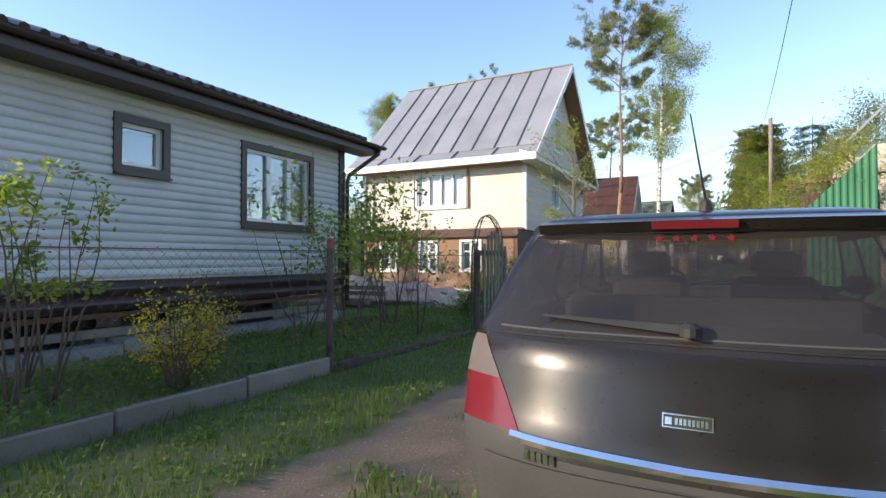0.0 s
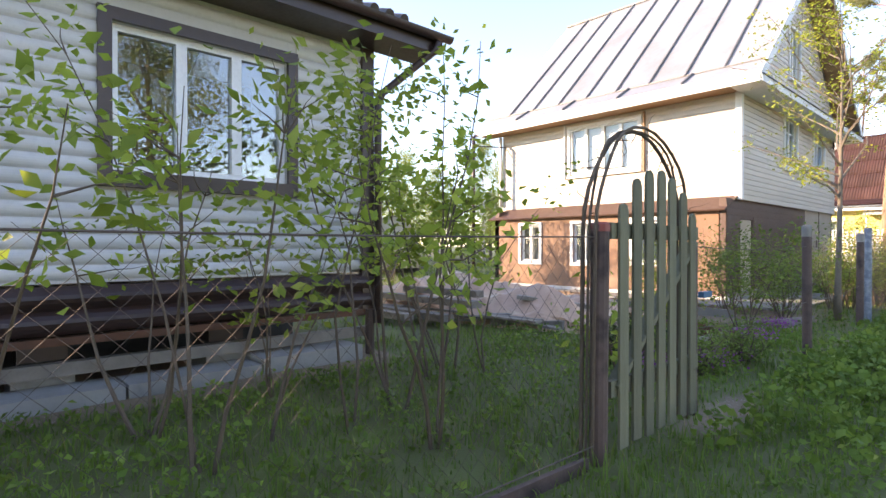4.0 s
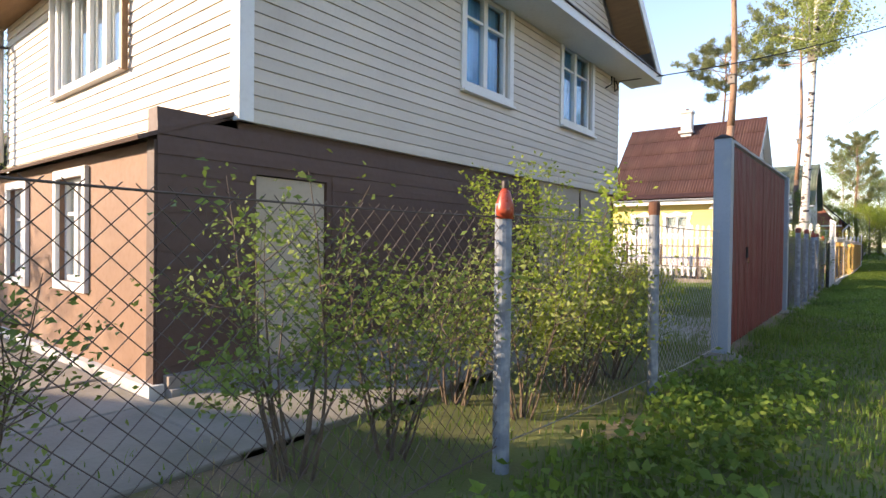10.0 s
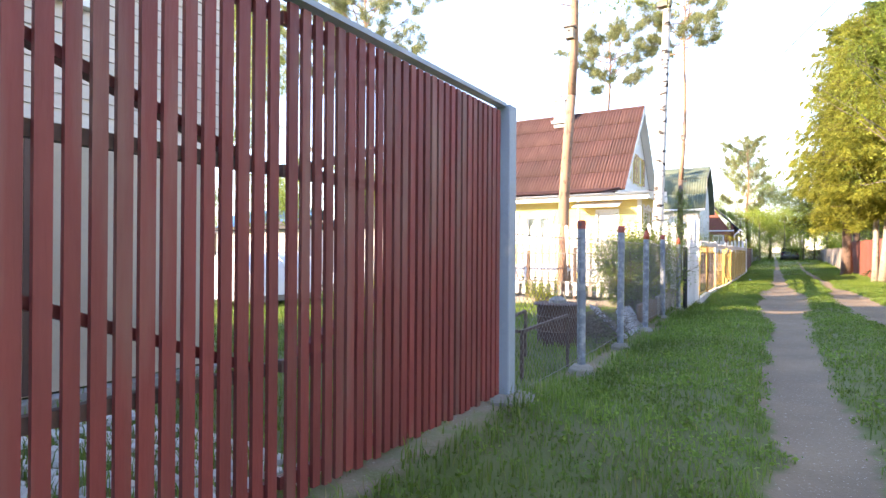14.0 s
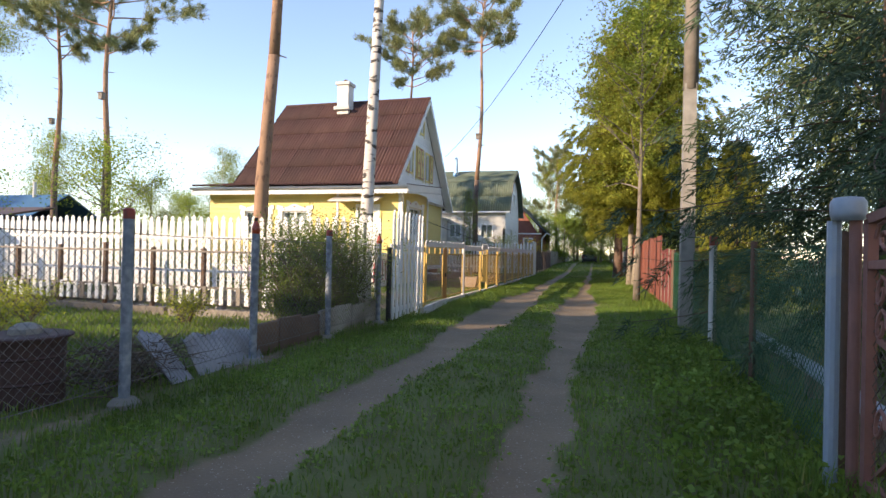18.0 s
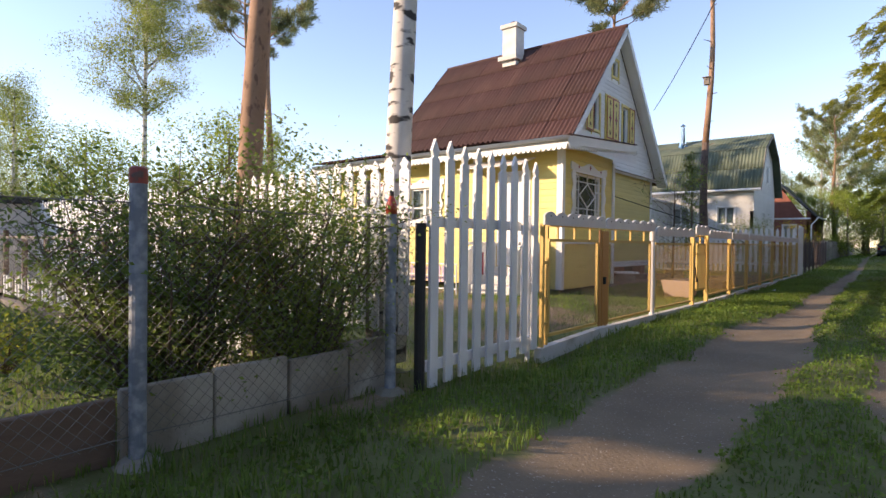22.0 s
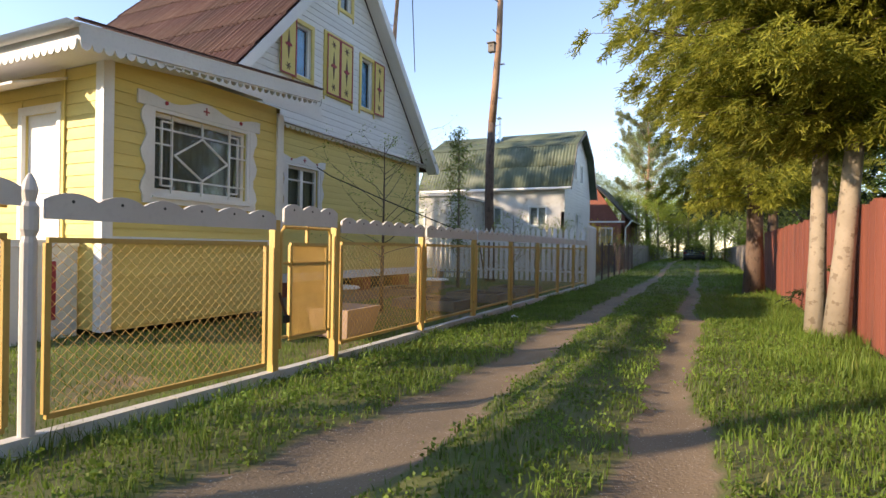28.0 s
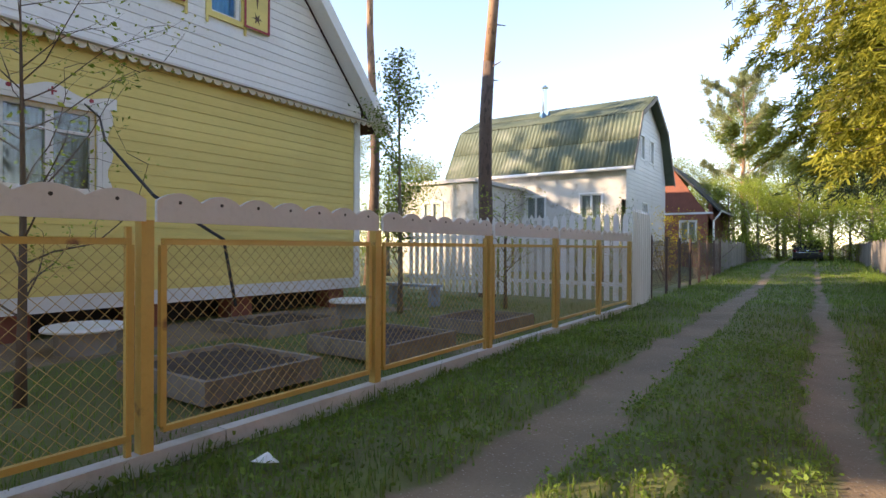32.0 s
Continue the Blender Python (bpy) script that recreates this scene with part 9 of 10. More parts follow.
def hatchback(cx, ry, label):
    car = thing("parked_car", (cx, ry + 2.1, 0), label, "car")
    zs = [0.2, 0.26, 0.36, 0.44, 0.5, 0.56, 0.62, 0.68, 0.74, 0.80, 0.84, 0.88, 0.95, 1.02, 1.09, 1.16, 1.22, 1.27, 1.31, 1.345, 1.37, 1.385]
    wid = lambda z: float(np.interp(z, [0.2, 0.3, 0.5, 0.7, 0.82, 0.9, 1.05, 1.2, 1.31, 1.36, 1.385], [0.82, 0.875, 0.9, 0.9, 0.875, 0.845, 0.79, 0.72, 0.66, 0.57, 0.42]))
    back = lambda z: float(np.interp(z, [0.2, 0.32, 0.46, 0.6, 0.8, 0.88, 1.27, 1.31, 1.345, 1.37, 1.385], [0.1, 0.0, -0.02, 0.02, 0.06, 0.1, 0.36, 0.36, 0.42, 0.55, 0.8]))
    front = lambda z: float(np.interp(z, [0.2, 0.5, 0.7, 0.84, 0.95, 1.27, 1.345, 1.385], [4.15, 4.2, 4.1, 3.85, 3.1, 2.35, 2.1, 1.7]))
    inner = lambda z: float(np.clip(0.60 + (z - 0.5) * 0.62, 0.55, wid(z) - 0.03)) if z < 0.9 else wid(z) * 0.86
    nc, no, ns, nf = 12, 5, 22, 10
    loops, tags = [], []
    for z in zs:
        w, b, f, xi = wid(z), back(z), front(z), inner(z)
        xs = [-w + (w - xi) * k / no for k in range(no)] + [-xi + 2 * xi * k / nc for k in range(nc)] + [xi + (w - xi) * k / no for k in range(no + 1)]
        rear = [(cx + x, ry + b + 0.17 * abs(x / 0.87) ** 3.0) for x in xs]
        y_s, y_f = rear[-1][1], ry + f - 0.35
        right = [(cx + w, y_s + (y_f - y_s) * k / ns) for k in range(1, ns + 1)]
        fr = [(cx + w * math.cos(math.pi * k / nf), y_f + 0.35 * math.sin(math.pi * k / nf) ** 0.7) for k in range(1, nf)]
        left = [(cx - w, y_s + (y_f - y_s) * k / ns) for k in range(ns, 0, -1)]
        loops.append([(x, y, z) for x, y in rear + right + fr + left])
    n = len(loops[0])
    nr = 2 * no + nc
    bins = {k: [] for k in ("body", "bumper", "rear_window", "lamp_left", "lamp_right", "reverse_left", "reverse_right", "side_left", "side_right", "windscreen")}
    for i in range(len(zs) - 1):
        zm = (zs[i] + zs[i + 1]) / 2
        for k in range(n):
            kk = (k + 1) % n
            q = (i * n + k, i * n + kk, (i + 1) * n + kk, (i + 1) * n + k)
            where = "body" if zm > 0.42 else "bumper"
            if k < nr:
                if 0.84 < zm < 1.27 and 2 <= k < nr - 2:
                    where = "rear_window"
                elif 0.5 < zm < 0.84 and (k < no or k >= no + nc):
                    side = "left" if k < no else "right"
                    where = ("lamp_" if zm < 0.7 else "reverse_") + side
                elif zm < 0.5 and (k < no or k >= no + nc):
                    where = "bumper"
            elif k < nr + ns:
                s = k - nr
                where = "side_right" if 0.9 < zm < 1.27 and 2 <= s < ns - 1 and s not in (9, 15) else ("lamp_right" if 0.5 < zm < 0.84 and s < 1 else where)
            elif k < nr + ns + nf:
                where = "windscreen" if 0.95 < zm < 1.3 else where
            else:
                s = n - 1 - k
                where = "side_left" if 0.9 < zm < 1.27 and 2 <= s < ns - 1 and s not in (9, 15) else ("lamp_left" if 0.5 < zm < 0.84 and s < 1 else where)
            bins[where].append(q)
    vs = [v for lp in loops for v in lp]
    bins["body"].append(tuple(range((len(zs) - 1) * n, len(zs) * n)))
    bins["bumper"].append(tuple(range(n))[::-1])
    mats = dict(body=M_car, bumper=M_car_low, rear_window=M_tint, lamp_left=M_lamp_red, lamp_right=M_lamp_red, reverse_left=M_lamp_clear, reverse_right=M_lamp_clear, side_left=M_tint, side_right=M_tint, windscreen=M_tint)
    names = dict(lamp_left="tail_lamp", lamp_right="tail_lamp", reverse_left="reversing_lamp", reverse_right="reversing_lamp", side_left="side_window", side_right="side_window")
    for key, faces in bins.items():
        used = sorted({i for f in faces for i in f})
        to = {i: j for j, i in enumerate(used)}
        push = 0.004 if key.startswith(("lamp", "reverse")) else 0.0
        me = mesh_of(key, [(vs[i][0], vs[i][1] - push, vs[i][2]) for i in used], [[to[i] for i in f] for f in faces], mats[key], True)
        part(names.get(key, key), me, mats[key], car)
    R = lambda x, z, off=0.0: Vector((cx + x, ry + back(z) + 0.17 * abs(x / 0.87) ** 3.0 - off, z))
    # chrome strip, seams, spoiler with brake lamp, wiper, badges
    xs = [-0.64 + 1.28 * k / 24 for k in range(25)]
    zc = lambda x: 0.475 + 0.02 * abs(x)
    cv = [tuple(p) for x in xs for p in (R(x, zc(x) - 0.018, 0.008), R(x, zc(x), 0.014), R(x, zc(x) + 0.018, 0.008), R(x, zc(x) + 0.018, -0.01), R(x, zc(x) - 0.018, -0.01))]
    cf = [(5 * k + j, 5 * k + (j + 1) % 5, 5 * k + 5 + (j + 1) % 5, 5 * k + 5 + j) for k in range(24) for j in range(5)] + [(4, 3, 2, 1, 0), (120, 121, 122, 123, 124)]
    part("chrome_strip", mesh_of("chrome_strip", cv, cf, M_chrome), M_chrome, car)
    for z in (0.865, 0.42):
        part("seam", Shape().tube([R(x * 1.2, z - (0.02 * x * x), 0.001) for x in xs], 0.004, 5), M_black, car)
    part("window_edge", Shape().tube([R(x * 1.15, 0.885, 0.002) for x in xs], 0.006, 5), M_car_low, car)
    ss = [-0.63 + 1.26 * k / 16 for k in range(17)]
    ring = lambda x: [R(x, 1.275, 0.02), R(x, 1.315, 0.055), R(x, 1.345, -0.03), R(x, 1.30, -0.06)]
    sv = [p for x in ss for p in ring(x)]
    sf = [(4 * k + j, 4 * k + (j + 1) % 4, 4 * k + 4 + (j + 1) % 4, 4 * k + 4 + j) for k in range(16) for j in range(4)] + [(3, 2, 1, 0), (64, 65, 66, 67)]
    part("spoiler", mesh_of("spoiler", sv, sf, M_car), M_car, car)
    part("brake_lamp", Shape().hexa([R(-0.15, 1.282, 0.046), R(0.15, 1.282, 0.046), R(0.15, 1.312, 0.066), R(-0.15, 1.312, 0.066)], [R(-0.15, 1.282, 0.0), R(0.15, 1.282, 0.0), R(0.15, 1.312, 0.0), R(-0.15, 1.312, 0.0)]), M_lamp_red, car)
    for k in range(5):
        x = -0.125 + 0.0625 * k
        sh = Shape()
        for j in range(5):
            a = math.pi / 2 + j * 2 * math.pi / 5
            p = lambda r, t: R(x + r * math.cos(t), 1.245 + r * math.sin(t), 0.004)
            q = lambda r, t: R(x + r * math.cos(t), 1.245 + r * math.sin(t), 0.001)
            sh.hexa([p(0, 0), p(0.008, a - 0.63), p(0.018, a), p(0.008, a + 0.63)], [q(0, 0), q(0.008, a - 0.63), q(0.018, a), q(0.008, a + 0.63)])
        part("star_sticker", sh, M_lamp_red, car)
    part("wiper_arm", Shape().hexa([R(-0.02, 0.905, 0.02), R(-0.02, 0.935, 0.02), R(-0.54, 0.945, 0.025), R(-0.54, 0.938, 0.025)], [R(-0.02, 0.905, 0.04), R(-0.02, 0.935, 0.04), R(-0.54, 0.945, 0.03), R(-0.54, 0.938, 0.03)]), M_black, car)
    part("wiper_hub", Shape().lathe(R(0.0, 0.9, 0.03), [(0.035, 0), (0.035, 0.03), (0.02, 0.045)], 12), M_black, car)
    fr = lambda x0, x1, z0, z1, o: Shape().hexa([R(x0, z0, o), R(x1, z0, o), R(x1, z1, o), R(x0, z1, o)], [R(x0, z0, -0.01), R(x1, z0, -0.01), R(x1, z1, -0.01), R(x0, z1, -0.01)])
    pl = part("badge_plate", fr(-0.085, 0.07, 0.605, 0.65, 0.006), M_chrome, car)
    part("badge_field", fr(-0.081, 0.066, 0.609, 0.646, 0.008), M_black, pl)
    for k in range(8):
        part("badge_mark", fr(-0.045 + 0.013 * k, -0.036 + 0.013 * k, 0.617, 0.638, 0.0095), M_chrome, pl)
    part("badge_disc", fr(-0.076, -0.055, 0.616, 0.639, 0.0095), M_chrome, pl)
    for x0, n_, s in ((-0.57, 5, 0.026), (0.42, 3, 0.022), (0.5, 5, 0.02)):
        for k in range(n_):
            part("model_mark", fr(x0 + s * k, x0 + s * k + s * 0.7, 0.445 - 0.02, 0.462 - 0.012, 0.008), M_chrome, car)
    part("antenna_base", Shape().lathe((cx + 0.03, ry + 0.62, 1.37), [(0.03, 0), (0.02, 0.05), (0.008, 0.06)], 8), M_black, car)
    part("antenna", Shape().tube([(cx + 0.03, ry + 0.62, 1.42), (cx - 0.02, ry + 0.5, 1.78)], [0.006, 0.003], 6), M_black, car)
    for s in (-1, 1):
        part("door_mirror", Shape().box(cx + s * 0.82 if s > 0 else cx - 0.98, cx + 0.98 if s > 0 else cx - 0.82, ry + 2.55, ry + 2.68, 0.9, 1.04), M_car, car, bevel=0.03)
        for y in (1.4, 2.5):
            part("door_handle", Shape().bar((cx + s * 0.885, ry + y, 0.8), (cx + s * 0.885, ry + y + 0.18, 0.8), 0.03), M_car_low, car)
        for y in (0.72, 3.35):
            wh = part("wheel", Shape().tube([(cx + s * 0.68, ry + y, 0.31), (cx + s * 0.88, ry + y, 0.31)], 0.31, 24), M_black, car)
            part("rim", Shape().tube([(cx + s * 0.86, ry + y, 0.31), (cx + s * 0.886, ry + y, 0.31)], 0.2, 16), M_chrome, wh)
    # inside: seats, mirror, wheel
    for x in (-0.36, 0.36):
        st = part("front_seat", Shape().box(cx + x - 0.24, cx + x + 0.24, ry + 1.9, ry + 2.05, 0.5, 1.05).box(cx + x - 0.25, cx + x + 0.25, ry + 2.05, ry + 2.5, 0.5, 0.62), M_seat, car, bevel=0.05)
        part("headrest", Shape().box(cx + x - 0.13, cx + x + 0.13, ry + 1.9, ry + 2.0, 1.05, 1.22), M_seat, st, bevel=0.04)
    part("rear_bench", Shape().box(cx - 0.62, cx + 0.62, ry + 0.75, ry + 0.92, 0.5, 0.98), M_seat, car, bevel=0.04)
    part("parcel_shelf", box_of(cx - 0.62, cx + 0.62, ry + 0.32, ry + 0.74, 0.84, 0.86), M_seat, car)
    part("inner_floor", box_of(cx - 0.7, cx + 0.7, ry + 0.4, ry + 3.2, 0.42, 0.46), M_seat, car)
    part("dashboard", Shape().box(cx - 0.65, cx + 0.65, ry + 2.9, ry + 3.2, 0.7, 0.93), M_seat, car, bevel=0.04)
    part("steering_wheel", Shape().tube([(cx - 0.36 + 0.18 * math.cos(a), ry + 2.75, 0.92 + 0.18 * math.sin(a)) for a in (2 * math.pi * k / 18 for k in range(19))], 0.015, 6), M_black, car)
    part("inside_mirror", Shape().box(cx - 0.1, cx + 0.1, ry + 2.5, ry + 2.53, 1.2, 1.26), M_black, car)
    # the tail draws in towards its corners and the waistline sits high
    for ob in car.children_recursive:
        rolls = ob.name.startswith(("wheel", "rim"))
        for v in ob.data.vertices:
            v.co.x = cx + (v.co.x - cx) * float(np.interp(v.co.y - ry, [0.1, 1.2], [0.86, 0.93]))
            if not rolls:
                v.co.z += min(1.0, max(0.0, (v.co.z - 0.2) / 0.25)) * (0.163 - 0.14 * v.co.z)
    return car


car_near = hatchback(2.15, -7.76, "dusty dark brown hatchback parked on the grassy lane")
far_car = copy_thing(car_near, Matrix.Translation((2.25, 81.0, 0.4)))
tagged(far_car, "dark car standing far down the lane", "car")

# ---- trees ----
pine("pine", (-4.2, 28.25, 0), 16.8, 0.72, 2.9, 0.17, M_pine_up, M_pine_up, M_needle_pine, 3, "tall pine with a bare orange trunk behind the picket fence", 2800, stubs=10, lean=(0.3, 0.1))
broadleaf("birch", (-1.72, 28.35, 0), 18.2, 2.7, 0.4, 0.15, 30000, 0.095, M_leaf_birch, M_birch, 5, "tall birch with a white trunk and young leaves", limbs=26, droop=0.35, clump=0.28, up=0.9, lean=(0.3, 0.2))
pine("pine", (-4.2, 50.3, 0), 17.2, 0.78, 2.9, 0.19, M_pine_low, M_pine_up, M_needle_pine, 8, "tall pine with a bare orange trunk by the picket fence", 2600, stubs=14, lean=(0.25, 0.3))
pine("pine", (-9.0, 51.6, 0), 15.8, 0.76, 2.8, 0.18, M_pine_low, M_pine_up, M_needle_pine, 11, "tall pine behind the yellow house", 2600, stubs=6)
pine("pine", (-26.8, 41.6, 0), 17.5, 0.66, 3.6, 0.2, M_pine_low, M_pine_up, M_needle_pine, 14, "tall pine beyond the gardens", 3000, stubs=6)
pine("pine", (-20.3, 38.9, 0), 16.6, 0.64, 3.9, 0.2, M_pine_low, M_pine_up, M_needle_pine, 17, "tall pine beyond the gardens", 3200, stubs=6)
broadleaf("birch", (-27.5, 36.4, 0), 17.5, 3.6, 0.42, 0.18, 60000, 0.095, M_leaf_birch, M_birch, 21, "tall birch beyond the gardens", limbs=30, droop=0.3, clump=0.3, up=0.9)
for k, (x, y, z) in enumerate(((-4.0, 28.2, 7.35), (-1.62, 28.25, 7.7), (-4.05, 50.15, 8.45), (-26.7, 41.4, 8.3), (-20.2, 38.7, 8.6))):
    bx = thing("nesting_box", (x, y, z), "small grey wooden nesting box fixed to a trunk", "nesting box", "nesting boxes")
    part("box", Shape().box(x - 0.11, x + 0.11, y - 0.32, y - 0.12, z - 0.3, z), M_old_wood, bx)
    part("lid", Shape().box(x - 0.15, x + 0.15, y - 0.37, y - 0.1, z, z + 0.03), M_old_wood, bx)
    part("entrance", Shape().tube([(x, y - 0.321, z - 0.1), (x, y - 0.326, z - 0.1)], 0.03, 8), M_black, bx)

pine("pine", (-1.7, 84.0, 0), 13.5, 0.3, 3.0, 0.2, M_pine_low, M_pine_up, M_needle_pine, 19, "broad pine beside the brick house", 3600, stubs=4)
# spruces and others on the right of the lane
spruce("spruce", (4.3, 41.1, 0), 11.6, 0.25, 3.15, 0.12, M_spruce_bark, M_needle_spruce, 31, "spruce with a pale trunk and yellow-green boughs over the lane", 46, lean=(0.1, 0.0), density=1.5, length=0.1, width=0.017, gap=0.05, spread=0.5, full=0.5, sag_=0.07, hang=0.9, skirt=0.4)
spruce("spruce", (4.48, 40.75, 0), 12.2, 0.23, 3.4, 0.14, M_spruce_bark, M_needle_spruce, 33, "spruce with a pale leaning trunk beside its twin", 46, lean=(0.7, -0.4), density=1.5, length=0.1, width=0.017, gap=0.05, spread=0.5, full=0.5, sag_=0.07, hang=0.9, skirt=0.4)
spruce("spruce", (4.15, 49.4, 0), 14.0, 0.2, 2.8, 0.24, M_pine_low, M_needle_spruce, 35, "dark spruce with a thick trunk at the fence", 44, density=1.5, length=0.13, width=0.024, full=0.4, skirt=0.75)
spruce("spruce", (5.4, 57.5, 0), 15.0, 0.24, 3.9, 0.22, M_pine_low, M_needle_dark, 36, "tall dark spruce further along the lane", 28, density=0.9, length=0.17, width=0.032, full=0.6)
spruce("spruce", (7.2, 43.5, 0), 7.0, 0.1, 2.6, 0.2, M_pine_low, M_needle_dark, 37, "dark spruce behind the red fence", 22, density=0.7, length=0.12, width=0.03)
spruce("spruce", (7.5, 38.0, 0), 5.5, 0.1, 2.4, 0.2, M_pine_low, M_needle_dark, 39, "dark spruce behind the red fence", 22, density=0.7, length=0.12, width=0.03)
spruce("spruce", (6.8, 35.0, 0), 4.8, 0.1, 2.0, 0.16, M_pine_low, M_needle_spruce, 40, "spruce with yellow-green boughs behind the fence", 20, density=1.0, length=0.09, width=0.022)
broadleaf("maple", (4.05, 33.4, 0), 8.3, 2.6, 0.36, 0.085, 8500, 0.08, M_leaf_yellow, M_bark, 44, "slender tree with fresh yellow-green leaves behind the netting", limbs=30, clump=0.22, up=0.8)
spruce("young_pine", (6.3, 25.3, 0), 8.8, 0.12, 3.0, 0.14, M_pine_low, M_needle_blue, 47, "bushy blue-green pine leaning over the netting", 20, length=0.15, width=0.018, density=1.0, full=0.6)
for k, (x, y) in enumerate(((5.5, 20.4), (5.4, 18.6), (5.9, 22.2), (6.0, 23.8))):
    shrub("hedge_shrub", (x, y, 0), 1.7, 1.2, 12, 1500, 0.07, M_leaf_mid, M_twig, 60 + k, "dense green shrub behind the wrought gate", "bush", 0.05, 5)

# woods further off: a few trees repeated
proto = [
    broadleaf("tree", (-30, 8, 0), 9.5, 3.6, 0.12, 0.2, 17000, 0.13, M_leaf_far, M_bark, 71, "leafy tree at the edge of the gardens", limbs=22, clump=0.5, up=0.6),
    broadleaf("birch", (-34, 12, 0), 13, 3.2, 0.16, 0.17, 17000, 0.115, M_leaf_birch, M_birch, 73, "birch with young leaves at the edge of the gardens", limbs=24, droop=0.35, clump=0.45, up=0.9),
    broadleaf("bushy_tree", (-22, 4.5, 0), 5.5, 2.8, 0.06, 0.14, 11000, 0.1, M_leaf_fresh, M_bark, 75, "low spreading fruit tree with fresh leaves", limbs=18, clump=0.4, up=0.5),
    spruce("spruce", (9, 62, 0), 12.5, 0.06, 2.8, 0.2, M_pine_low, M_needle_pine, 77, "spruce at the edge of the lane", 18, density=0.45, length=0.2, width=0.05),
]
prng = rng_of(99)
spots = [
    # behind the gardens on the left
    (1, -33, 3.5), (0, -37, 7), (1, -40, 12), (0, -36, 22), (1, -33, 19.5), (0, -42, 17), (1, -30.5, 24), (0, -46, 24), (1, -44, 6), (0, -33, -1), (1, -38, 1), (2, -26, 6.2), (2, -29, 2), 
    (0, -34, 30), (1, -24, 22), (0, -27, 26), (2, -21, 21), (1, -36, 28), (1, -48, 34), (0, -52, 40), (0, -45, 46), (1, -40, 52), (0, -48, 58), (0, -34, 56), (1, -30, 60), (0, -26, 58), (0, -22, 63), (0, -38, 64), (2, -30, 33), (2, -24, 49), (2, -18, 47), (0, -18, 66), (0, -60, 50), (0, -58, 30), (0, -14, 74), (2, -12, 56), (2, -15, 34), (2, -19, 31),
    # along and across the end of the lane
    (0, -8, 92), (2, -6, 88), (0, 8, 90), (2, 7, 82), (0, 9, 76), (2, 8.5, 69), (2, 7.2, 56), (2, 9.5, 52), (2, 9, 48), (0, 11, 40), (0, 10, 33), (0, 12, 27), (2, -6.5, 90),
    # the wood that closes the lane
    *((k % 2, -14 + 3.6 * k, 92 + 4 * (k % 3)) for k in range(9)), (2, 0.5, 83), (2, 1.8, 80), (2, 3.5, 81), (2, -0.4, 79), (2, 5.4, 80), (2, 4.6, 84), (0, 2.4, 88), (2, -2.2, 80), (1, -1.5, 86), (2, 7.2, 79), (2, 6.4, 69), (0, 7.4, 62), 
    # unseen trees behind the walker, added for dark car reflections; others far right
    (0, 3.5, -18), (0, 6.5, -16.5), (1, 9.5, -18), (0, 12, -15), (0, 5, -22), (1, 1.5, -23), (0, 8, -22), (3, 12, -10), (0, 14, 2), (1, 15, 12), (0, 14, 20), (0, -16, -22), (0, -26, -16),
]
for k, x, y in spots:
    low = 0.62 if x < -20 and y < 36 else 0.8 if x < -10 else 1.0
    s = low * prng.uniform(0.85, 1.15)
    copy_thing(proto[k], Matrix.Translation((x, y, 0)) @ Matrix.Rotation(prng.uniform(0, 6.28), 4, "Z") @ Matrix.Diagonal((s, s, s, 1)))

for k, x, y, s in ((1, -47, 27.5, 0.95), (1, -50, 36, 1.0), (1, -44, 30.5, 0.75), (1, -29, 4.6, 0.9), (0, -35, 5.5, 0.85), (2, -24, 15.5, 0.6), (0, -24.5, 27.5, 0.62), (1, -30, 31.5, 0.7)):
    copy_thing(proto[k], Matrix.Translation((x, y, 0)) @ Matrix.Rotation(prng.uniform(0, 6.28), 4, "Z") @ Matrix.Diagonal((s, s, s, 1)))

# ---- shrubs and fruit trees, garden by garden ----
def rose(x, y, h, seed, label, leaves=500, mat=None, stems=6, leaf=0.05, spread=0.9, name="shrub", **k):
    return shrub(name, (x, y, 0), h, spread, stems, leaves, leaf, mat or M_leaf_fresh, M_twig, seed, label, **k)


for k, (x, y, h) in enumerate(((-2.6, -7.25, 1.9), (-2.55, -7.0, 2.05), (-3.2, -6.9, 2.0), (-2.9, -7.6, 1.8))):
    rose(x, y, h, 110 + k, "upright lilac shoots with bud leaves at their tips", 300, M_leaf_yellow if k % 2 else M_leaf_fresh, 4, 0.065, 0.4, low=0.66, twigs=2, thick=0.016, lean=0.16, clump=0.05, name="lilac")
rose(-2.1, -6.2, 0.98, 120, "golden-leaved low shrub beside the kerb", 1500, M_leaf_gold, 18, 0.04, 0.6, low=0.2, lean=0.5, clump=0.05, name="golden_shrub")
rose(-2.55, -5.7, 0.8, 121, "golden-leaved low shrub beside the kerb", 900, M_leaf_gold, 10, 0.035, 0.5, low=0.2, lean=0.5, clump=0.05, name="golden_shrub")
rose(-3.05, -5.15, 1.25, 122, "thin grey shrub with tiny leaves", 700, M_leaf_mid, 16, 0.025, 0.5, low=0.3, lean=0.3, clump=0.04, thick=0.006)
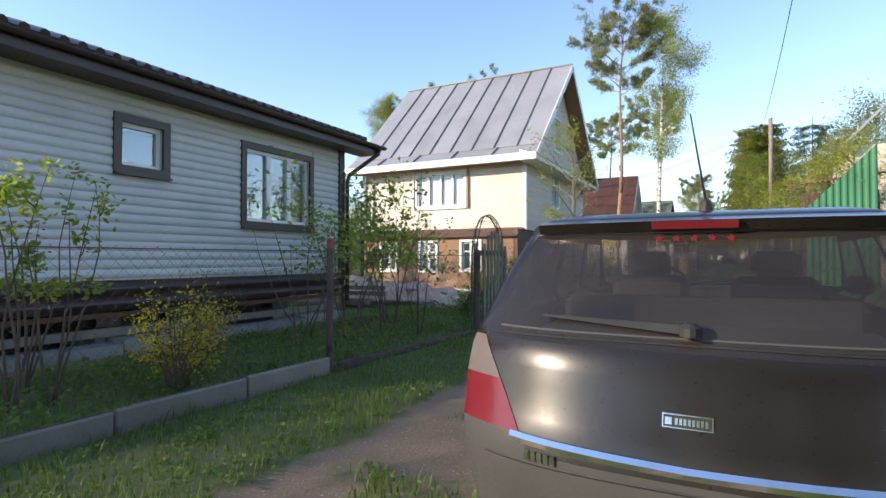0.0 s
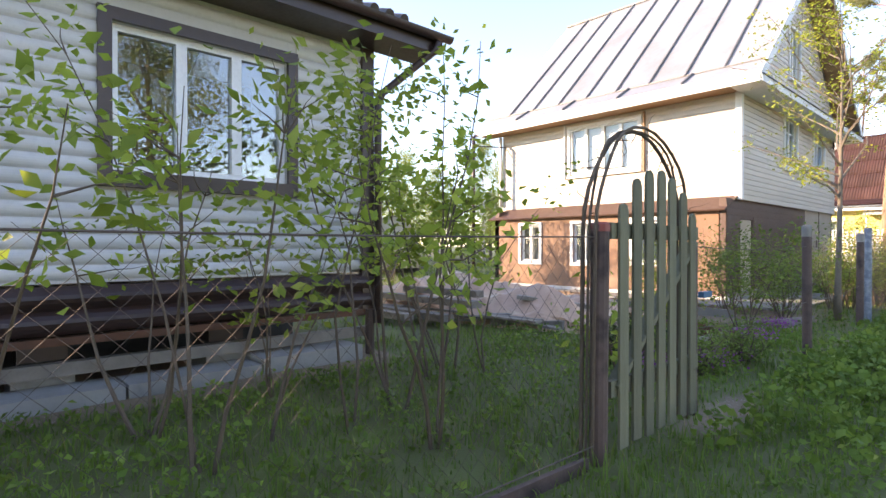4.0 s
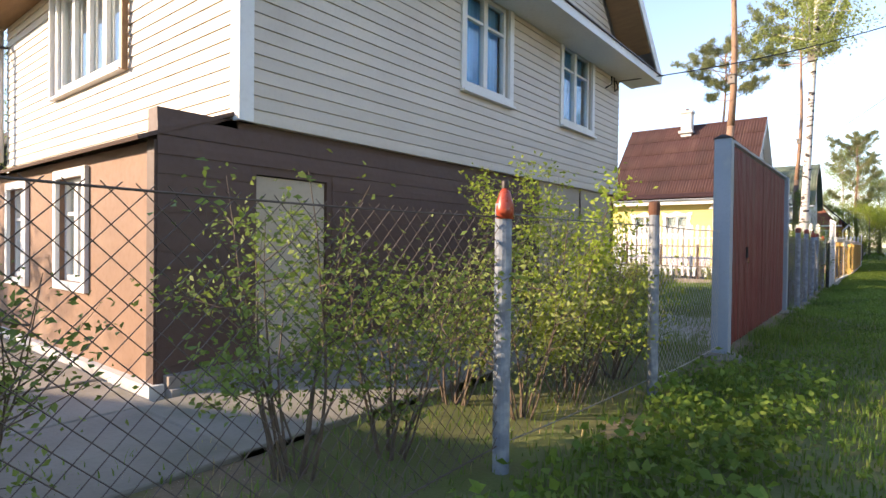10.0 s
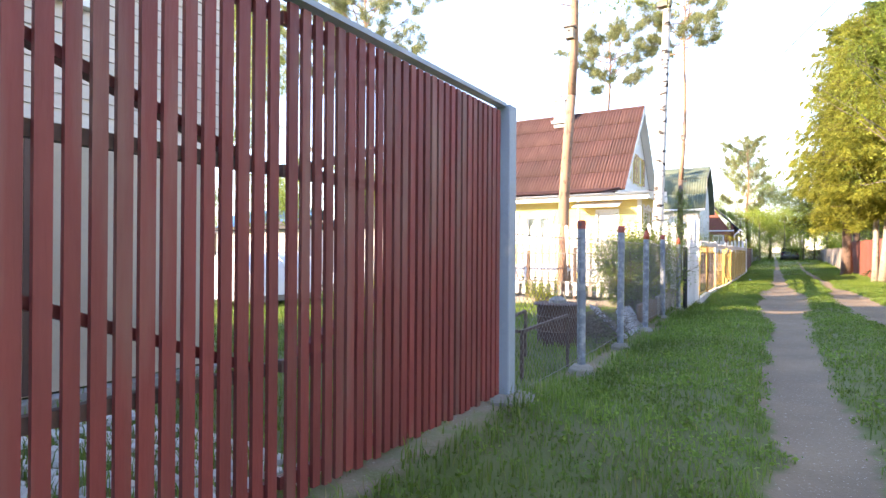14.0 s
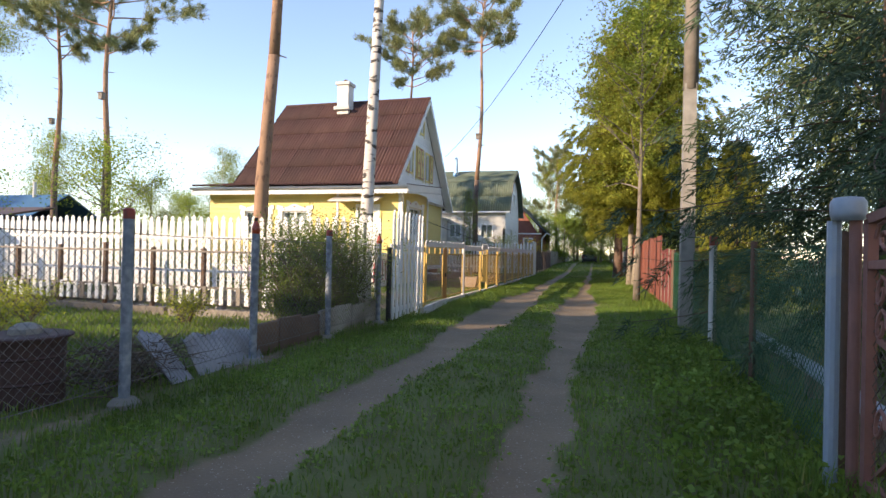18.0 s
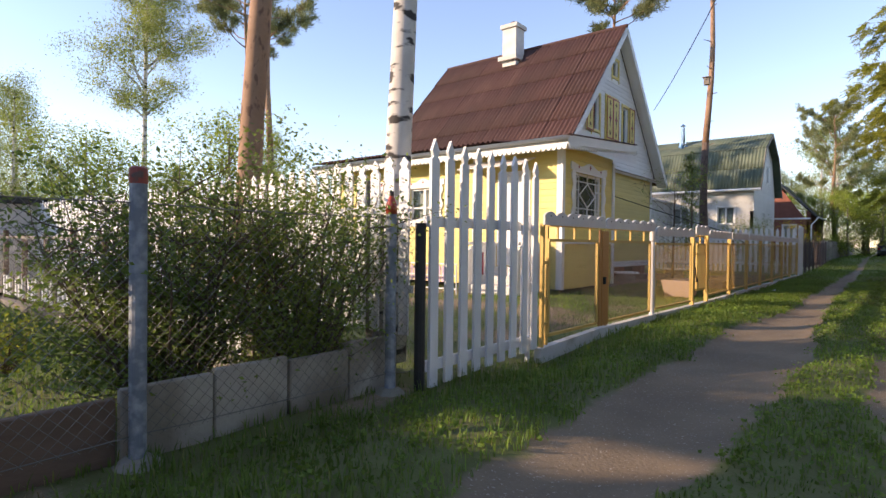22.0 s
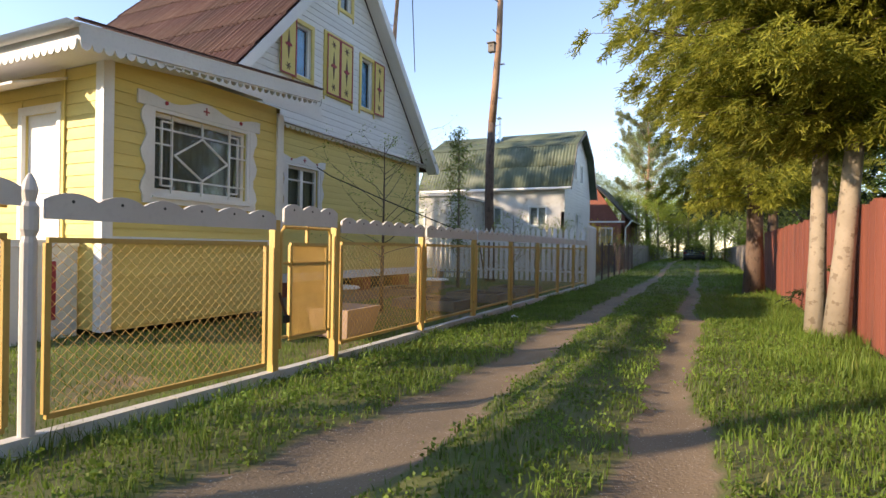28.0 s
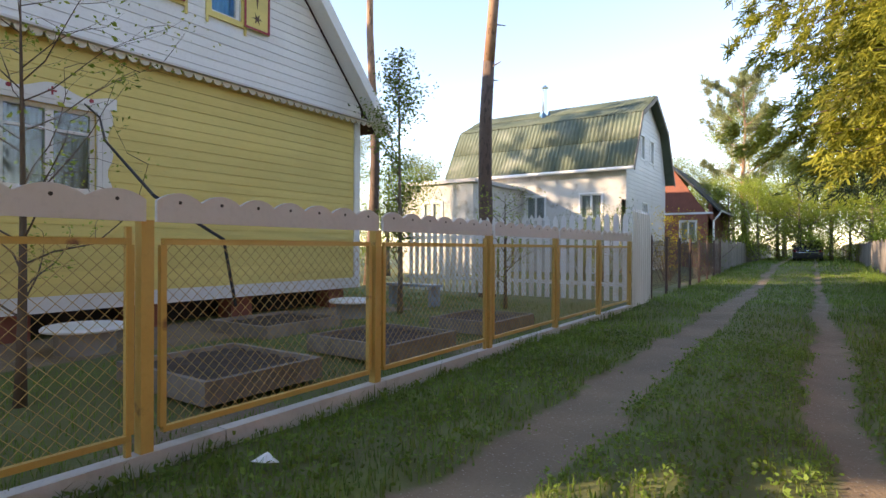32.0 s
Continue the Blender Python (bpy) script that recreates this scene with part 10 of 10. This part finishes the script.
for k, (x, y, h, n) in enumerate(((-2.65, -4.1, 1.95, 520), (-2.5, -3.2, 2.15, 620), (-3.25, -3.3, 1.7, 500), (-2.6, -2.3, 2.15, 900), (-2.05, -2.05, 1.5, 420), (-2.8, -1.75, 2.3, 900), (-2.75, -2.75, 1.6, 480), (-3.6, -2.3, 1.3, 350), (-3.2, -1.0, 2.25, 1900), (-3.0, -0.55, 1.8, 1100), (-3.5, -0.6, 1.9, 1100), (-2.0, -0.2, 0.7, 300))):
    rose(x, y, h * 1.28, 130 + k, "young shrub with fresh green leaves on bare stems", int(n * (0.36 if k < 8 else 0.38)), M_leaf_fresh, 2 + k % 3, 0.085, 0.8, low=0.62, twigs=5, thick=0.013, lean=0.3, clump=0.1)
shrub("juniper", (-2.3, 0.75, 0), 0.62, 0.35, 16, 2600, 0.03, M_needle_dark, M_twig, 150, "small dark upright juniper", "bush", 0.02, 4, lean=0.22, clump=0.05)
for k, (x, y) in enumerate(((-2.0, 0.55), (-1.75, 1.2), (-1.9, 2.9), (-3.1, 3.1), (-2.0, 4.2))):
    ob = thing("flower_clump", (x, y, 0), "low clump of magenta flowers", "flowers", "magenta flowers")
    r_ = rng_of(160 + k)
    c = np.stack([x + r_.normal(0, 0.14, 260), y + r_.normal(0, 0.14, 260), r_.uniform(0.08, 0.2, 260)], 1)
    part("blossom", leaf_mesh("blossom", c, 0.03, M_flower, r_, aspect=1.2), M_flower, ob)
    c = np.stack([x + r_.normal(0, 0.16, 260), y + r_.normal(0, 0.16, 260), r_.uniform(0.0, 0.12, 260)], 1)
    part("foliage", leaf_mesh("foliage", c, 0.05, M_weed, r_), M_weed, ob)
# garden of the tall house
rose(-3.1, 3.4, 0.7, 170, "rounded bright yellow-green shrub", 2600, M_leaf_yellow, 18, 0.04, 0.7, low=0.1, lean=0.7, clump=0.07, name="spiraea")
for k, (x, y, h, n, mat_) in enumerate(((-3.3, 6.0, 1.45, 1500, M_leaf_mid), (-2.35, 5.75, 1.35, 1300, M_leaf_mid), (-4.1, 5.2, 1.5, 1300, M_leaf_fresh), (-1.95, 8.35, 1.25, 1200, M_leaf_mid), (-1.75, 9.45, 1.1, 800, M_leaf_birch), (-1.65, 10.0, 1.85, 3300, M_leaf_fresh), (-1.75, 10.6, 1.5, 2000, M_leaf_birch), (-2.1, 7.8, 1.6, 1300, M_leaf_mid), (-2.3, 9.4, 1.3, 900, M_leaf_mid), (-1.7, 11.0, 1.1, 500, M_leaf_yellow), (-2.6, 6.6, 1.1, 700, M_leaf_mid))):
    rose(x, y, h, 180 + k, "leafy currant shrub on many brown stems", int(n * 1.7), mat_, 11, 0.042, 0.9, low=0.25, twigs=4, thick=0.01, lean=0.42, clump=0.07, name="currant_bush")
for k, (x, y, h) in enumerate(((-2.25, 3.8, 1.6),)):
    rose(x, y, h, 196 + k, "elder bush with large fresh green leaves", 1500, M_leaf_mid, 7, 0.058, 1.0, low=0.35, twigs=5, thick=0.014, lean=0.4, clump=0.1, name="elder_bush")
for x_, y_, h_, k_ in ((4.9, 14.6, 4.9, 281), (5.9, 12.4, 5.2, 283), (4.6, 17.2, 4.6, 285)):
    broadleaf("apple_tree", (x_, y_, 0), h_, 1.9, 0.25, 0.09, 7000, 0.065, M_leaf_yellow, M_bark, k_, "apple tree with opening yellow-green leaves behind the shed", limbs=20, clump=0.16, up=0.6)
row = broadleaf("rowan", (-1.7, 6.2, 0), 5.0, 1.7, 0.38, 0.05, 3000, 0.06, M_leaf_yellow, M_bark, 200, "young rowan with sparse opening leaves beside the fence", limbs=26, clump=0.07, up=0.75, stout=0.42)
rose(-14.8, 7.4, 1.1, 201, "dry reddish shrub in rough grass", 500, M_grass_dry, 16, 0.05, 0.8, low=0.3, lean=0.4, thick=0.012, name="dry_shrub")
ap = broadleaf("apple_tree", (-12.9, 2.8, 0), 3.9, 2.2, 0.28, 0.13, 2600, 0.09, M_leaf_fresh, M_bark, 203, "old apple tree with a whitewashed trunk", limbs=16, clump=0.2, up=0.35)
part("whitewash", Shape().tube([(-12.9, 2.8, -0.05), (-12.88, 2.8, 0.6), (-12.9, 2.8, 1.15)], [0.19, 0.155, 0.15], 12), M_plinth, ap, smooth=True)
broadleaf("apple_tree", (-15.5, 0.6, 0), 4.0, 2.3, 0.25, 0.12, 3600, 0.1, M_leaf_fresh, M_bark, 205, "spreading apple tree with fresh leaves", limbs=16, clump=0.22, up=0.3)
for k, (x, y) in enumerate(((-1.75, 1.0), (-2.2, 1.2), (-1.6, 1.7), (-2.6, 0.9))):
    rose(x, y, 0.42, 210 + k, "low dark shrub with pale young tips", 700, M_weed if k % 2 else M_leaf_mid, 14, 0.04, 0.5, low=0.1, lean=0.7, clump=0.05, name="low_shrub")
# past the red gate
for k, (x, y, h, n) in enumerate(((-1.95, 27.35, 2.1, 21000), (-1.95, 26.15, 1.9, 20000))):
    big = shrub("flowering_bush", (x, y, -0.16), h + 0.1, 1.25, 44, n, 0.042, M_leaf_mid, M_twig, 220 + k, "large dense bush with small white blossoms", "bush", 0.05, 8, lean=0.5, clump=0.1, thick=0.014)
    r_ = rng_of(231 + k)
    c = np.stack([x + r_.normal(0, 0.45, 90), y + r_.normal(0, 0.5, 90), r_.uniform(0.5, h, 90)], 1)
    part("blossom", leaf_mesh("blossom", c, 0.022, M_white, r_, aspect=1.1), M_white, big)
for k, (x, y, h) in enumerate(((-6.2, 24.6, 0.6), (-7.4, 23.6, 0.6), (-5.0, 23.2, 0.5), (-8.3, 25.4, 0.7), (-3.9, 25.6, 0.5), (-4.4, 21.0, 0.4))):
    rose(x, y, h, 230 + k, "low yellow-green garden shrub", 1600, M_leaf_yellow, 12, 0.045, 0.8, low=0.1, lean=0.8, clump=0.08, name="low_shrub")
bp = thing("brushwood_pile", (-1.75, 22.3, -0.15), "pile of dry cut branches behind the fence", "branches")
r_ = rng_of(240)
for k in range(290):
    sh = Shape()
    limb(sh, r_, (-1.75 + r_.normal(0, 0.2), 22.25 + r_.normal(0, 0.32), r_.uniform(-0.13, 0.22)), (r_.normal(), r_.normal(), r_.normal() * 0.12), r_.uniform(0.3, 0.65), 0.008, 4, 0.3, -0.01, 4)
    part("branch", sh, M_twig, bp)
# the yellow house's yard
broadleaf("apple_tree", (-2.5, 40.3, 0), 3.2, 1.5, 0.2, 0.04, 900, 0.04, M_leaf_fresh, M_twig, 250, "small nearly bare apple tree in front of the yellow wall", limbs=24, clump=0.05, up=0.6, stout=0.22)
broadleaf("pear_tree", (-3.6, 46.2, 0), 4.7, 0.85, 0.15, 0.05, 3600, 0.065, M_leaf_mid, M_bark, 252, "narrow young pear tree in leaf", limbs=16, clump=0.1, up=1.4)
broadleaf("cherry_tree", (-2.6, 48.3, 0), 2.3, 1.0, 0.2, 0.04, 400, 0.05, M_leaf_fresh, M_twig, 253, "small garden cherry in young leaf", limbs=12, clump=0.08, up=0.7)
for k, (x, y, h, n, mat_) in enumerate(((-3.2, 56.5, 2.7, 2600, M_leaf_mid), (-4.6, 58.5, 2.9, 2200, M_leaf_far), (-2.0, 60.0, 2.4, 1600, M_leaf_gold), (-6.2, 55.0, 2.6, 1500, M_leaf_fresh), (-1.6, 66.0, 2.6, 1800, M_leaf_mid))):
    rose(x, y, h, 260 + k, "tall garden shrub in the next plot", n, mat_, 14, 0.07, 1.6, low=0.2, lean=0.5, clump=0.14, thick=0.02, name="tall_shrub")
rose(-4.6, 51.5, 2.6, 270, "green shoots round the pine's foot", 1200, M_leaf_mid, 8, 0.07, 0.8, low=0.2, lean=0.3, clump=0.12, name="tall_shrub")

# ---- grass: blades on the verges, between the tracks and in the gardens ----
def scatter(x0, x1, y0, y1, per_m2, rng, keep=0.35):
    n = int((x1 - x0) * (y1 - y0) * per_m2)
    x, y = rng.uniform(x0, x1, n), rng.uniform(y0, y1, n)
    b = bare(x, y) + 0.16 * smooth_noise(x, y, 4.0, 9) + 0.12 * smooth_noise(x, y, 9.0, 4)
    ok = b < keep + 0.15 * rng.random(n)
    # nothing grows inside the houses
    for hx0, hx1, hy0, hy1 in ((-12, -4.55, -13, -0.7), (-10.6, -3.9, 7.85, 17), (-13.2, -3.7, 35.8, 47.2), (-5.7, -4.4, 34.6, 36), (-10.7, -3.0, 7.15, 7.9)):
        ok &= ~((x > hx0) & (x < hx1) & (y > hy0) & (y < hy1))
    x, y = x[ok], y[ok]
    return np.stack([x, y, ground_z(x, y) - 0.01], 1)


def lawn(name, x0, x1, y0, y1, per_m2, h, w, seed, label, mat_=None, keep=0.35, tall_edge=False):
    r = rng_of(seed)
    p = scatter(x0, x1, y0, y1, per_m2, r, keep)
    hh = h * (0.62 + 0.5 * np.clip(smooth_noise(p[:, 0], p[:, 1], 1.7, 12) + 0.3, 0, 1.2) + 0.5 * np.clip(smooth_noise(p[:, 0], p[:, 1], 6.5, 3), 0, 1))
    if tall_edge:
        hh = hh * (1 + 0.7 * np.clip(p[:, 1] + 3, 0, 1) * np.exp(-((p[:, 0] + 0.85) / 0.35) ** 2) + 0.9 * np.exp(-((p[:, 0] - 4.3) / 0.5) ** 2))
        hh = hh * np.where((p[:, 0] > 0.9) & (p[:, 0] < 2.7), 0.75, 1.0)
    me = blade_mesh(name, p, hh, w, mat_ or M_grass, r)
    tagged(new(name, me), label, "grass", kind="stuff")


lawn("lane_grass", -1.25, 4.6, -9.5, 12, 760, 0.09, 0.0085, 301, "short fresh grass on the verges and between the wheel tracks", tall_edge=True)
lawn("lane_grass", -1.1, 4.6, 12, 30, 760, 0.09, 0.0085, 302, "short fresh grass on the verges and between the wheel tracks", tall_edge=True)
lawn("lane_grass", -0.85, 4.7, 30, 46, 760, 0.09, 0.0085, 303, "short fresh grass on the verges and between the wheel tracks", tall_edge=True)
lawn("lane_grass", -0.7, 4.8, 46, 66, 320, 0.1, 0.011, 304, "short fresh grass on the verges and between the wheel tracks", tall_edge=True)
lawn("lane_grass", -0.9, 5.0, 66, 112, 50, 0.14, 0.025, 305, "grass along the far stretch of the lane", tall_edge=True)
lawn("garden_grass", -5.2, -1.25, -9.5, 4, 480, 0.11, 0.009, 306, "rough grass in the bungalow's garden", keep=0.5)
lawn("garden_grass", -12, -1.3, 3, 12, 150, 0.11, 0.009, 307, "rough grass in the garden of the tall house", keep=0.5)
lawn("garden_grass", -11, -1.2, 12, 28, 560, 0.13, 0.0095, 308, "sunlit grass of the garden plot", keep=0.6)
lawn("garden_grass", -9, -0.9, 28.2, 50, 260, 0.08, 0.008, 309, "thin grass in the yellow house's yard", keep=0.6)
lawn("verge_grass", 3.2, 4.65, 33, 50, 520, 0.11, 0.0085, 315, "long lush grass along the red fence", keep=0.5)
lawn("garden_grass", -4.9, -0.95, 33.6, 40, 420, 0.09, 0.007, 314, "sunlit grass in the yellow house's yard", keep=0.8)
lawn("garden_grass", -24, -5, -2, 26, 30, 0.18, 0.02, 310, "grass of the gardens further back", keep=0.6)
lawn("garden_grass", 4.7, 9, -8, 40, 50, 0.16, 0.014, 311, "grass behind the right-hand fences", keep=0.6)
lawn("dry_grass", -2.2, -1.0, -9, 28, 26, 0.12, 0.006, 312, "dry straw among the fence foot grass", M_grass_dry, 0.8)
lawn("dry_grass", -6, -1.3, 3.5, 8, 30, 0.12, 0.006, 313, "dry straw in the dug beds", M_grass_dry, 1.2)


def weeds(name, x0, x1, y0, y1, per_m2, h, leaf, seed, label, mat_=None):
    r = rng_of(seed)
    p = scatter(x0, x1, y0, y1, per_m2, r, 0.4)
    k = 9
    c = np.repeat(p, k, 0)
    c[:, :2] += r.normal(0, 0.05, (len(c), 2))
    c[:, 2] += r.uniform(0.02, h, len(c))
    tagged(new(name, leaf_mesh(name, c, leaf, mat_ or M_weed, r, aspect=1.6)), label, "weeds", kind="stuff")


weeds("verge_weeds", -1.15, -0.1, -1, 12, 50, 0.22, 0.066, 320, "leafy nettles and weeds on the verge")
weeds("verge_weeds", -1.1, 0.4, 0.8, 6.5, 60, 0.24, 0.068, 321, "leafy nettles and weeds on the verge")
weeds("verge_weeds", -1.0, 0.3, 17.5, 27, 12, 0.1, 0.045, 322, "leafy weeds on the verge below the chain-link fence")
weeds("verge_weeds", -0.7, 0.4, 33, 48, 16, 0.09, 0.045, 323, "leafy dandelion weeds on the verge")
weeds("verge_weeds", 3.4, 4.6, 18, 27, 80, 0.16, 0.055, 324, "leafy weeds at the foot of the green netting")
weeds("lane_clover", -0.75, 4.5, 28, 47, 52, 0.06, 0.032, 330, "low clover and dandelion leaves in the lane grass")
weeds("lane_clover", -0.95, 4.3, 11, 28, 40, 0.06, 0.034, 331, "low clover and dandelion leaves in the lane grass")
weeds("lane_clover", -1.2, 4.3, -9, 11, 26, 0.06, 0.034, 332, "low clover and dandelion leaves in the lane grass")
weeds("garden_weeds", -4.2, -1.4, -8.5, 3.5, 26, 0.14, 0.05, 325, "leafy weeds in the shaded garden")
weeds("garden_weeds", -8, -1.5, 1.0, 3.4, 16, 0.18, 0.05, 326, "leafy plants in the shaded garden")
weeds("garden_weeds", -8.5, -1.5, 3.4, 6.6, 26, 0.14, 0.05, 327, "leafy plants in the dug beds")
